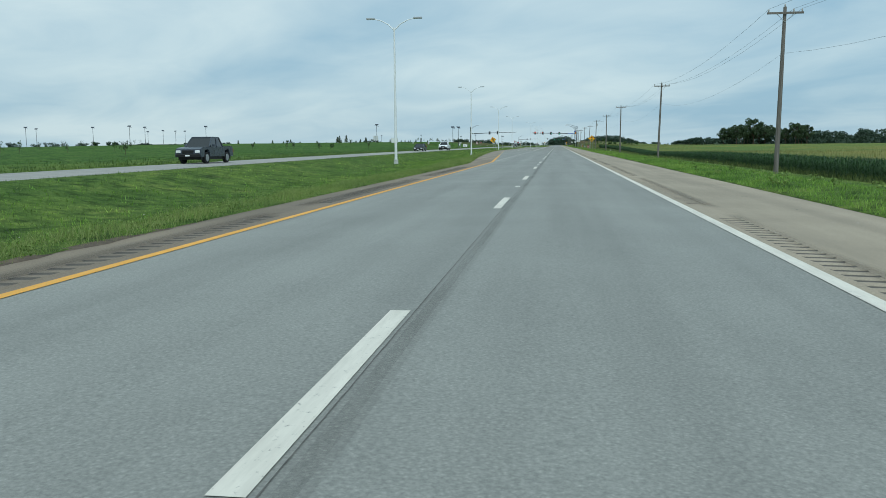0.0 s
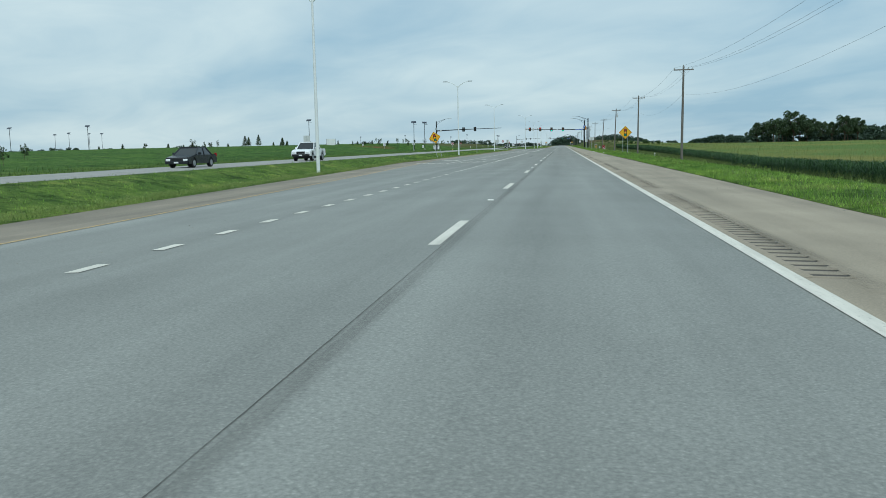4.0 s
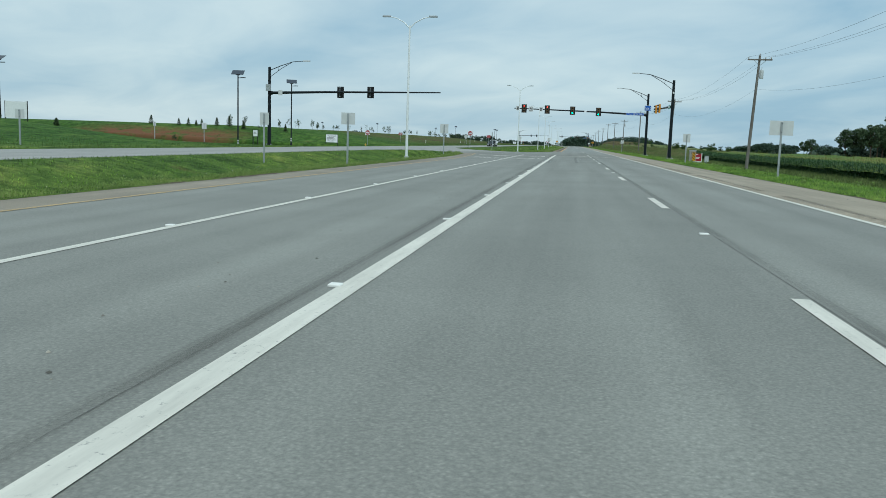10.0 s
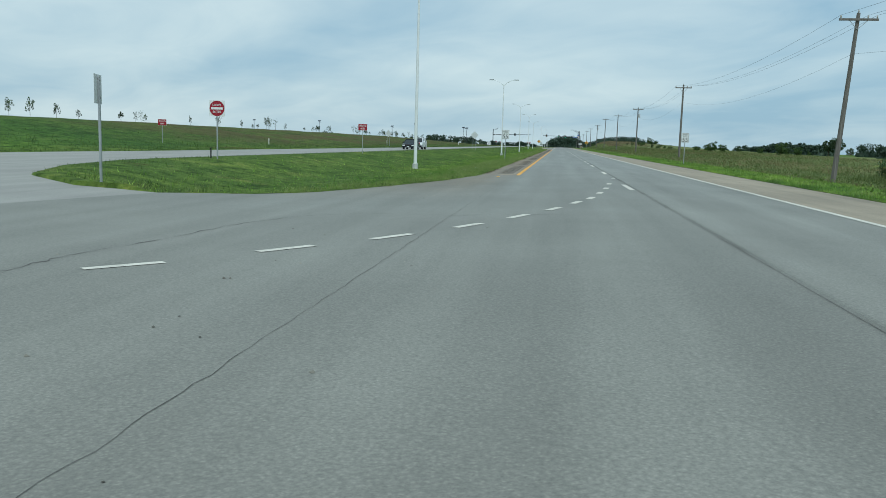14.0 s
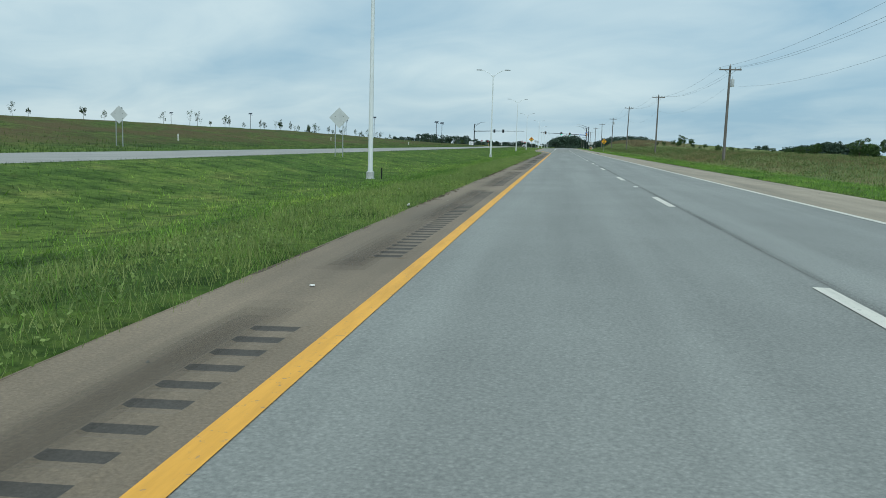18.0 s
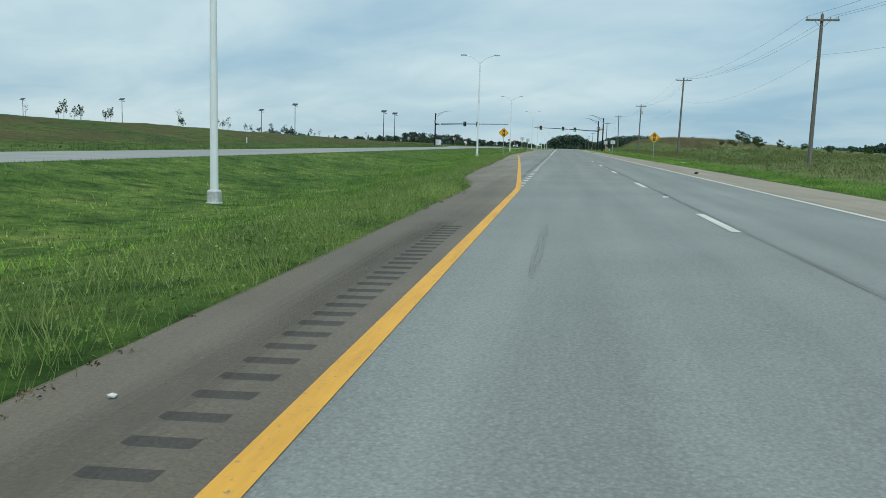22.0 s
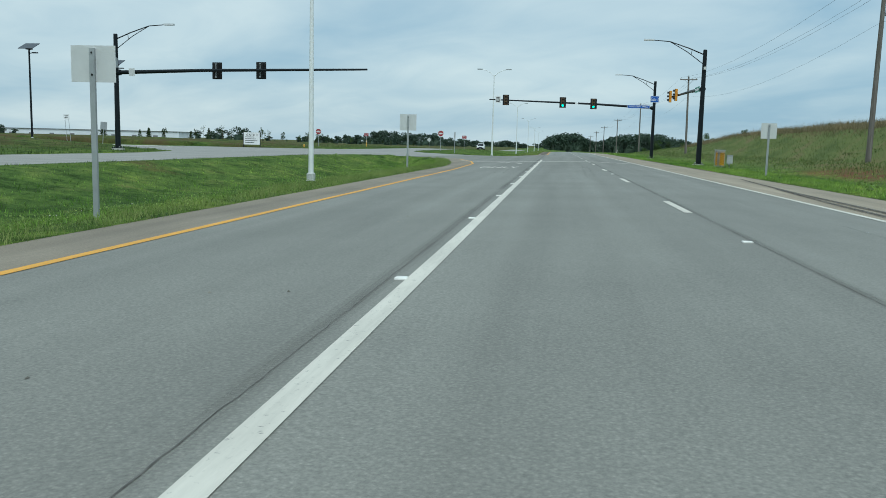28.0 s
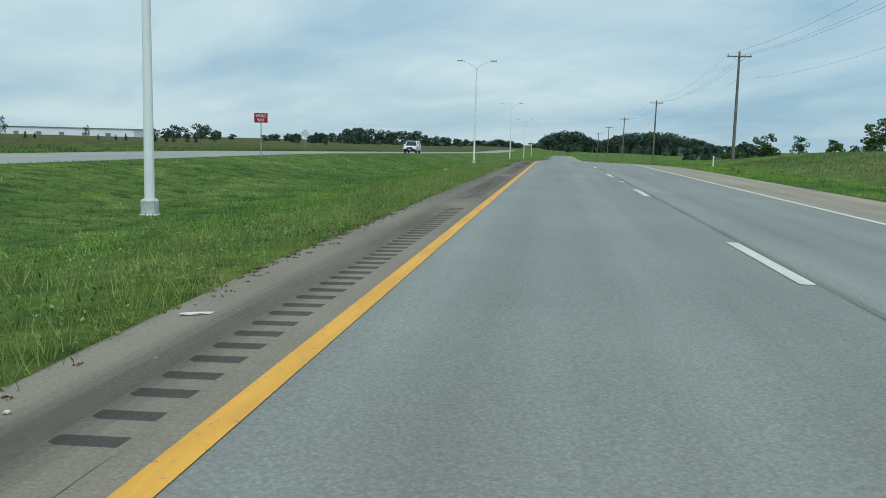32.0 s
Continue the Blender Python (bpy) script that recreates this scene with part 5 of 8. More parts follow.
def mast(x, y, turn, length, root_z, end_z, top_z, lamp_angle, label):
    """A black pole with one long arm along its own -x, and a lamp on a trussed bracket."""
    z = ground_height(x, y) if x < -25 else -0.12
    r = root("traffic_signal", x, y, z, turn, label=label, category="traffic signal")
    part("footing", Geo().tube([(0, 0, -0.5), (0, 0, 0.1)], 0.45, 16), M["concrete"], r, "round concrete footing")
    part("base_plate", Geo().box(-0.3, 0.3, -0.3, 0.3, 0.1, 0.15), M["black"], r)
    for a in range(4):
        c, s = 0.22 * (1 if a % 2 else -1), 0.22 * (1 if a > 1 else -1)
        part("anchor_bolt", Geo().tube([(c, s, 0.13), (c, s, 0.25)], 0.03, 6), M["galv"], r)
    part("pole", Geo().tube([(0, 0, 0.12), (0, 0, top_z - z)], [0.2, 0.145], 14), M["black"], r, smooth=True)
    part("cap", Geo().tube([(0, 0, top_z - z), (0, 0, top_z - z + 0.05)], [0.15, 0.12], 14), M["black"], r)
    arm = part("signal_arm", Geo().tube([(-0.1, 0, root_z - z), (-length * 0.35, 0, root_z - z + (end_z - root_z) * 0.5), (-length, 0, end_z - z)], [0.15, 0.115, 0.065], 12), M["black"], r, smooth=True)
    part("collar", Geo().tube([(-0.34, 0, root_z - z), (-0.1, 0, root_z - z)], [0.2, 0.23], 14), M["black"], arm)
    d = Vector((math.cos(radians(lamp_angle)), math.sin(radians(lamp_angle)), 0))
    up = top_z - z
    p = [d * 0.1 + Vector((0, 0, up - 0.3)), d * 1.2 + Vector((0, 0, up + 0.15)), d * 2.6 + Vector((0, 0, up + 0.62)), d * 3.9 + Vector((0, 0, up + 0.72))]
    br = part("lamp_bracket", Geo().tube(p, [0.045, 0.04, 0.035, 0.03], 8).tube([d * 0.1 + Vector((0, 0, up - 1.0)), d * 1.3 + Vector((0, 0, up - 0.12)), p[2]], 0.028, 8).tube([d * 1.0 + Vector((0, 0, up - 0.34)), d * 0.95 + Vector((0, 0, up + 0.05))], 0.02, 6), M["black"], r, smooth=True)
    q = d.cross(Vector((0, 0, 1)))
    e0, e1 = p[3] - d * 0.15, p[3] + d * 0.6
    g = Geo()
    for e in (e0, e1):
        g.v += [tuple(e + q * 0.13 + Vector((0, 0, -0.05))), tuple(e - q * 0.13 + Vector((0, 0, -0.05))), tuple(e - q * 0.08 + Vector((0, 0, 0.07))), tuple(e + q * 0.08 + Vector((0, 0, 0.07)))]
    g.f = [(0, 1, 2, 3), (7, 6, 5, 4), (0, 4, 5, 1), (1, 5, 6, 2), (2, 6, 7, 3), (3, 7, 4, 0)]
    part("lamp_head", g, M["transformer"], br, "flat grey lamp head")

    def hang(s):
        """The height of the arm, s metres out."""
        return (root_z + (end_z - root_z) * (0.5 * s / (0.35 * length) if s < 0.35 * length else 0.5 + 0.5 * (s - 0.35 * length) / (0.65 * length))) - z

    return r, arm, hang


def arm_sign(arm, x, z, w, h, mat, rows, y=-0.14):
    """A small plate on the arm with lines of writing too small to read."""
    s = part("arm_sign", Geo().box(x - w / 2, x + w / 2, y - 0.012, y, z - h / 2, z + h / 2), M[mat], arm, "small white lane-control sign")
    for k in range(rows):
        zz = z + h * (0.36 - 0.72 * (k + 0.5) / rows)
        part("text_bar", Geo().box(x - w * 0.36, x + w * 0.36, y - 0.016, y - 0.0125, zz - h * 0.05, zz + h * 0.05), M["ink"], s)
    return s


def name_blade(parent, text, x, z, w, h, mat, y=-0.2, readable=True):
    b = part("name_blade", Geo().box(x - w / 2, x + w / 2, y - 0.02, y, z - h / 2, z + h / 2), M["sign_white"], parent, "street name sign")
    part("panel", Geo().box(x - w / 2 + 0.025, x + w / 2 - 0.025, y - 0.024, y - 0.021, z - h / 2 + 0.025, z + h / 2 - 0.025), M[mat], b)
    if readable:
        t = part("lettering", lettering(text, w * 0.86, h * 0.56, 0.004, M["sign_white"]), None, b)
        t.matrix_basis = pose(x, y - 0.027, z)
    else:
        part("text_bar", Geo().box(x - w * 0.4, x + w * 0.4, y - 0.028, y - 0.025, z - h * 0.2, z + h * 0.2), M["sign_white"], b)


def crossing(dy_stop, far, near, left, heads, plates, blade, gate, dark_left):
    # far side, facing the camera
    x, y = far
    r, arm, hang = mast(x, y, 0, x + 10.35, 5.65, 6.3 if dark_left else 6.15, 8.62, 180, "black mast-arm traffic signal with lit lenses and a street lamp bracket")
    for hx, lit, arrow in heads:
        signal_head(arm, hx - x, -0.3, hang(x - hx), lit, arrow)
    for px, w, h, mat, rows in plates:
        arm_sign(arm, px - x, hang(x - px) + 0.02, w, h, mat, rows)
    part("camera_box", Geo().box(-8.95, -8.6, -0.22, -0.1, hang(8.8) - 0.12, hang(8.8) + 0.1, 0.02), M["sign_white"], arm, "white sensor box")
    name_blade(arm, blade, -1.75, hang(1.75) + 0.02, 2.5, 0.36, "sign_blue")
    name_blade(r, gate, 0.0, 6.75, 0.95, 0.72, "sign_blue", -0.2)
    # near side: its arm runs on over the side road
    x, y, h1, h2, reach = near
    r, arm, hang = mast(x, y, -90, reach, 5.57, 5.95, 8.4, -90, "black mast-arm traffic signal turned to the side road")
    for hy in (h1, h2):
        signal_head(arm, -(hy - y), -0.3, hang(hy - y), "", False, plate=False)
    b = part("name_blade", Geo().box(-2.4, -0.5, -0.2, -0.17, hang(1.4) - 0.2, hang(1.4) + 0.2), M["sign_green"], arm, "green street name sign")
    part("text_bar", Geo().box(-2.25, -0.65, -0.206, -0.202, hang(1.4) - 0.09, hang(1.4) + 0.09), M["sign_white"], b)
    part("sensor", Geo().tube([(0.25, 0, 7.1), (0.25, 0, 7.3)], 0.08, 10), M["sign_white"], r)
    # across the opposite lanes, seen from behind
    x, y, e1, e2 = left
    r, arm, hang = mast(x, y, 180, 18.7, 5.6, 6.05, 8.3, 180, "black mast-arm traffic signal seen from behind")
    for hx in (e1, e2):
        signal_head(arm, -(hx - x), -0.3, hang(hx - x), "", False, housing="dark")
    part("sign_back", Geo().box(-1.5, -1.05, 0.14, 0.155, hang(1.3) - 0.3, hang(1.3) + 0.25), M["sign_back"], arm, "bare back of a small sign")
    part("control_box", Geo().box(-0.25, 0.25, 0.2, 0.5, 5.9, 6.6, 0.03), M["galv"], r, "grey control box")


crossing(338.5, (8.72, 378.9), (8.94, 350.4, 361.4, 365.7, 16.5), (-34.3, 342.4, -26.5, -23.2),
         [(-8.9, "red", True), (-5.55, "red", True), (-1.9, "green", False), (1.8, "green", False)],
         [(-9.85, 0.48, 0.68, "sign_white", 5), (-7.9, 0.66, 0.82, "sign_white", 0), (-6.45, 0.5, 0.68, "sign_white", 5)], "Team ONE Way", "Gate 2", False)
crossing(781.2, (8.55, 818.2), (8.35, 784.5, 796.8, 800.7, 17.3), (-34.35, 777.3, -26.8, -23.5),
         [(-8.4, "", False), (-1.82, "green", False), (1.7, "green", False)],
         [(-9.33, 0.6, 0.8, "sign_white", 4)], "Innovate Way", "Gate 3", True)


# the turn-ban symbol on its plate over the first crossing
def ban_symbol():
    r = root("ban_sign", -7.9, 378.55, 6.08, label="white sign with a barred black truck symbol on the signal arm", category="road sign")
    part("panel", Geo().box(-0.31, 0.31, 0.0, 0.012, -0.36, 0.4, 0), M["sign_white"], r)
    n = 24
    ring = [(0.24 * math.cos(k * math.tau / n), 0.06 + 0.24 * math.sin(k * math.tau / n)) for k in range(n)]
    hole = [(0.19 * math.cos(k * math.tau / n), 0.06 + 0.19 * math.sin(k * math.tau / n)) for k in range(n)]
    g = Geo()
    g.v = [(x, -0.006, z) for x, z in ring + hole]
    g.f = [(k, (k + 1) % n, (k + 1) % n + n, k + n) for k in range(n)]
    part("ring", g, M["ink"], r)
    part("symbol", Geo().box(-0.15, 0.02, -0.009, -0.004, 0.02, 0.13).box(0.03, 0.14, -0.009, -0.004, 0.02, 0.09), M["ink"], r)
    part("bar", Geo().prism([(-0.17, 0.2), (-0.13, 0.22), (0.17, -0.08), (0.13, -0.1)], -0.014, -0.011), M["ink"], r)
    part("caption", Geo().box(-0.25, 0.25, -0.006, -0.002, -0.3, -0.22), M["ink"], r)
    part("bracket", Geo().box(-0.03, 0.03, 0.012, 0.3, -0.05, 0.05), M["galv"], r)


ban_symbol()


# ---- road signs ----
def posts(r, xs, top, mat="galv", wide=0.03):
    for x in xs:
        part("post", Geo().box(x - wide, x + wide, 0.0, 0.035, -0.35, top), M[mat], r)


def diamond_sign(x, y, z, turn=0.0, back=False, two=True, s=0.87, zc=2.36):
    """A square yellow warning sign on its corner, with a signal symbol."""
    r = root("warning_sign", x, y, z, turn, label="bare aluminium back of a diamond warning sign on posts" if back else "yellow diamond signal-ahead warning sign on steel posts", category="road sign")
    posts(r, (-s * 0.37, s * 0.37) if two else (0.0,), zc + 0.35)
    dia = lambda k: [(0, zc - k), (k, zc), (0, zc + k), (-k, zc)]
    part("sheet", Geo().prism(dia(s), -0.006, 0.0), M["sign_back"], r)
    if not back:
        part("face", Geo().prism(dia(s - 0.008), -0.009, -0.0065), M["sign_yellow"], r)
        g = Geo()
        a, b = dia(s - 0.06), dia(s - 0.1)
        g.v = [(px, -0.0115, pz) for px, pz in a + b]
        g.f = [(k, (k + 1) % 4, (k + 1) % 4 + 4, k + 4) for k in range(4)]
        part("border", g, M["ink"], r)
        q = s / 0.87
        part("symbol", Geo().box(-0.19 * q, 0.19 * q, -0.013, -0.0095, zc - 0.5 * q, zc + 0.5 * q), M["ink"], r)
        for k, m in ((0.32, "sym_red"), (0.0, "sym_amber"), (-0.32, "sym_green")):
            part("symbol_lens", Geo().disc(0, -0.016, -0.0135, zc + k * q, 0.13 * q), M[m], r)
    else:
        for px, pz in ((-0.3, zc + 0.1), (0.3, zc + 0.1), (0.3, zc - 0.3)):
            part("bolt", Geo().disc(px, -0.012, -0.0065, pz, 0.03, 8), M["dark"], r)
    return r


gh = ground_height
leaning = diamond_sign(-14.4, 212.3, gh(-14.4, 212.3), 8, s=0.8, zc=2.42 - gh(-14.4, 212.3))
leaning.matrix_world = pose(-14.4, 212.3, gh(-14.4, 212.3) - 0.05, 0, -13.4, 8)
diamond_sign(9.5, 212.85, gh(9.5, 212.85), -4, s=0.84, zc=2.45 - gh(9.5, 212.85))
diamond_sign(-8.85, 659.8, gh(-8.85, 659.8), 3, two=False, s=0.59, zc=2.34 - gh(-8.85, 659.8))
diamond_sign(7.95, 660.0, gh(7.95, 660), 0, two=False, s=0.63, zc=2.3 - gh(7.95, 660))
diamond_sign(-18.2, 521.6, gh(-18.2, 521.6), 4, back=True, s=0.75, zc=2.66 - gh(-18.2, 521.6))
diamond_sign(-35.3, 521.5, gh(-35.3, 521.5), 4, back=True, s=0.68, zc=2.5 - gh(-35.3, 521.5))
diamond_sign(-34.5, 930.4, gh(-34.5, 930.4), 4, back=True, two=False, s=0.6, zc=1.8 - gh(-34.5, 930.4))


def back_sign(x, y, z, w, h, zc, thick_post=0.045, turn=0.0, front=None):
    """A rectangular sign seen from behind: plate, post and two straps."""
    r = root("road_sign", x, y, z, turn, label="bare aluminium back of a rectangular road sign on a steel post", category="road sign")
    part("post", Geo().box(-thick_post, thick_post, -0.05, 0.0, -0.35, zc + h * 0.42), M["galv"], r)
    part("sheet", Geo().box(-w / 2, w / 2, 0.0, 0.006, zc - h / 2, zc + h / 2), M["sign_back"], r)
    for d in (-0.3, 0.3):
        part("bolt", Geo().disc(0, -0.058, -0.051, zc + d * h, 0.018, 8), M["dark"], r)
    return r


for x, y, w, h, zc in ((-13.05, 329.0, 0.74, 0.83, 2.15 - gh(-13.05, 329.0)), (-13.55, 298.4, 0.76, 0.62, 2.09 - gh(-13.55, 298.4)), (-18.28, 298.6, 0.52, 0.66, 2.39), (8.2, 297.6, 1.1, 0.7, 2.35), (7.85, 328.6, 0.6, 0.72, 2.1), (-9.98, 732.4, 0.78, 0.6, 2.56), (-10.05, 762.6, 0.87, 0.84, 2.46), (8.05, 762.5, 0.76, 0.76, 2.2), (7.9, 733.5, 0.9, 0.7, 2.2)):
    back_sign(x, y, gh(x, y), w, h, zc, turn=random.Random(int(y)).uniform(-4, 4))
back_sign(-33.5, 299.6, gh(-33.5, 299.6), 0.6, 0.55, 1.85 - gh(-33.5, 299.6))
back_sign(-63.4, 372.6, 0.1, 0.45, 0.6, 2.1)
back_sign(-56.7, 375, 0.1, 0.75, 0.9, 2.0)
for x, y, w, h, zc, lean, wide in ((-60.95, 814.1, 0.68, 0.66, 3.45, -4, 0.22), (-44.15, 792.2, 0.6, 0.7, 2.25, 5, 0.0)):
    r = root("notice_board", x, y, gh(x, y), label="small pale notice board leaning on thin posts", category="sign board")
    r.matrix_basis = pose(x, y, gh(x, y), 0, lean, 10)
    posts(r, (-wide, wide) if wide else (0.0,), zc + h * 0.4, "galv", 0.02)
    part("panel", Geo().box(-w / 2, w / 2, -0.012, 0.0, zc - h / 2, zc + h / 2), M["sign_white" if wide else "galv"], r)
    part("text_bar", Geo().box(-w * 0.35, w * 0.35, -0.016, -0.0125, zc + h * 0.12, zc + h * 0.24).box(-w * 0.35, w * 0.2, -0.016, -0.0125, zc - h * 0.14, zc - h * 0.02), M["ink" if wide else "galv"], r)
back_sign(-13.35, 377.9, gh(-13.35, 377.9), 0.76, 0.72, 2.17 - gh(-13.35, 377.9), turn=107)
back_sign(-13.7, 812.9, gh(-13.7, 812.9), 0.6, 0.76, 2.0, turn=116)


def speed_sign(x, y):
    r = root("speed_limit_sign", x, y, gh(x, y), label="white speed limit 55 sign on a steel post", category="road sign")
    posts(r, (0.0,), 2.45)
    part("sheet", Geo().box(-0.3, 0.3, -0.006, 0.0, 1.75, 2.52), M["sign_white"], r)
    g = Geo()
    o, i = [(-0.285, 1.765), (0.285, 1.765), (0.285, 2.505), (-0.285, 2.505)], [(-0.27, 1.78), (0.27, 1.78), (0.27, 2.49), (-0.27, 2.49)]
    g.v = [(a, -0.0085, b) for a, b in o + i]
    g.f = [(k, (k + 1) % 4, (k + 1) % 4 + 4, k + 4) for k in range(4)]
    part("border", g, M["ink"], r)
    for text, zz, w, h in (("SPEED", 2.40, 0.40, 0.1), ("LIMIT", 2.26, 0.34, 0.1), ("55", 1.97, 0.42, 0.32)):
        t = part("lettering", lettering(text, w, h, 0.003, M["ink"]), None, r)
        t.matrix_basis = pose(0, -0.009, zz)


speed_sign(-6.46, 430.3)
speed_sign(8.3, 429)


def no_entry_sign(x, y, zc, turn=0.0):
    r = root("no_entry_sign", x, y, gh(x, y), turn, label="red round do-not-enter sign on a white square plate", category="road sign")
    posts(r, (0.0,), zc + 0.3, wide=0.032)
    part("sheet", Geo().box(-0.4, 0.4, -0.006, 0.0, zc - 0.4, zc + 0.4), M["sign_white"], r)
    part("disc", Geo().disc(0, -0.01, -0.0065, zc, 0.385, 28), M["sign_red"], r)
    part("bar", Geo().box(-0.3, 0.3, -0.0135, -0.0105, zc - 0.055, zc + 0.055), M["sign_white"], r)
    for text, dz, w in (("DO NOT", 0.17, 0.44), ("ENTER", -0.17, 0.42)):
        t = part("lettering", lettering(text, w, 0.11, 0.003, M["sign_white"]), None, r)
        t.matrix_basis = pose(0, -0.0125, zc + dz)


def wrong_way_sign(x, y, zc, turn=0.0):
    r = root("wrong_way_sign", x, y, gh(x, y), turn, label="red wrong-way sign on a thin steel post", category="road sign")
    posts(r, (0.0,), zc + 0.25, wide=0.025)
    part("sheet", Geo().box(-0.4, 0.4, -0.006, 0.0, zc - 0.28, zc + 0.28), M["sign_white"], r)
    part("face", Geo().box(-0.39, 0.39, -0.0095, -0.0065, zc - 0.27, zc + 0.27), M["sign_red"], r)
    for text, dz, w in (("WRONG", 0.12, 0.62), ("WAY", -0.12, 0.42)):
        t = part("lettering", lettering(text, w, 0.17, 0.003, M["sign_white"]), None, r)
        t.matrix_basis = pose(0, -0.011, zc + dz)


for x, y, top in ((-36.8, 396.9, 2.05), (-19.15, 399.0, 2.48), (-37.2, 839.6, 2.3), (-19.1, 840.4, 2.45)):
    no_entry_sign(x, y, top - gh(x, y), 5)
for x, y, top in ((-38.1, 431.4, 2.2), (-19.1, 430.8, 2.22), (-36.8, 869.3, 2.25), (-19.0, 871.0, 2.22)):
    wrong_way_sign(x, y, top - gh(x, y), 4)


def entrance_board(x, y, w, h, title, lines, label, zc, turn=0.0):
    r = root("entrance_board", x, y, gh(x, y), turn, label=label, category="sign board")
    for s in (-1, 1):
        part("post", Geo().box(s * (w / 2 + 0.02) - 0.05, s * (w / 2 + 0.02) + 0.05, 0.0, 0.09, -0.4, zc + h / 2 + 0.05), M["dark"], r)
    p = part("panel", Geo().box(-w / 2, w / 2, -0.02, 0.02, zc - h / 2, zc + h / 2), M["sign_white"], r)
    if title:
        t = part("lettering", lettering(title, w * 0.7, h * 0.17, 0.004, M["ink"]), None, p)
        t.matrix_basis = pose(0, -0.025, zc + h * 0.3)
    for k in range(lines):
        zz = zc + h * (0.12 - 0.15 * k)
        part("text_bar", Geo().box(-w * 0.4, -w * 0.4 + w * (0.55 + 0.2 * ((k * 7) % 3) / 2), -0.026, -0.021, zz - h * 0.022, zz + h * 0.022), M["ink"], p)
    return r


entrance_board(-42.05, 393, 1.95, 1.32, "MAIN ENTRANCE", 4, "white entrance board with black lettering on dark posts", 0.83 - gh(-42.05, 393), 6)
entrance_board(-39.8, 819.2, 2.0, 1.5, "GATE 3", 4, "white gate board with black lettering on dark posts", 1.0 - gh(-39.8, 819.2) + 0.05, 6)
entrance_board(-40.1, 353.2, 0.55, 0.75, "", 2, "small white notice board on short dark posts", 1.24 - gh(-40.1, 353.2), 4)
entrance_board(-66.6, 345.5, 2.6, 1.9, "", 0, "large blank back of a white board on dark posts", 1.5, 8)
back_sign(-76.0, 352.0, gh(-76, 352), 2.0, 2.0, 3.0, turn=14)


def solar_lamp(x, y, z, turn):
    r = root("solar_lamp", x, y, z, turn, label="black lamp post with a tilted solar panel on top", category="street lamp", group="solar lamps")
    part("pole", Geo().tube([(0, 0, -0.3), (0, 0, 9.2)], [0.1, 0.075], 10), M["black"], r, smooth=True)
    part("collar", Geo().tube([(0, 0, 0.0), (0, 0, 0.5)], 0.15, 10), M["black"], r)
    for k in (0.7, 1.0):
        part("band", Geo().tube([(0, 0, k), (0, 0, k + 0.13)], 0.108, 10), M["sign_white"], r, "pale reflective band")
    g = Geo()
    for sx, sy, dz in ((-0.75, -0.55, -0.28), (0.75, -0.55, -0.28), (0.75, 0.55, 0.28), (-0.75, 0.55, 0.28)):
        g.v += [(sx, sy, 9.45 + dz), (sx, sy, 9.5 + dz)]
    g.f = [(6, 4, 2, 0), (1, 3, 5, 7), (0, 2, 3, 1), (2, 4, 5, 3), (4, 6, 7, 5), (6, 0, 1, 7)]
    part("solar_panel", g, M["solar"], r, "dark tilted solar panel")
    part("battery_box", Geo().box(-0.25, 0.25, -0.2, 0.2, 9.15, 9.38, 0.03), M["black"], r)
    part("lamp_head", Geo().tube([(0, 0, 8.8), (0.5, -0.1, 8.85)], 0.04, 8).box(0.4, 0.95, -0.22, 0.02, 8.8, 8.9, 0.02), M["black"], r)
    return r


lamp = solar_lamp(-43.2, 355.3, gh(-43.2, 355.3) - 0.1, 12)
for x, y in ((-43.2, 375.5), (-76.4, 356.0), (-163.0, 377.0), (-190.5, 357.0), (-195.0, 380.0), (-217.0, 372.0), (-244.0, 361.0), (-258.0, 390.0), (-255.0, 500.0), (-236.0, 482.0), (-238.0, 503.0), (-234.0, 508.0), (-330.0, 372.0), (-51, 792), (-51, 807.5), (-76, 790.9), (-91.6, 806.8), (-128, 792), (-170, 808)):
    top = 9.25 if x > -100 else 10.8
    copy_thing(lamp, pose(x, y, max(gh(x, y), top - 9.6) - 0.1, 0, 0, (x * 3) % 40 - 10))


def hazard_marker(x, y, z, turn=0.0):
    m = root("hazard_marker", x, y, z, turn, label="yellow and black striped hazard marker plate on a post", category="road sign")
    part("post", Geo().box(-0.03, 0.03, 0.0, 0.03, -0.3, 0.95), M["galv"], m)
    part("sheet", Geo().box(-0.16, 0.16, -0.006, 0.0, 0.25, 1.15), M["sign_yellow"], m)
    for k in range(6):
        b = 0.2 + k * 0.17
        part("stripe", Geo().prism([(-0.155, max(0.255, b)), (0.155, min(1.145, b + 0.17)), (0.155, min(1.146, b + 0.255)), (-0.155, min(1.145, b + 0.085))], -0.0095, -0.0065), M["ink"], m)


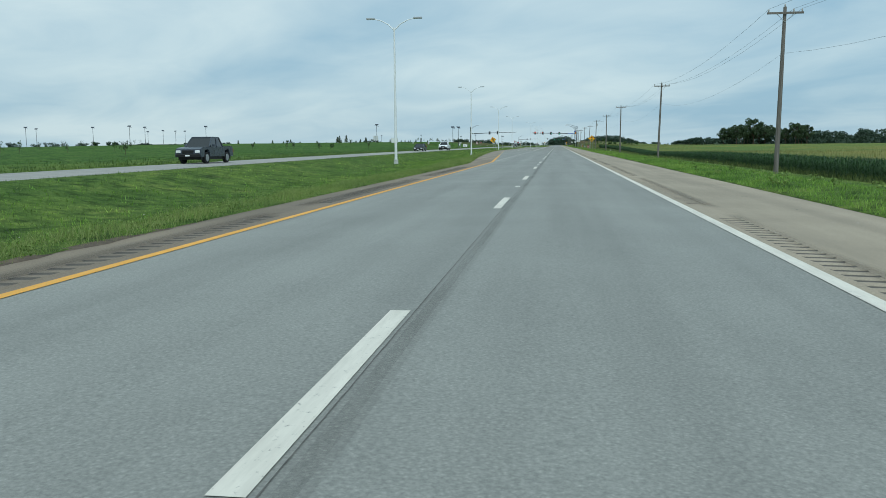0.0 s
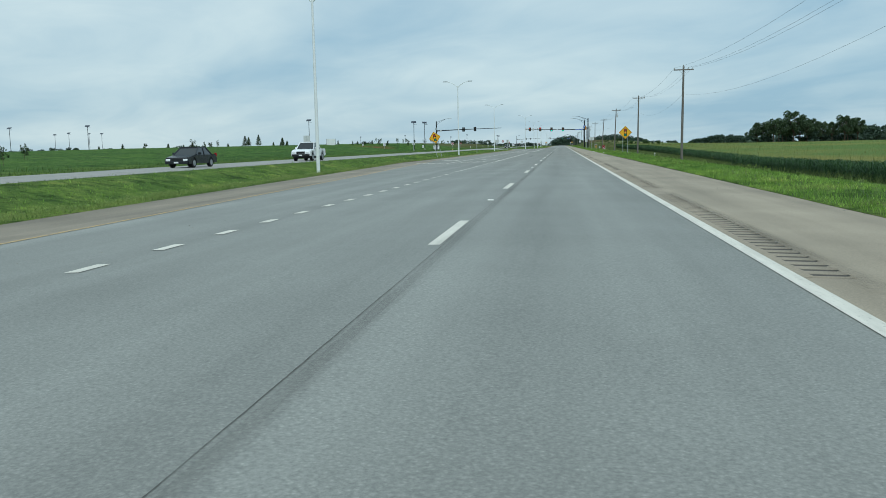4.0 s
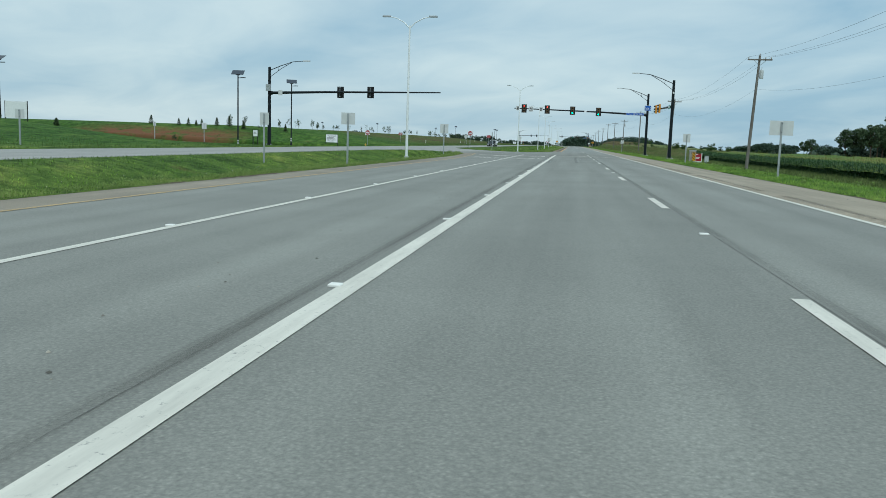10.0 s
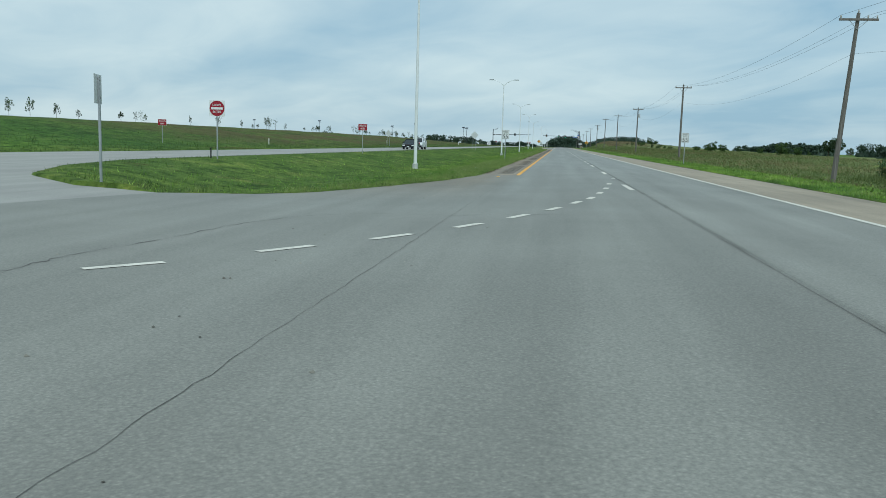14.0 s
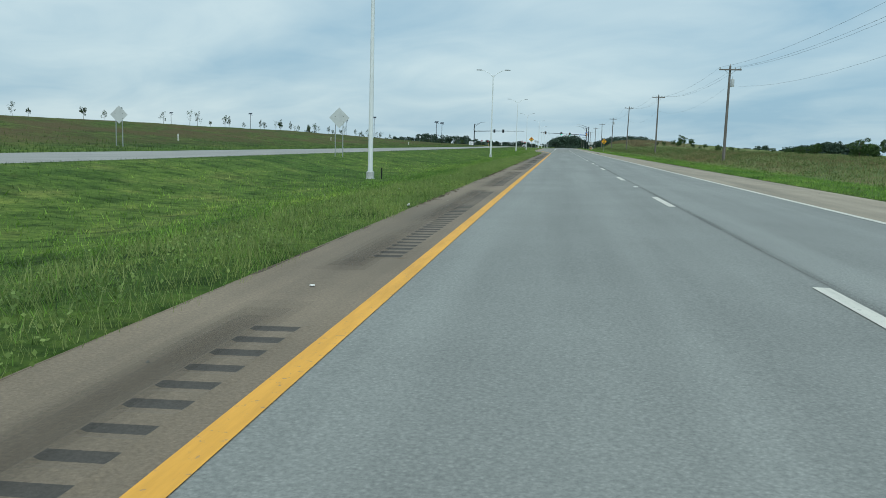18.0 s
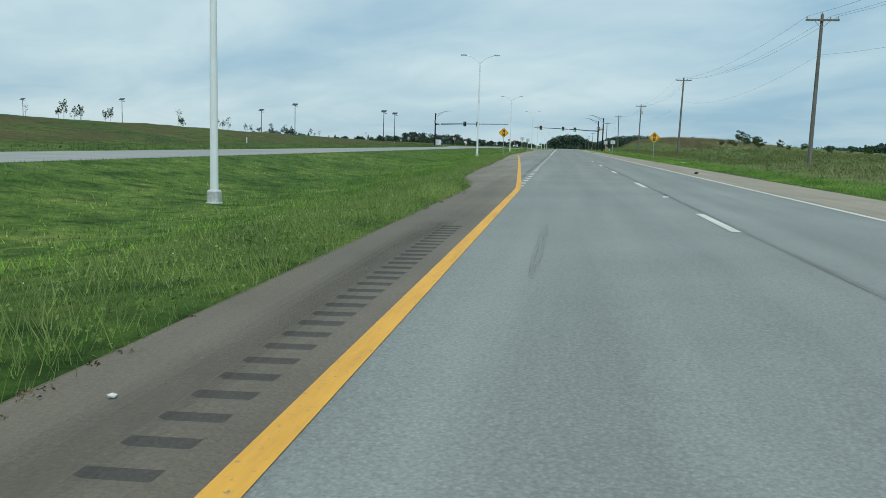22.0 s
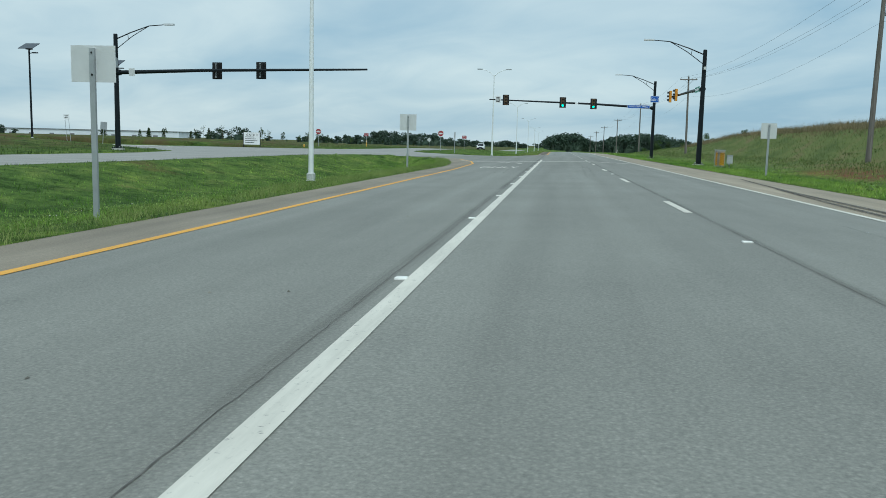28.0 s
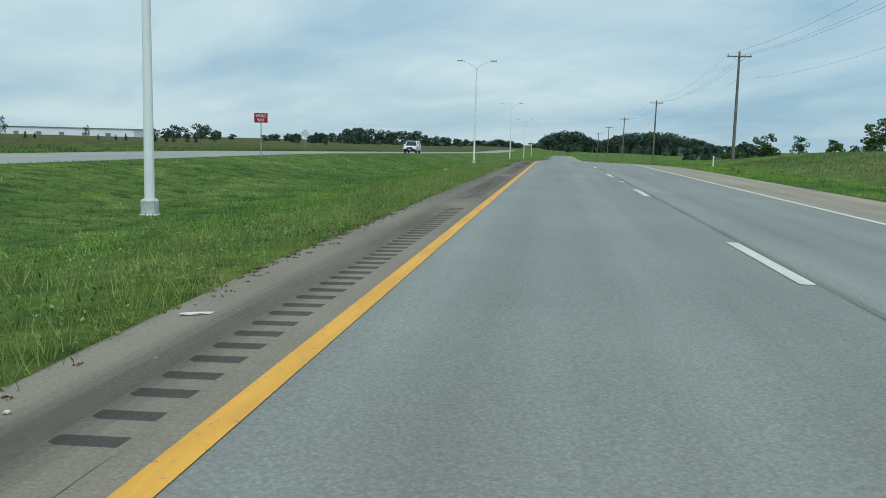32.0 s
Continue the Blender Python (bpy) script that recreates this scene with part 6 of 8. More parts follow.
def cabinet(x, y, z, double=False):
    r = root("signal_cabinet", x, y, z, label="grey metal signal cabinet on a concrete pad beside the pole", category="cabinet")
    part("pad", Geo().box(-0.42, 0.42, -0.36, 0.45, -0.3, 0.08, 0.02), M["concrete"], r)
    part("body", Geo().box(-0.32, 0.32, -0.25, 0.35, 0.08, 1.3, 0.03), M["cabinet"], r)
    part("roof", Geo().box(-0.35, 0.35, -0.29, 0.38, 1.3, 1.35, 0.015), M["galv"], r)
    part("door", Geo().box(-0.28, 0.28, -0.262, -0.251, 0.14, 1.24), M["cabinet"], r)
    part("handle", Geo().box(0.18, 0.22, -0.3, -0.264, 0.5, 0.65), M["dark"], r)
    for k in range(4):
        part("vent_slot", Geo().box(-0.2, 0.0, -0.268, -0.263, 0.95 + k * 0.06, 0.97 + k * 0.06), M["dark"], r)
    hazard_marker(x + 0.08, y - 0.45, z)
    if double:
        hazard_marker(x - 0.3, y - 0.42, z, 55)


cabinet(11.05, 347.6, -0.42)
cabinet(9.37, 781.7, -0.25, True)


def meter_box(x, y):
    r = root("meter_box", x, y, gh(x, y), label="small grey metal meter box on a post", category="cabinet")
    part("post", Geo().box(-0.05, 0.05, 0.1, 0.16, -0.3, 0.8), M["galv"], r)
    part("box", Geo().box(-0.2, 0.2, -0.1, 0.1, 0.35, 0.95, 0.02), M["transformer"], r)
    part("lid", Geo().box(-0.21, 0.21, -0.115, -0.101, 0.85, 0.96), M["galv"], r)


meter_box(12.0, 344.2)
meter_box(10.05, 781.6)


def low_post(name, x, y, h, mat, label, wide=0.05):
    r = root(name, x, y, gh(x, y), label=label, category="marker post")
    part("post", Geo().box(-wide, wide, -wide * 0.4, wide * 0.4, -0.2, h, 0.01), M[mat], r)
    if mat != "dark":
        part("band", Geo().box(-wide * 1.04, wide * 1.04, -wide * 0.46, wide * 0.46, h - 0.22, h - 0.08), M["marker"], r)


low_post("marker_post", 15.6, 235.1, 0.62, "marker", "short white roadside marker post", 0.06)
for x, y in ((9.6, 889), (-39.4, 540), (-37, 457), (-42, 605), (-37, 653.5)):
    low_post("marker_post", x, y, 0.9 if x > 0 else 0.7, "marker", "slim white roadside marker post")
for x, y in ((-10.8, 502.1), (-19.45, 398.9)):
    low_post("stub_post", x, y, 0.55, "dark", "short dark steel stub in the median grass", 0.035)
low_post("utility_marker", -36.5, 868, 1.15, "marker_yellow", "yellow buried-line marker post", 0.06)
for x, y in ((-36.6, 394.8), (-35.2, 826)):
    r = root("hydrant", x, y, gh(x, y), label="small yellow fire hydrant in the grass", category="hydrant")
    part("barrel", Geo().tube([(0, 0, -0.1), (0, 0, 0.3), (0, 0, 0.38), (0, 0, 0.45)], [0.085, 0.085, 0.1, 0.03], 12), M["marker_yellow"], r, smooth=True)
    part("outlet", Geo().tube([(-0.14, 0, 0.26), (0.14, 0, 0.26)], 0.045, 8), M["marker_yellow"], r)
r = root("red_notice", 14.1, 364.6, gh(14.1, 364.6), label="red notice board with a white foot on a pale post", category="sign board")
part("post", Geo().box(0.4, 0.48, -0.04, 0.04, -0.3, 1.42, 0.01), M["sign_white"], r, "pale square post")
part("panel", Geo().box(-0.4, 0.4, -0.012, 0.012, 0.42, 1.36), M["sign_red"], r)
part("foot_band", Geo().box(-0.395, 0.395, -0.017, -0.013, 0.25, 0.42), M["sign_back"], r)
for zz, wide in ((1.2, 0.3), (0.86, 0.55), (0.74, 0.45)):
    part("text_bar", Geo().box(-0.32, -0.32 + wide, -0.018, -0.014, zz, zz + 0.06), M["sign_white"], r)


# ---- plants ----
def heights_at(xs, ys):
    """Ground heights for many places at once, row by row."""
    out = np.empty(len(xs))
    cell = np.round(ys / 2.0).astype(int)
    order = np.argsort(cell, kind="stable")
    for chunk in np.split(order, np.flatnonzero(np.diff(cell[order])) + 1):
        if len(chunk):
            row = ground_rows(float(cell[chunk[0]]) * 2.0)
            out[chunk] = np.interp(xs[chunk], [p[0] for p in row], [p[1] for p in row])
    return out


def blades(name, xs, ys, h, w, mat, rng, label, category="grass", lean=0.35, two=False):
    """Thin upright blades, each a narrow bent triangle."""
    n = len(xs)
    z = heights_at(xs, ys) - 0.02
    a = rng.uniform(0, math.tau, n)
    hh, ww = h * rng.uniform(0.45, 1.2, n), w * rng.uniform(0.6, 1.3, n)
    dx, dy = np.cos(a) * ww / 2, np.sin(a) * ww / 2
    b = rng.uniform(0, math.tau, n)
    lx, ly = np.cos(b) * hh * lean * rng.uniform(0.2, 1, n), np.sin(b) * hh * lean * rng.uniform(0.2, 1, n)
    p = np.stack([np.stack([xs - dx, ys - dy, z], -1), np.stack([xs + dx, ys + dy, z], -1), np.stack([xs + lx, ys + ly, z + hh], -1)], 1).reshape(-1, 3)
    me = array_mesh(name, p, np.arange(3 * n).reshape(-1, 3), mat)
    return tagged(new(name, me), label, category, kind="stuff")


def build_grass():
    rng = np.random.default_rng(11)
    n = 780000
    ys = rng.uniform(-8, 930, n)
    d = rng.exponential(2.2, n)
    gl, on = grass_left(ys), opposite_near(ys)
    keep = d < (gl - on) * 0.97
    xs, yy = (gl - d)[keep] + 0.2, ys[keep]
    tuft = 0.7 + 0.6 * np.sin(yy * 1.7 + xs * 2.3) * np.sin(xs * 1.1 - yy * 0.6)
    hh, ww = 0.05 + 0.1 * np.clip(tuft, 0, 2), 0.008 + 0.004 * d[keep]
    pale = (d[keep] < 3.0 * np.clip(np.sin(yy * 0.11) + np.sin(yy * 0.037 + 1) + 1.0, 0.35, 1)) & (rng.random(len(xs)) < 0.7)
    blades("seeding_grass", xs[pale], yy[pale], hh[pale] * 1.5, ww[pale] * 0.9, M["edge_blade"], rng, "pale seeding grass along the median edge", lean=0.7)
    xs, yy, hh, ww = xs[~pale], yy[~pale], hh[~pale], ww[~pale]
    blades("verge_grass", xs, yy, hh, ww, M["blade"], rng, "long uneven green grass along the median edge", lean=0.8)
    n = 300000
    ys = rng.uniform(-8, 930, n)
    gl, on = grass_left(ys), opposite_near(ys)
    xs = on + rng.uniform(0, 1, n) * (gl - on)
    keep = (gl - on) > 0.5
    blades("median_grass", xs[keep], ys[keep], 0.1, 0.022, M["bank_blade"], rng, "rough green grass across the median swale", lean=0.9)
    n = 330000
    ys = rng.uniform(0, 960, n)
    xs = SHOULDER + 0.03 + rng.exponential(2.6, n)
    keep = xs < 19
    blades("roadside_grass", xs[keep], ys[keep], 0.14, 0.024, M["blade"], rng, "long green grass beside the shoulder", lean=0.8)
    n = 60000
    ys = rng.uniform(20, 980, n)
    xs = opposite_far(ys) - rng.exponential(5.0, n)
    blades("far_verge_grass", xs, ys, 0.18, 0.06, M["bank_blade"], rng, "green grass on the bank beyond the opposite lanes")
    # tall dry growth on the mound and the unmown field
    n = 170000
    ys, xs = rng.uniform(712, 872, n), 19.0 + rng.gamma(2.2, 3.0, n)
    keep = (np.sin(xs * 0.4) + np.sin(ys * 0.13 + xs * 0.2) + rng.normal(0, 0.7, n)) > -0.6
    clump = 0.75 + 0.45 * np.sin(xs * 1.9 + 2 * np.sin(ys * 0.5)) * np.sin(ys * 1.3 + xs) + rng.normal(0, 0.15, n)
    blades("tall_dry_grass", xs[keep], ys[keep], 0.66 * np.clip(clump, 0.25, 1.4)[keep], 0.026, M["mound_blade"], rng, "tall dry olive and tan grass on the mound", lean=0.9)
    n = 110000
    ys, xs = rng.uniform(385, 660, n), 12.5 + rng.gamma(1.8, 9.0, n)
    keep = (ys > 428) | (xs < 20)
    xs, ys = xs[keep], ys[keep]
    n = len(xs)
    mix = rng.uniform(0, 1, n) < 0.42 + 0.3 * np.sin(ys * 0.09 + xs * 0.21) + 0.15 * np.sin(xs * 0.6)
    blades("field_weeds", xs[mix], ys[mix], 0.34, 0.035, M["dry_blade"], rng, "brown unmown weeds in the roadside field", lean=1.0)
    blades("field_grass", xs[~mix], ys[~mix], 0.26, 0.04, M["scrub"], rng, "rank green weeds in the roadside field", lean=1.0)
    n = 45000
    ys, xs = rng.uniform(-20, 424, n), rng.normal(20.4, 0.7, n)
    keep = (xs < 22.2) & ((ys < 199) | (ys > 204))
    blades("field_edge_grass", xs[keep], ys[keep], 0.55, 0.05, M["scrub"], rng, "rank green grass along the edge of the corn", lean=0.7)
    n = 40000
    ys, xs = rng.uniform(640, 900, n), 12 + rng.gamma(2.0, 3.0, n)
    blades("mound_grass", xs, ys, 0.22, 0.045, M["scrub"], rng, "rank green grass on the mound's slope", lean=0.9)
    # clover heads
    n = 1000
    ys = rng.uniform(0, 900, n)
    gl, on = grass_left(ys), opposite_near(ys)
    xs = gl - rng.exponential(1.6, n)
    keep = (xs > on + 0.3) & (np.sin(ys * 0.21) > 0.1)
    xs, ys = xs[keep], ys[keep]
    z = heights_at(xs, ys) + rng.uniform(0.1, 0.26, len(xs))
    s = 0.0095
    o = np.array([(1, 0, 0), (0, 1, 0), (-1, 0, 0), (0, -1, 0), (0, 0, 1), (0, 0, -1)]) * s
    p = (np.stack([xs, ys, z], -1)[:, None] + o).reshape(-1, 3)
    f = np.array([(0, 1, 4), (1, 2, 4), (2, 3, 4), (3, 0, 4), (1, 0, 5), (2, 1, 5), (3, 2, 5), (0, 3, 5)])
    f = (np.arange(len(xs))[:, None, None] * 6 + f).reshape(-1, 3)
    tagged(new("clover_flowers", array_mesh("clover_flowers", p, f, M["litter"])), "small white clover heads in the verge grass", "flowers", kind="stuff")


build_grass()


def build_verge_soil_shade():
    """A ragged lip of soil and painted shadow where the grass meets the asphalt."""
    rnd = random.Random(8)
    # dark soil colour that also stands for the shadow under overhanging grass
    mat = plain("verge_soil_shade", (0.085, 0.066, 0.046), 0.95, vary=0.45, scale=5.0, relief=0.02)
    for edge, sign, y0, y1 in ((grass_left, 1, -40, 960), (at(SHOULDER), -1, -40, 960)):
        ys = np.arange(y0, y1, 0.45)
        g = Geo()
        w, solid = 0.1, []
        for y in ys:
            w = min(0.2 if sign > 0 else 0.13, max(0.03, w + rnd.gauss(0, 0.03) - 0.003))
            # never quite closes: the thin remainder draws the grass's shadow line
            swell = min(1.0, max(0.22, 0.5 * (math.sin(y * 0.23) + math.sin(y * 0.071 + 2)) + 0.15 + rnd.gauss(0, 0.18)))
            e = float(edge(y))
            solid.append(sign < 0 or e - float(opposite_near(y)) > 1.0)
            w_here, top = w * swell - 0.03 * (swell < 0.1), float(road_z(e, y)) + 0.03 * swell - 0.006
            g.v += [(e - sign * 0.12, y, top), (e + sign * 0.3 * w_here, y, top), (e + sign * w_here, y, float(road_z(e + sign * w_here, y)) + 0.005 - 0.01 * (swell < 0.1))]
        g.f = [q for i in range(len(ys) - 1) if solid[i] and solid[i + 1] for q in ((3 * i, 3 * i + 1, 3 * i + 4, 3 * i + 3), (3 * i + 1, 3 * i + 2, 3 * i + 5, 3 * i + 4))]
        tagged(new("verge_soil_shade", g.mesh("verge_soil_shade", mat, True)), "ragged brown soil and painted grass shadow along the asphalt edge", "soil", kind="structure")


build_verge_soil_shade()


def leaf_quads(centres, radii, count, size, rng, flat=0.0):
    """Leaf clumps as small quads in shells round the given centres."""
    k = rng.integers(0, len(centres), count)
    v = rng.normal(size=(count, 3))
    v /= np.linalg.norm(v, axis=1)[:, None]
    c = np.asarray(centres)[k] + v * np.asarray(radii)[k] * (0.55 + 0.5 * rng.random((count, 1)))
    a = rng.normal(size=(count, 3))
    a /= np.linalg.norm(a, axis=1)[:, None]
    b = np.cross(a, rng.normal(size=(count, 3)))
    b /= np.linalg.norm(b, axis=1)[:, None]
    s = size * rng.uniform(0.5, 1.25, (count, 1))
    p = np.stack([c - a * s, c - b * s * 0.7, c + a * s, c + b * s * 0.7], 1).reshape(-1, 3)
    return p, np.arange(4 * count).reshape(-1, 4)


def build_weeds():
    """Low broad-leaved clumps that break up the grass, and pale thatch along the asphalt."""
    rng = np.random.default_rng(44)

    def clumps(name, xs, ys, rad, high, each, size, mat, label, paved=False):
        z = road_z(xs, ys) if paved else heights_at(xs, ys)
        c = np.stack([xs, ys, z + high * 0.45], -1)
        s = rng.uniform(0.6, 1.3, (len(xs), 1))
        p, f = leaf_quads(c, np.concatenate([s * rad, s * rad, s * high * 0.5], 1), len(xs) * each, size, rng)
        tagged(new(name, array_mesh(name, p, f, M[mat])), label, "weeds", kind="stuff")

    n = 9000
    ys = rng.uniform(-5, 920, n)
    gl, on = grass_left(ys), opposite_near(ys)
    xs = gl - rng.exponential(2.2, n)
    keep = xs > on + 0.3
    clumps("verge_weeds", xs[keep], ys[keep], 0.14, 0.16, 12, 0.021, "weed", "small broad-leaved weeds among the median grass")
    n = 7000
    ys = rng.uniform(-5, 920, n)
    gl, on = grass_left(ys), opposite_near(ys)
    xs = gl - 0.12 - rng.exponential(1.1, n)
    keep = (xs > on + 0.3) & (np.sin(ys * 0.9) + np.sin(ys * 0.31 + 1) + rng.normal(0, 0.9, n) > -0.3)
    clumps("leafy_clumps", xs[keep], ys[keep], 0.17, 0.24, 24, 0.018, "edge_leaf", "light green leafy clumps along the median edge")
    # dead grass and clods that have crept onto the asphalt
    M["dead_thatch"] = leaf_material("dead_thatch", (0.06, 0.046, 0.032), (0.22, 0.175, 0.115), 0.0)
    n = 9000
    ys = rng.uniform(392, 930, n)
    keep = ((ys < 585) | (ys > 826)) & (np.sin(ys * 0.37) + np.sin(ys * 0.113 + 2) + rng.normal(0, 0.5, n) > 0.5)
    ys = ys[keep]
    clumps("dead_grass", grass_left(ys) + 0.01 + rng.exponential(0.055, len(ys)), ys, 0.05, 0.014, 14, 0.012, "dead_thatch", "brown dead grass and clods on the asphalt edge", True)
    n = 1100
    ys, xs = rng.uniform(385, 700, n), 11.5 + rng.gamma(2.0, 7.0, n)
    keep = (ys > 428) | (xs < 20)
    clumps("field_scrub", xs[keep], ys[keep], 0.5, 0.45, 34, 0.06, "scrub", "tangled low green scrub in the roadside field")
    n = 420
    ys, xs = rng.uniform(640, 780, n), 13 + rng.gamma(2.0, 4.0, n)
    clumps("mound_scrub", xs, ys, 0.45, 0.4, 34, 0.055, "scrub", "tangled low green scrub on the mound")
    n = 900
    ys, xs = rng.uniform(10, 900, n), 7.2 + rng.exponential(3.0, n)
    keep = xs < 18
    clumps("roadside_weeds", xs[keep], ys[keep], 0.2, 0.3, 12, 0.06, "weed", "broad-leaved weeds in the roadside grass")
    n = 16000
    ys = rng.uniform(0, 900, n)
    patch = np.sin(ys * 0.31) + np.sin(ys * 0.083 + 1.0) + rng.normal(0, 0.5, n) > 0.2
    ys = ys[patch]
    xs = SHOULDER + rng.normal(0.02, 0.09, len(ys))
    blades("thatch", xs, ys, 0.05, 0.02, M["dry_blade"], rng, "pale dry thatch along the asphalt edge", lean=3.0)
    ys = rng.uniform(0, 900, 12000)
    gl, on = grass_left(ys), opposite_near(ys)
    keep = (gl - on > 2) & (np.sin(ys * 0.4) + rng.normal(0, 0.6, len(ys)) > 0.4)
    blades("thatch", gl[keep] + rng.normal(0.12, 0.05, keep.sum()), ys[keep], 0.05, 0.016, M["dry_blade"], rng, "pale dry thatch along the asphalt edge", lean=3.0)


build_weeds()


def tree(name, seed, h, spread, trunk_h, trunk_r, count, size, mat, label, group, limbs=7):
    """A tapered trunk, limbs, and a crown of leaf clumps with gaps; stands at the origin."""
    rng = np.random.default_rng(seed)
    r = root(name, 0, 0, 0, label=label, category="tree", group=group)
    lean = rng.normal(0, 0.03, 2)
    top = Vector((lean[0] * h, lean[1] * h, h * 0.8))
    g = Geo().tube([(0, 0, -0.3), tuple(top * 0.4), tuple(top)], [trunk_r, trunk_r * 0.75, trunk_r * 0.2], 7)
    centres, radii = [tuple(top)], [[spread * 0.42, spread * 0.42, h * 0.16]]
    for i in range(limbs):
        t = trunk_h / h + (0.78 - trunk_h / h) * (i + 0.5) / limbs
        a = i * 2.4 + rng.uniform(-0.5, 0.5)
        start = top * (t / 0.8)
        reach = spread * (1.05 - 0.5 * abs(t - 0.5)) * rng.uniform(0.5, 1.0)
        end = start + Vector((math.cos(a) * reach, math.sin(a) * reach, h * rng.uniform(0.06, 0.2)))
        g.tube([tuple(start), tuple(start.lerp(end, 0.6) + Vector((0, 0, h * 0.02))), tuple(end)], [trunk_r * 0.4, trunk_r * 0.25, trunk_r * 0.08], 5)
        centres.append(tuple(end))
        k = rng.uniform(0.28, 0.5)
        radii.append([spread * k, spread * k, h * 0.12 * rng.uniform(0.7, 1.3)])
    for i in range(9 if trunk_h < 0.4 else 0):
        # foliage low down, so that bushes and wood edges close to the ground
        a, q = rng.uniform(0, math.tau), rng.uniform(0.3, 0.75)
        centres.append((math.cos(a) * spread * q, math.sin(a) * spread * q, h * rng.uniform(0.14, 0.5)))
        radii.append([spread * 0.42, spread * 0.42, h * 0.16])
    part("trunk", g, M["bark"], r)
    p, f = leaf_quads(centres, radii, count, size, rng)
    part("crown", array_mesh("crown", p, f, M[mat]), None, r)
    return r


def wood_tree(seed, h, spread, label, group):
    """A tall tree of a wood: forked bare trunk, and a crown of rounded leafy lobes with sky between."""
    rng = np.random.default_rng(seed)
    r = root("broadleaf_tree", 0, 0, 0, label=label, category="tree", group=group)
    fork = Vector((rng.normal(0, 0.3), rng.normal(0, 0.3), h * 0.3))
    g = Geo().tube([(0, 0, -0.4), tuple(fork * 0.5), tuple(fork)], [0.36, 0.3, 0.26], 7)
    centres, radii = [], []
    for i in range(17):
        v = 0.38 + 0.57 * ((i + 0.5) / 17) + rng.uniform(-0.03, 0.03)
        wide = spread * math.sin(math.pi * min(1.0, max(0.0, (v - 0.2) / 0.9))) ** 0.6 * rng.uniform(0.45, 0.95)
        a = i * 2.4 + rng.uniform(-0.5, 0.5)
        end = Vector((fork.x + math.cos(a) * wide, fork.y + math.sin(a) * wide, h * v))
        g.tube([tuple(fork), tuple(fork.lerp(end, 0.55) + Vector((0, 0, h * 0.05))), tuple(end)], [0.15, 0.1, 0.03], 5)
        k = spread * rng.uniform(0.25, 0.42)
        centres.append(tuple(end))
        radii.append([k, k, k * 0.8])
    part("trunk", g, M["bark"], r)
    p, f = leaf_quads(centres, radii, 3400, 0.36, rng)
    # the crown's leaf colour has distance haze painted in
    part("crown", array_mesh("crown", p, f, M["leaf_wood_haze"]), None, r)
    return r


def conifer(seed, h, label, group):
    rng = np.random.default_rng(seed)
    r = root("conifer", 0, 0, 0, label=label, category="tree", group=group)
    part("trunk", Geo().tube([(0, 0, -0.2), (0, 0, h * 0.9)], [0.06, 0.015], 6), M["bark"], r)
    n = 640
    t = rng.uniform(0.08, 1, n) ** 1.2
    rad = (1 - t) ** 0.85 * h * 0.34 * (0.75 + 0.25 * np.sin(t * 34)) + 0.03
    a = rng.uniform(0, math.tau, n)
    c = np.stack([np.cos(a) * rad, np.sin(a) * rad, 0.15 + t * (h - 0.15)], -1)
    out = np.stack([np.cos(a), np.sin(a), np.full(n, -0.35)], -1)
    side = np.stack([-np.sin(a), np.cos(a), np.zeros(n)], -1)
    s = 0.2 * rng.uniform(0.6, 1.2, (n, 1))
    p = np.stack([c - side * s * 0.5, c + out * s * 1.2, c + side * s * 0.5, c - out * s * 0.5 + (0, 0, 0.05)], 1).reshape(-1, 3)
    part("crown", array_mesh("crown", p, np.arange(4 * n).reshape(-1, 4), M["leaf_dark"]), None, r)
    return r


def scatter(models, places, rng):
    """Stand copies of the models at the places (x, y, scale); the models themselves take the first ones."""
    for i, (x, y, s) in enumerate(places):
        m = models[i % len(models)]
        turn = float(rng.uniform(0, 360))
        base = pose(x, y, gh(x, y) - 0.02, 0, 0, turn) @ Matrix.Scale(s, 4)
        if i < len(models):
            m.matrix_basis = base
        else:
            copy_thing(m, base)


CONES_NORTH = (-120.0, -113.3, -103.7, -99.4, -91.9, -90.7, -82.3, -80.9, -78.6, -76.4)


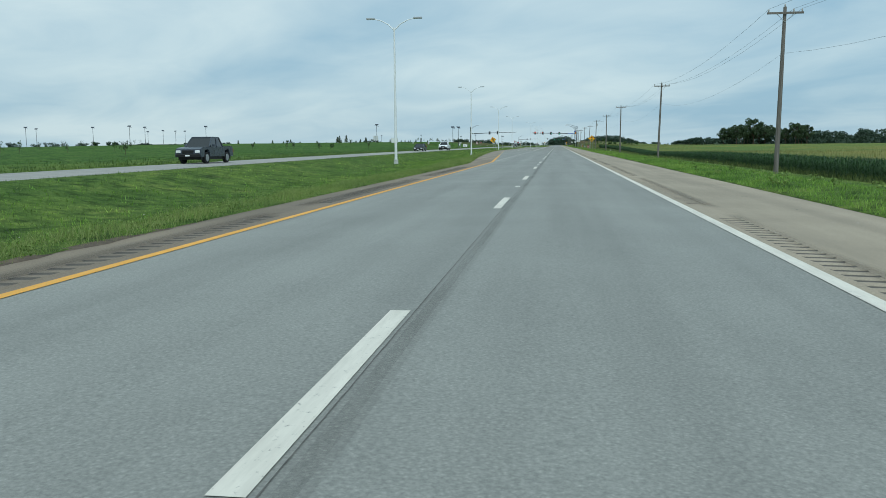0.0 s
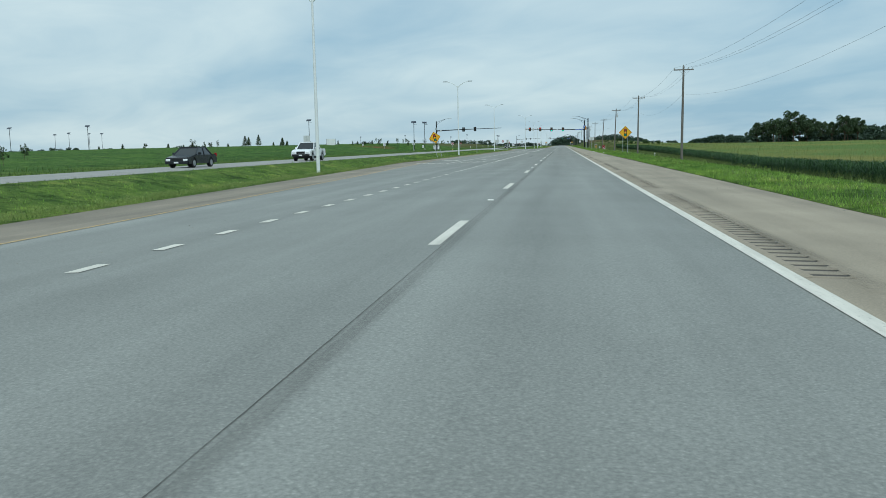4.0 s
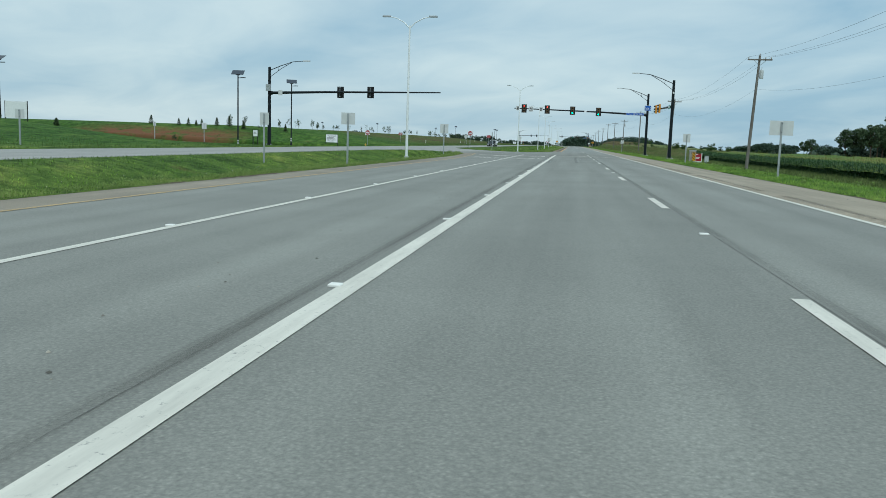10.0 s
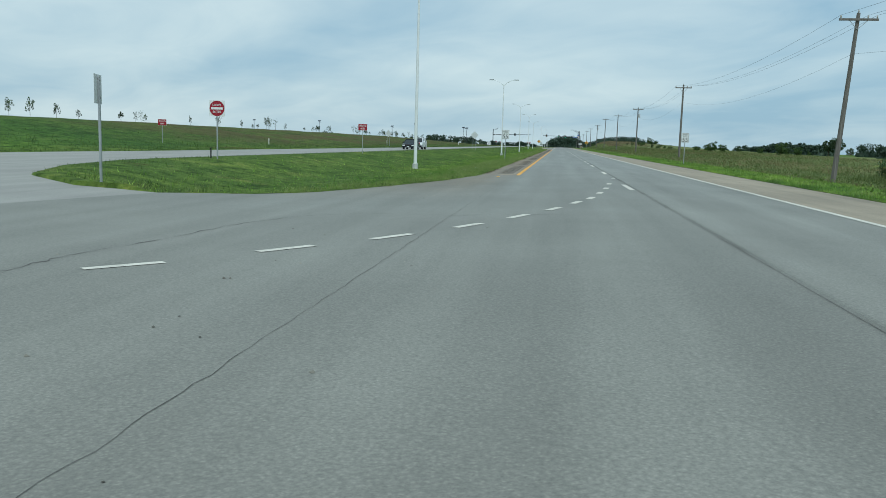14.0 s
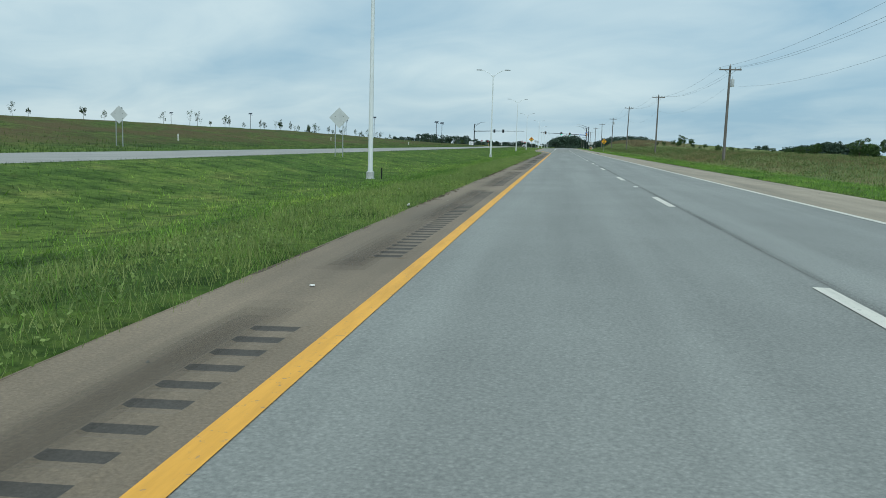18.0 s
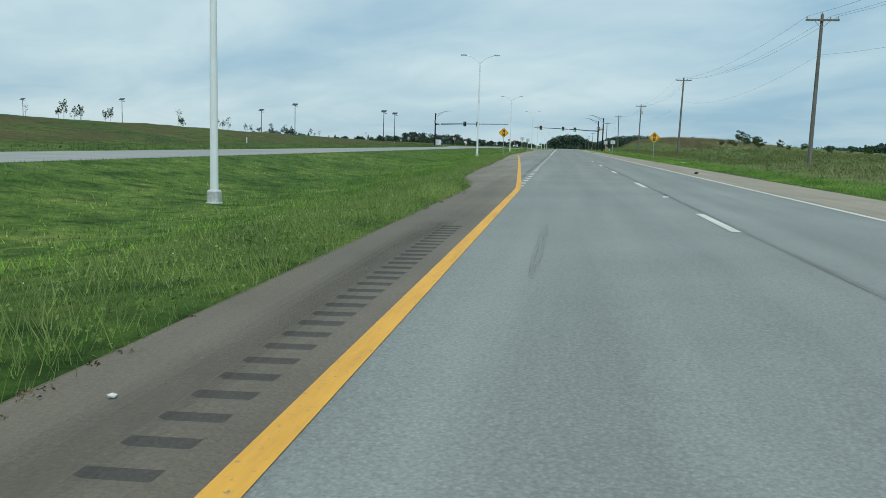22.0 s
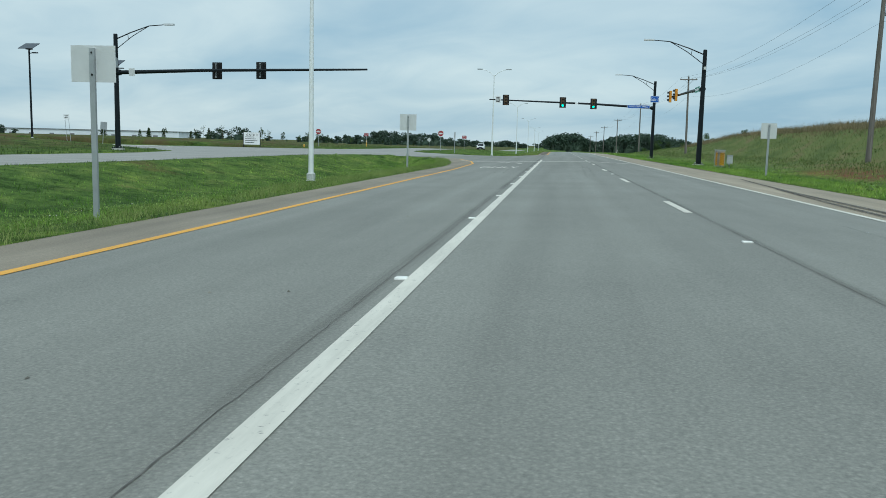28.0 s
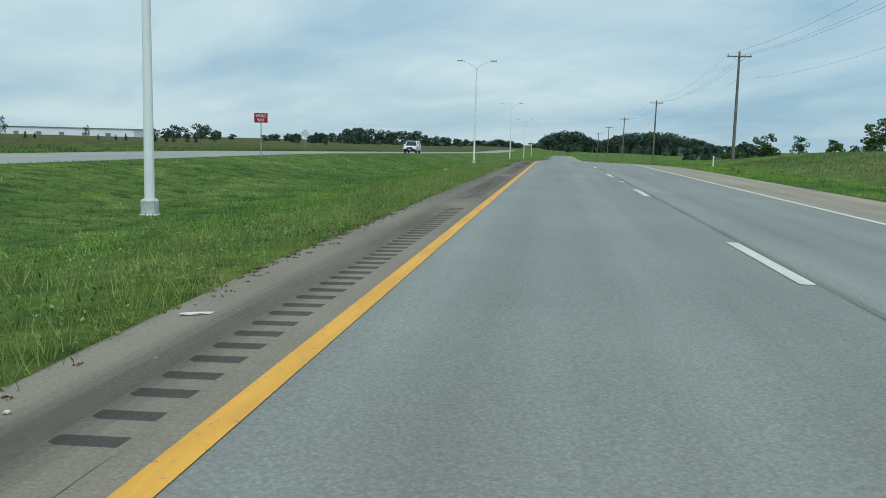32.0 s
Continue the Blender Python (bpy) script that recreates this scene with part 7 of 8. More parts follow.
def build_trees():
    rng = np.random.default_rng(21)
    # young staked trees along the top of the bank
    lab = "young thin tree with sparse leaves on the grass bank"
    young = [tree("sapling", 31 + k, h, sp, 0.5, 0.025, c, 0.085, m, lab, "young trees on the bank", 9) for k, (h, sp, c, m) in enumerate([(2.2, 0.5, 210, "leaf_mid"), (1.8, 0.42, 190, "leaf_dark"), (2.6, 0.5, 60, "leaf_mid"), (1.6, 0.4, 260, "leaf_dark"), (2.4, 0.6, 120, "leaf_dark"), (2.0, 0.28, 150, "leaf_dark")])]
    places = [(-67.5, 451.5, 1), (-64, 455.7, 1), (-61.2, 525.8, 1), (-60.3, 558.2, 1), (-57, 583.6, 1), (-54, 619.2, 1), (-60, 655.3, 1), (-59, 663.7, 1)]
    y = 385.0
    while y < 800:
        places.append((float(rng.uniform(-70, -56)), y, float(rng.uniform(0.6, 1.15))))
        y += float(rng.choice([2.0, 4.5, 7.0, 11.0]))
    places += [(float(rng.uniform(-78, -44)), float(rng.uniform(840, 1010)), 1) for _ in range(26)]
    places += [(float(rng.uniform(-150, -42)), float(rng.uniform(70, 290)), 1) for _ in range(34)]
    scatter(young, places, rng)
    lab = "small dark green conifer on the grass field"
    cones = [conifer(51 + k, h, lab, "young conifers on the field") for k, h in enumerate((2.6, 3.2, 2.2, 2.9))]
    places = [(-88.8, 336.8, 1), (-83.6, 331, 1), (-73, 320.4, 1), (-83.9, 321.5, 1)]
    places += [(x, 358 + float(rng.uniform(-2, 2)), 1) for x in (-148, -140, -132, -123.6, -118.9, -115.2, -110.8, -107.4, -103.3, -99.5, -97, -91.2, -84, -82)] + [(-84.9, 381, 1.5)]
    places += [(x, 356 + float(rng.uniform(-2, 2)), 0.95) for x in (-88.2, -85.5, -83.5, -77.4, -75.8, -73.9)]
    places += [(x, 994 + float(rng.uniform(-8, 8)), float(rng.uniform(0.5, 0.7))) for x in CONES_NORTH]
    places += [(x, 403 + float(rng.uniform(-2, 2)), k) for x, k in ((-80.0, 0.6), (-74.5, 0.5), (-72.6, 0.45), (-70.8, 0.5), (-70.0, 0.45), (-67.4, 0.65), (-64.8, 0.65), (-61.2, 0.7), (-54.0, 0.5))]
    places += [(-105.6, 900, 1.1), (-97.2, 901, 0.65), (-94.0, 899, 1.1), (-91.9, 902, 0.65), (-84.4, 900, 0.75), (-80.6, 901, 0.85)]
    scatter(cones, places, rng)
    # roadside bushes
    lab = "green bushy shrub standing in the rough grass"
    bushes = [tree("shrub", 61 + k, h, sp, 0.3, 0.05, c, 0.11, m, lab, "roadside shrubs", 8) for k, (h, sp, c, m) in enumerate([(2.6, 1.2, 1500, "leaf_mid"), (2.1, 1.1, 1300, "leaf_mid"), (3.2, 1.4, 1700, "leaf_dark"), (1.6, 1.0, 950, "leaf_mid")])]
    places = [(20.9, 922.1, 1.0), (29.5, 985.0, 1.0), (22.7, 914.8, 0.6), (26.2, 914.5, 0.85), (31.1, 915.9, 1.35), (18.6, 926.0, 0.5), (24.5, 931.0, 0.7), (19.3, 930.5, 0.6)]
    # on and behind the mound's southern end
    places += [(43.0, 785.0, 1.2), (45.5, 780.0, 1.0), (27.5, 727.0, 0.55), (30.0, 731.0, 0.7), (32.5, 729.0, 0.6), (35.0, 733.0, 0.7), (38.0, 727.0, 0.8), (29.0, 722.0, 0.45), (33.0, 720.0, 0.6), (41.0, 722.0, 0.6), (36.5, 715.0, 0.5)]
    places += [(float(rng.uniform(21, 30)), float(rng.uniform(748, 850)), float(rng.uniform(0.2, 0.34))) for _ in range(14)]
    places += [(float(rng.uniform(30, 95)), float(rng.uniform(640, 720)), float(rng.uniform(0.3, 0.6))) for _ in range(20)]
    places += [(float(rng.uniform(30, 60)), float(rng.uniform(520, 640)), 1) for _ in range(9)]
    scatter(bushes, places, rng)
    # the wood beyond the cornfield
    lab = "large dark leafy tree in the wood beyond the field"
    big = [wood_tree(71 + k, h, sp, lab, "trees of the far wood") for k, (h, sp) in enumerate([(15, 4.6), (17, 5.4), (14, 4.4), (16, 5.8), (18, 5.2)])]
    places = []
    tall = line([(126, 14.0), (132, 15.5), (140, 17.0), (156, 18.4), (166, 17.0), (173, 15.0), (180, 16.5), (187, 18.5), (194, 17.0)])
    for k in range(21):
        x = 132 + 3.05 * k + float(rng.normal(0, 1.0))
        places.append((x, 684 + float(rng.uniform(-4, 18)), float(tall(x)) / (15, 17, 14, 16, 18)[k % 5] * float(rng.uniform(0.84, 1.0))))
    places += [(191.6, 977, 1.0), (188.0, 983, 0.8), (203, 985, 0.5)]
    scatter(big, places, rng)


build_trees()


def far_woods(name, label, rows, seed):
    """Distant woods: many crowns that merge, with an uneven top; haze is painted into the leaves."""
    rng = np.random.default_rng(seed)
    ps, fs, n = [], [], 0
    for x0, x1, y0, y1, count, h0, h1, base in rows:
        for _ in range(count):
            t = rng.random()
            x, y = x0 + (x1 - x0) * t, rng.uniform(y0, y1)
            h = h0 + (h1 - h0) * math.sin(math.pi * t) * rng.uniform(0.75, 1.1) + rng.uniform(-1.5, 1.5)
            w = max(3.0, min(h, 16) * rng.uniform(0.3, 0.5))
            centres = [(x + rng.normal(0, w * 0.5), y + rng.normal(0, w * 0.5), base + h * k) for k in (0.2, 0.4, 0.55, 0.7, 0.82)]
            radii = [[w * 0.8, w * 0.8, h * 0.16]] * 5
            p, f = leaf_quads(centres, radii, 300, 0.09 * w + 0.45, rng)
            ps.append(p)
            fs.append(f + n)
            n += len(p)
            # a dense heart, so that no sky shows through the wood
            k = np.arange(8) * math.tau / 8
            rings = [np.stack([x + w * q * np.cos(k), y + w * q * np.sin(k), np.full(8, base + h * v)], -1) for q, v in ((0.8, -0.05), (0.75, 0.14), (0.6, 0.3), (0.3, 0.42))]
            p = np.concatenate(rings) + rng.normal(0, w * 0.16, (32, 3))
            f = np.array([(r * 8 + i, r * 8 + (i + 1) % 8, r * 8 + 8 + (i + 1) % 8, r * 8 + 8 + i) for r in range(3) for i in range(8)] + [(24, 25, 26, 27), (27, 28, 29, 30), (24, 27, 30, 31)])
            ps.append(p)
            fs.append(f + n)
            n += 32
    tagged(new(name, array_mesh(name, np.concatenate(ps), np.concatenate(fs), M["leaf_far_haze"])), label, "woods", kind="stuff")


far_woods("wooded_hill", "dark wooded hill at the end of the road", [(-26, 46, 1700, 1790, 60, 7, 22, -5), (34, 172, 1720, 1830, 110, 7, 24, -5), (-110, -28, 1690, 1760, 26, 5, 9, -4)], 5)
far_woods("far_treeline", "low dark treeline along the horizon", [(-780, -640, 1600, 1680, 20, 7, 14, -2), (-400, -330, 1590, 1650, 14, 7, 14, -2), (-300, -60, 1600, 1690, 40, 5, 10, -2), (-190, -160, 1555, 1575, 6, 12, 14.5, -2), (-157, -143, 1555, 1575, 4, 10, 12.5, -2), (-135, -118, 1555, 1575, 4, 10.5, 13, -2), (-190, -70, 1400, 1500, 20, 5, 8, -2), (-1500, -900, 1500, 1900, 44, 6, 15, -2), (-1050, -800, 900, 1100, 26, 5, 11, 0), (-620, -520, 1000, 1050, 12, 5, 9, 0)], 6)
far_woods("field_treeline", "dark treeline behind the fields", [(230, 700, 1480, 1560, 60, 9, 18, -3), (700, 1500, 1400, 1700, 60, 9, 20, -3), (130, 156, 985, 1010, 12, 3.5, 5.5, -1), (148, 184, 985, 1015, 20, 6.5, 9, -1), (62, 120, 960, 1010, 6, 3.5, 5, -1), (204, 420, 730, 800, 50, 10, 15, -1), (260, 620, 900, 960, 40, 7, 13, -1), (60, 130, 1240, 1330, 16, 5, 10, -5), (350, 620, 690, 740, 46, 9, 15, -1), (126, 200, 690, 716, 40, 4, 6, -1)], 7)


corn_tall = line([(-60, 1.4), (110, 1.4), (170, 1.2), (205, 1.12), (250, 1.25), (320, 1.65), (430, 1.7)])


def build_corn():
    rng = np.random.default_rng(13)
    xs, ys = [], []
    for x0, y0, y1 in ((20.0, -30, 199), (21.6, 205, 424)):
        for k in range(5):
            y = np.arange(y0, y1, 0.2)
            xs.append(x0 + 0.6 * k + rng.normal(0, 0.06, len(y)))
            ys.append(y + rng.normal(0, 0.05, len(y)))
    xs, ys = np.concatenate(xs), np.concatenate(ys)
    z = heights_at(xs, ys) - 0.02
    h = rng.uniform(0.88, 1.06, len(xs)) * corn_tall(ys)
    ps = []
    for leaf in range(11):
        a = rng.uniform(0, math.tau, len(xs))
        zb = z + h * (0.02 + 0.076 * leaf)
        L = rng.uniform(0.34, 0.6, len(xs))
        d = np.stack([np.cos(a), np.sin(a), np.zeros_like(a)], -1)
        s = np.stack([-np.sin(a), np.cos(a), np.zeros_like(a)], -1) * 0.035
        b = np.stack([xs, ys, zb], -1)
        mid = b + d * (L * 0.55)[:, None] + np.array([0, 0, 1.0]) * (L * 0.55)[:, None]
        tip = b + d * L[:, None] + np.array([0, 0, 1.0]) * (L * rng.uniform(0.05, 0.45, len(xs)))[:, None]
        ps += [np.stack([b, mid - s, tip, mid + s], 1)]
    stalk = np.stack([np.stack([xs - 0.012, ys, z], -1), np.stack([xs + 0.012, ys, z], -1), np.stack([xs + 0.008, ys, z + h], -1), np.stack([xs - 0.008, ys, z + h], -1)], 1)
    p = np.concatenate(ps + [stalk]).reshape(-1, 3)
    tagged(new("corn_rows", array_mesh("corn_rows", p, np.arange(len(p)).reshape(-1, 4), M["corn"])), "dense green corn plants at the edge of the field", "corn", kind="stuff")
    # tassels over the field's near part
    n = 60000
    tx, ty = 23.2 + rng.exponential(22, n), rng.uniform(-30, 422, n)
    keep = (tx < 150) & ((ty < 198) | (ty > 206))
    tx, ty = tx[keep], ty[keep]
    blades("corn_tassels", tx, ty, 1.06 * corn_tall(ty), 0.09, M["tassel"], rng, "yellow-green corn tops over the field", "corn", 0.2)
    # closed canopy behind the edge rows
    gx, gy = np.concatenate([np.arange(21.5, 60, 1.2), np.arange(60, 160, 4.0), np.arange(160, 420, 20.0)]), np.arange(-60, 426, 2.5)
    X, Y = np.meshgrid(gx, gy)
    Z = heights_at(X.ravel(), Y.ravel()) + 0.84 * corn_tall(Y.ravel()) + rng.normal(0, 0.06, X.size)
    Z = np.where(X.ravel() < 22.6, Z - 0.5, Z)
    m = len(gx)
    i = (np.arange(len(gy) - 1)[:, None] * m + np.arange(m - 1)).ravel()
    mat, nt, b = shader("corn_canopy", 0.9, 0.0, 0.1)
    col = ramp(nt, tex(nt, "noise", 5.0, detail=7, rough=0.7), [(0.3, (0.05, 0.085, 0.02)), (0.5, (0.115, 0.145, 0.04)), (0.7, (0.22, 0.215, 0.08))])
    col = blend(nt, 1.0, col, ramp(nt, tex(nt, "noise", 0.03, detail=3), [(0.38, (0.75, 0.95, 0.8)), (0.62, (1.3, 1.1, 0.95))]), "MULTIPLY")
    # the southern part of the field is riper
    sp, km = nt.nodes.new("ShaderNodeSeparateXYZ"), nt.nodes.new("ShaderNodeMath")
    nt.links.new(nt.nodes.new("ShaderNodeTexCoord").outputs["Object"], sp.inputs[0])
    km.operation = "MULTIPLY"
    km.inputs[1].default_value = 0.001
    nt.links.new(sp.outputs["Y"], km.inputs[0])
    col = blend(nt, 1.0, col, ramp(nt, km.outputs[0], [(0.06, (1.3, 1.05, 1.25)), (0.26, (0.95, 1.0, 0.95))]), "MULTIPLY")
    nt.links.new(col, b.inputs["Base Color"])
    bump(nt, b, tex(nt, "noise", 4.0, detail=6), 1.0, 0.15)
    me = array_mesh("corn_field", np.stack([X.ravel(), Y.ravel(), Z], -1), np.stack([i, i + 1, i + m + 1, i + m], -1), mat)
    tagged(new("corn_field", me), "wide field of tasselled yellow-green corn", "corn field", kind="stuff")


build_corn()


# ---- island in the second side road ----
for y0, y1 in ((802, 805),):
    ob = root("traffic_island", -52, (y0 + y1) / 2, OPPOSITE_Z, label="low kerbed grass island in the side road", category="traffic island")
    half = (y1 - y0) / 2
    part("kerb", Geo().box(-30, 10, -half, half, -0.1, 0.13, 0.06), M["concrete"], ob, "pale concrete kerb")
    part("turf", Geo().box(-29.8, 9.8, -half + 0.2, half - 0.2, 0.1, 0.17, 0.03), M["ground"], ob)


# ---- vehicles ----
def arched(points, wheels, radius):
    """A body outline in y and z whose lower edge is cut by wheel arches."""
    low = min(z for _, z in points)
    cut = []
    for wy in sorted(wheels, reverse=True):
        cut += [(wy + radius * math.cos(math.pi * k / 8), low + radius * math.sin(math.pi * k / 8)) for k in range(9)]
    return points + cut


def vehicle(name, x, y, z, style, paint_name, label, turn=0.0):
    """A car or pickup with its front towards -y."""
    r = root(name, x, y, z, turn, label=label, category="pickup truck" if style == "pickup" else "car")
    W = 0.95 if style == "pickup" else 0.9
    if style == "pickup":
        prof = [(-2.68, 0.48), (-2.74, 0.72), (-2.66, 1.02), (-2.3, 1.12), (-1.15, 1.18), (0.95, 1.2), (1.0, 1.2), (2.66, 1.2), (2.72, 0.95), (2.68, 0.5)]
        wheels, wr, cabin = (-1.72, 1.62), 0.4, ((-1.25, 1.0), (-0.5, 0.72), 1.16, 1.82)
    elif style == "suv":
        prof = [(-2.3, 0.4), (-2.36, 0.65), (-2.26, 0.92), (-1.2, 1.06), (2.2, 1.1), (2.32, 0.8), (2.26, 0.42)]
        wheels, wr, cabin = (-1.42, 1.4), 0.36, ((-1.3, 2.15), (-0.55, 1.85), 1.04, 1.68)
    else:
        prof = [(-2.3, 0.3), (-2.38, 0.52), (-2.26, 0.74), (-1.1, 0.92), (1.6, 0.95), (2.3, 0.92), (2.38, 0.65), (2.3, 0.32)]
        wheels, wr, cabin = (-1.45, 1.35), 0.33, ((-1.15, 1.6), (-0.3, 0.95), 0.9, 1.43)
    body_geo = Geo().side_prism(arched(prof[:], wheels, wr + 0.07)[::-1], -W, W)
    bm = bmesh.new()
    me = body_geo.mesh("body", M[paint_name])
    bm.from_mesh(me)
    bmesh.ops.recalc_face_normals(bm, faces=bm.faces[:])
    sharp = [e for e in bm.edges if len(e.link_faces) == 2 and abs(abs(e.verts[0].co.x) - W) < 1e-4 and abs(abs(e.verts[1].co.x) - W) < 1e-4 and e.verts[0].co.x * e.verts[1].co.x > 0 and min(v.co.z for v in e.verts) > 0.62]
    bmesh.ops.bevel(bm, geom=sharp, offset=0.07, segments=2, affect="EDGES")
    bm.to_mesh(me)
    bm.free()
    body = part("body", me, None, r)
    (b0, b1), (t0, t1), zb, zt = cabin
    wb, wt = W - 0.06, W - 0.24
    core = Geo().add([(-wb, b0, zb), (wb, b0, zb), (wb, b1, zb), (-wb, b1, zb), (-wt, t0, zt), (wt, t0, zt), (wt, t1, zt), (-wt, t1, zt)], [(0, 3, 2, 1), (4, 5, 6, 7), (0, 1, 5, 4), (1, 2, 6, 5), (2, 3, 7, 6), (3, 0, 4, 7)])
    part("windows", core, M["car_glass"], r, "dark glass")
    part("roof", Geo().box(-wt - 0.02, wt + 0.02, t0 - 0.05, t1 + 0.05, zt - 0.02, zt + 0.05, 0.035), M[paint_name], r)
    for s in (-1, 1):
        for (ya, yb) in ((b0, t0), (b1, t1)):
            part("pillar", Geo().tube([(s * (wb + 0.01), ya, zb), (s * (wt + 0.01), yb, zt)], 0.045, 6), M[paint_name], r)
        ym = (b0 + b1) / 2 + 0.1
        part("pillar", Geo().tube([(s * (wb + 0.012), ym, zb), (s * (wt + 0.012), (t0 + t1) / 2 + 0.1, zt)], 0.04, 6), M[paint_name], r)
        part("mirror", Geo().box(*sorted((s * (W - 0.02), s * (W + 0.2))), b0 + 0.35, b0 + 0.5, zb + 0.02, zb + 0.2, 0.03), M[paint_name], r)
        part("headlight", Geo().box(*sorted((s * (W - 0.42), s * (W - 0.08))), prof[1][0] - 0.015, prof[1][0] + 0.14, prof[2][1] - 0.26, prof[2][1] - 0.1, 0.03), M["lamp_lens"], r)
        part("tail_light", Geo().box(*sorted((s * (W - 0.2), s * (W + 0.005))), prof[-2][0] - 0.08, prof[-2][0] + 0.03, 0.75, 1.02, 0.02), M["tail_lens"], r)
        for wy in wheels:
            w = part("wheel", Geo().tube([(s * (W - 0.24), wy, wr), (s * (W - 0.22), wy, wr), (s * (W - 0.02), wy, wr), (s * W, wy, wr)], [wr - 0.03, wr, wr, wr - 0.03], 22), M["tyre"], r, smooth=False)
            part("rim", Geo().tube([(s * (W - 0.01), wy, wr), (s * (W + 0.012), wy, wr)], [wr * 0.66, wr * 0.6], 18), M["rim"], w)
    f = prof[1][0]
    part("grille", Geo().box(-0.42, 0.42, f - 0.02, f + 0.1, prof[2][1] - 0.3, prof[2][1] - 0.08, 0.02), M["dark"], r)
    part("bumper", Geo().box(-W + 0.05, W - 0.05, f - 0.06, f + 0.15, prof[0][1] - 0.02, prof[0][1] + 0.2, 0.04), M["dark" if style != "sedan" else paint_name], r)
    part("plate", Geo().box(-0.16, 0.16, f - 0.075, f - 0.062, prof[0][1] + 0.04, prof[0][1] + 0.14), M["sign_white"], r, "blank plate")
    part("underbody", Geo().box(-W + 0.12, W - 0.12, prof[0][0] + 0.2, prof[-1][0] - 0.2, 0.28, prof[0][1] + 0.05), M["dark"], r)
    if style == "pickup":
        part("bed", Geo().box(-W + 0.12, W - 0.12, 1.1, 2.62, 1.196, 1.206), M["dark"], r, "open dark load bed")
        part("tailgate", Geo().box(-W + 0.1, W - 0.1, 2.7, 2.735, 0.72, 1.17, 0.01), M[paint_name], r)
        part("bumper", Geo().box(-W + 0.1, W - 0.1, 2.68, 2.86, 0.48, 0.66, 0.03), M["rim"], r)
    return r


vehicle("pickup_truck", -24.0, 57.3, OPPOSITE_Z, "pickup", "paint_grey", "dark grey crew-cab pickup truck on the opposite carriageway", -1.5)
vehicle("sedan", -25.4, 161, OPPOSITE_Z, "sedan", "paint_dark", "dark sedan car on the opposite carriageway", -1)
vehicle("pickup_truck", -23.8, 184.6, OPPOSITE_Z, "pickup", "paint_white", "white crew-cab pickup truck on the opposite carriageway")
vehicle("sedan", -22.8, 476.5, OPPOSITE_Z, "sedan", "paint_dark", "black sedan car on the opposite carriageway")
vehicle("suv", -23.0, 484.3, OPPOSITE_Z, "suv", "paint_white", "white sport utility car on the opposite carriageway")
vehicle("suv", -22.3, 942, OPPOSITE_Z + float(fall(942)) * 0.5, "suv", "paint_white", "white sport utility car on the opposite carriageway")


# ---- far building ----
def warehouse():
    r = root("warehouse", -704, 1710, -2.0, label="long low white warehouse far across the fields", category="building")
    part("wall", Geo().box(-250, 250, -30, 30, -1, 8.3), M["wall_white"], r)
    part("roof", Geo().box(-251, 251, -31, 31, 8.3, 8.8, 0.15), M["roof_grey"], r)
    for k in range(18):
        part("loading_door", Geo().box(-242 + k * 27, -236 + k * 27, -30.1, -29.95, 0.2, 3.6), M["roof_grey"], r)
    for k in range(37):
        part("wall_rib", Geo().box(-247 + k * 13.6, -246.5 + k * 13.6, -30.15, -30.0, -1, 8.3), M["wall_white"], r)


warehouse()


# ---- litter ----
def litter(name, x, y, size, label, mat="litter", seed=0):
    rnd = random.Random(seed)
    z = (float(road_z(x, y)) if -4.8 < x < SHOULDER else gh(x, y)) + 0.004
    bm = bmesh.new()
    bmesh.ops.create_icosphere(bm, subdivisions=1, radius=1.0)
    for v in bm.verts:
        v.co = Vector((v.co.x * size[0], v.co.y * size[1], (v.co.z + 1) * size[2])) * rnd.uniform(0.75, 1.2)
    me = bpy.data.meshes.new(name)
    bm.to_mesh(me)
    bm.free()
    me.materials.append(M[mat])
    ob = tagged(new(name, me), label, "litter")
    ob.matrix_world = pose(x, y, z - 0.002, 0, 0, rnd.uniform(0, 90))


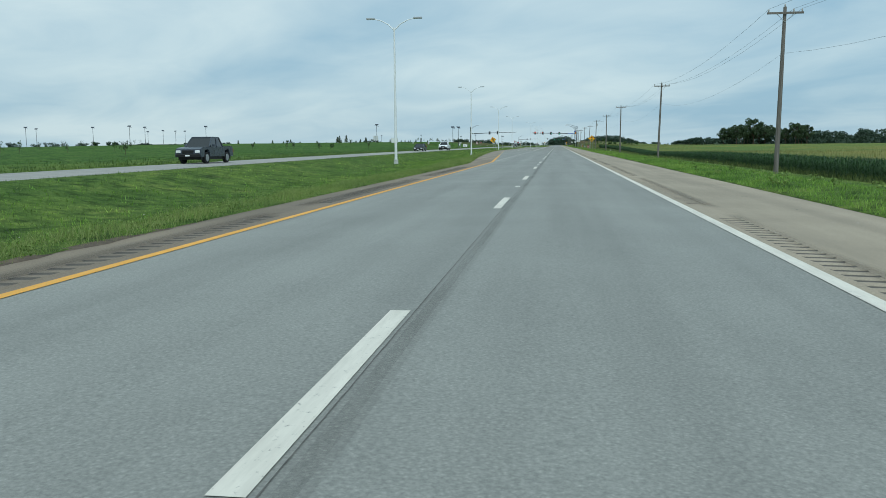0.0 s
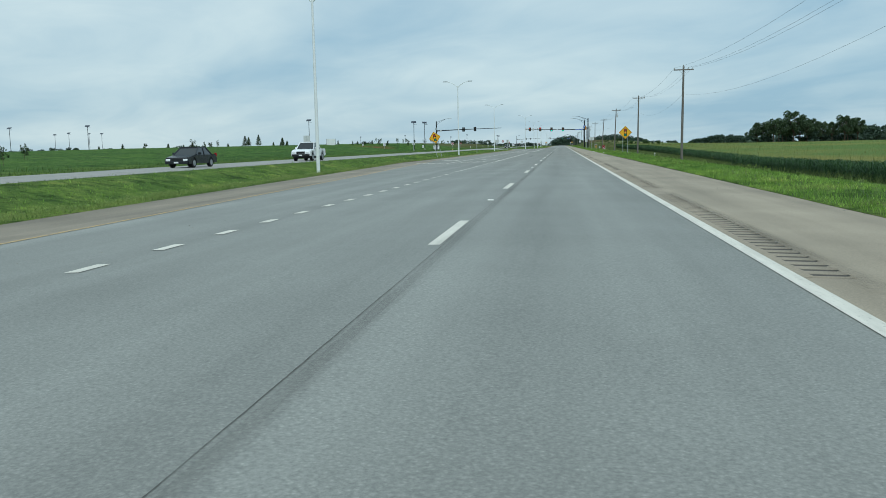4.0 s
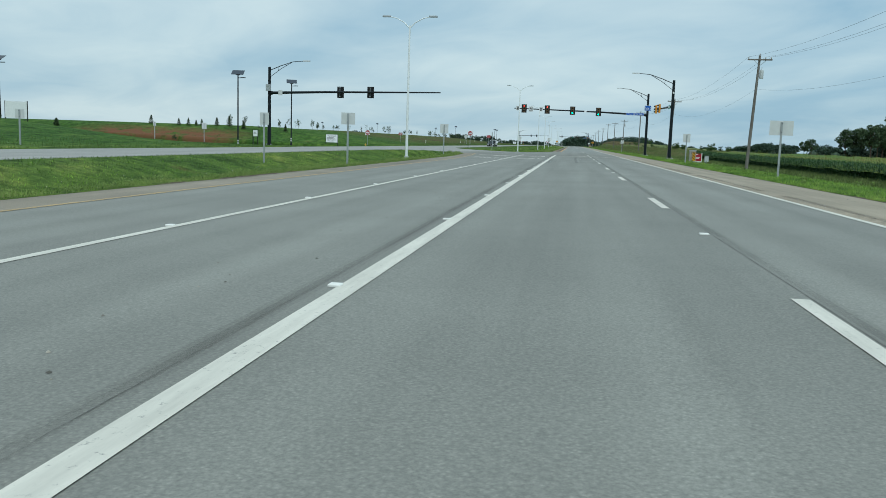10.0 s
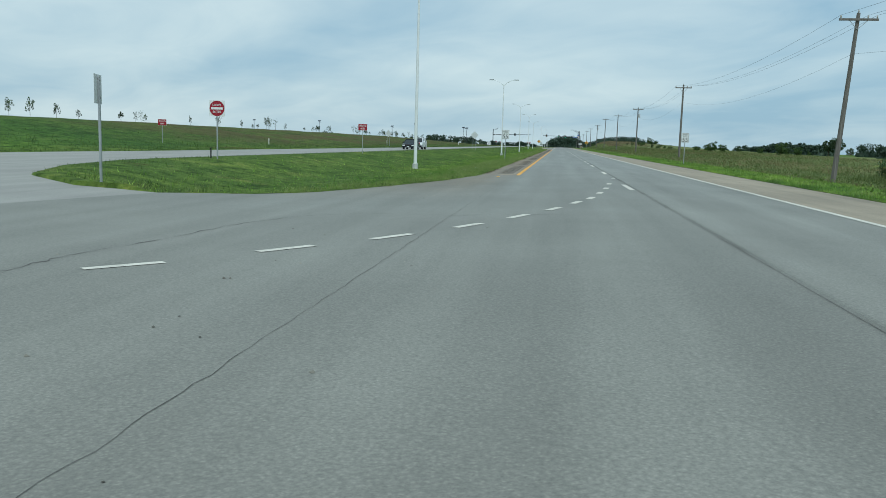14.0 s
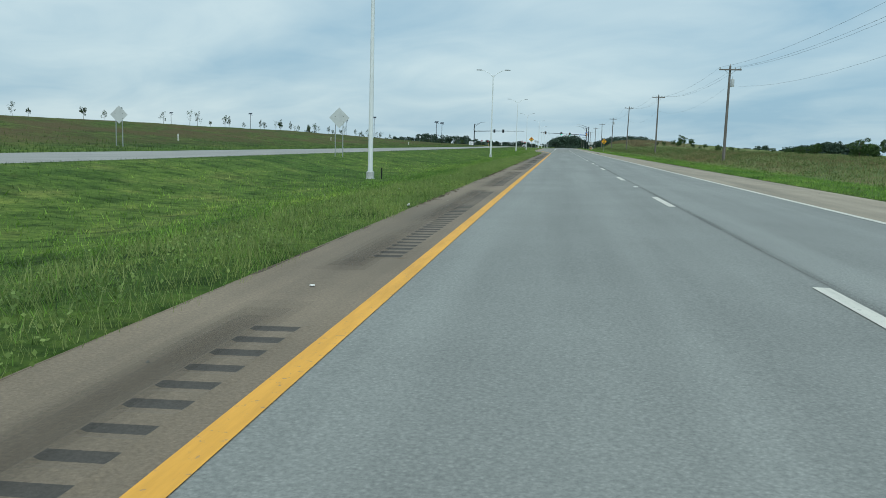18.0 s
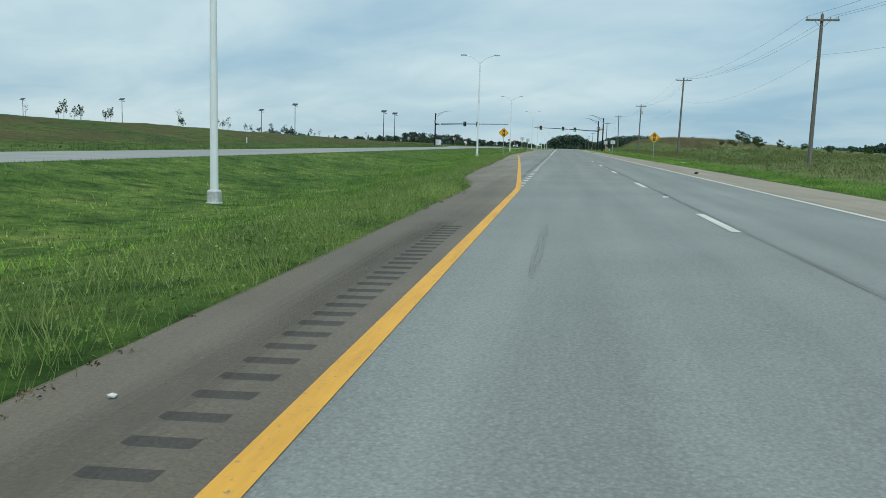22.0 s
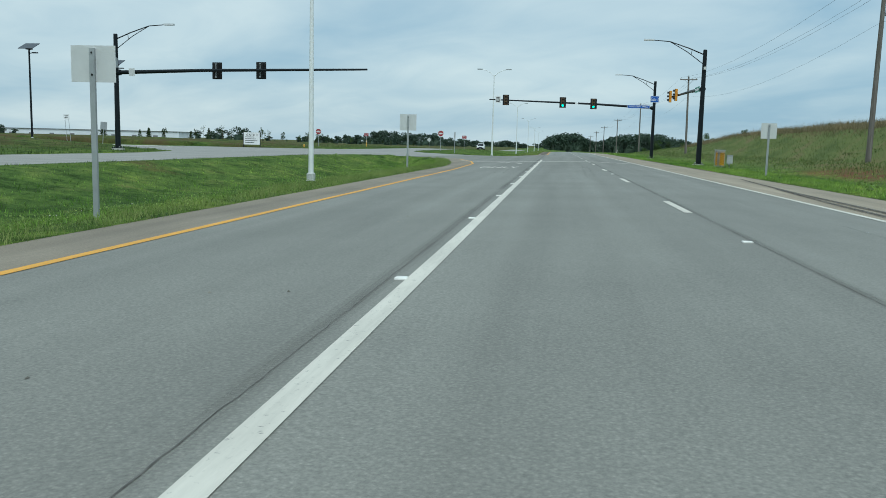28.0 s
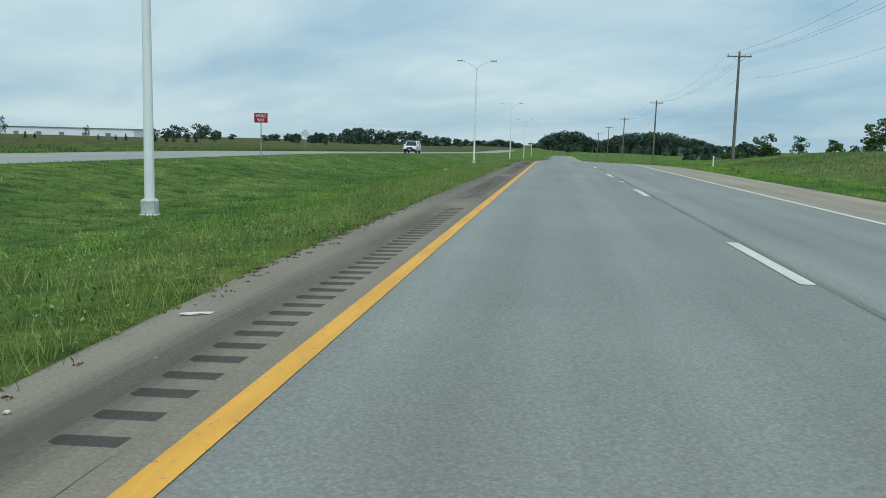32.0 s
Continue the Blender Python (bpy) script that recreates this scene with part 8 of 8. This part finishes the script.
for i, (n, x, y, s, lab, m) in enumerate([
    ("tyre_scrap", -4.5, 829.6, (0.13, 0.03, 0.012), "torn strip of pale plastic on the shoulder", "litter"),
    ("tyre_scrap", 4.3, 606.5, (0.25, 0.12, 0.06), "torn black tyre scrap on the shoulder edge", "tyre"),
    ("paper_scrap", 7.0, 110.5, (0.14, 0.1, 0.06), "crumpled white paper in the grass edge", "litter"),
    ("paper_scrap", -4.9, 477, (0.05, 0.04, 0.03), "crumpled white paper in the grass edge", "litter"),
    ("paper_scrap", -7.8, 868, (0.16, 0.12, 0.08), "crumpled white paper in the median grass", "litter"),
    ("paper_scrap", 8.4, 640, (0.2, 0.1, 0.05), "pale scrap of card in the grass", "litter"),
    ("board_scrap", -11.0, 279.6, (0.26, 0.06, 0.03), "pale board lying in the median grass", "litter"),
    ("paper_scrap", -4.3, 463.5, (0.03, 0.03, 0.015), "small pale pebble on the shoulder", "litter"),
    ("paper_scrap", 6.3, 233.4, (0.22, 0.14, 0.04), "flattened white paper on the shoulder edge", "litter"),
    ("paper_scrap", 6.4, 227.6, (0.09, 0.07, 0.04), "crumpled white paper on the shoulder edge", "litter"),
    ("paper_scrap", 6.72, 211.8, (0.12, 0.09, 0.07), "crumpled white paper in the grass edge", "litter"),
    ("board_scrap", -9.3, 388.2, (0.55, 0.09, 0.03), "pale board lying in the median grass", "litter"),
    ("tyre_scrap", -5.0, 356.3, (0.2, 0.08, 0.05), "torn black tyre scrap on the crossing", "tyre"),
    ("pebble", -4.1, 468.2, (0.025, 0.02, 0.012), "small pale pebble on the shoulder", "litter"),
    ("pebble", -4.5, 539.8, (0.025, 0.02, 0.012), "small pale pebble on the shoulder", "litter"),
    ("pebble", -4.35, 567.3, (0.03, 0.02, 0.012), "small pale pebble on the shoulder", "litter"),
    ("pebble", -4.4, 827.5, (0.02, 0.02, 0.012), "small pale pebble on the shoulder", "litter"),
]):
    litter(n, x, y, s, lab, m, i)


def road_grit():
    """Crumbs of gravel and dirt swept onto the crossings and the shoulder edges."""
    rng = np.random.default_rng(77)
    n, m = 70, 2200
    xs = np.concatenate([rng.uniform(-11, -1, n), rng.uniform(-11, -1, n), rng.choice([-4.5, 5.6], m) + rng.normal(0, 0.35, m)])
    ys = np.concatenate([rng.normal(352, 9, n), rng.normal(795, 9, n), rng.uniform(0, 900, m)])
    keep = (xs > grass_left(ys) + 0.4)
    xs, ys = xs[keep], ys[keep]
    # pale chips washed up against the outer grass edge
    k = 1500
    ey = rng.uniform(60, 430, k)
    near = np.sin(ey * 0.19) + np.sin(ey * 0.047 + 2) + rng.normal(0, 0.7, k) > 0.9
    xs, ys = np.concatenate([xs, SHOULDER - 0.05 + rng.normal(0, 0.09, near.sum())]), np.concatenate([ys, ey[near]])
    n = len(xs)
    z = road_z(xs, ys) + 0.003
    s = np.minimum(rng.gamma(2.0, 0.005, n) + 0.005, 0.018)
    o = np.array([(1, 0, 0), (0, 1, 0), (-1, 0, 0), (0, -1, 0), (0, 0, 0.7)])
    p = (np.stack([xs, ys, z], -1)[:, None] + o * s[:, None, None] * rng.uniform(0.6, 1.5, (n, 5, 1))).reshape(-1, 3)
    f = np.array([(0, 1, 4), (1, 2, 4), (2, 3, 4), (3, 0, 4)])
    f = (np.arange(n)[:, None, None] * 5 + f).reshape(-1, 3)
    tagged(new("road_grit", array_mesh("road_grit", p, f, M["grit"])), "dark crumbs of gravel and dirt on the asphalt", "gravel", kind="stuff")


road_grit()
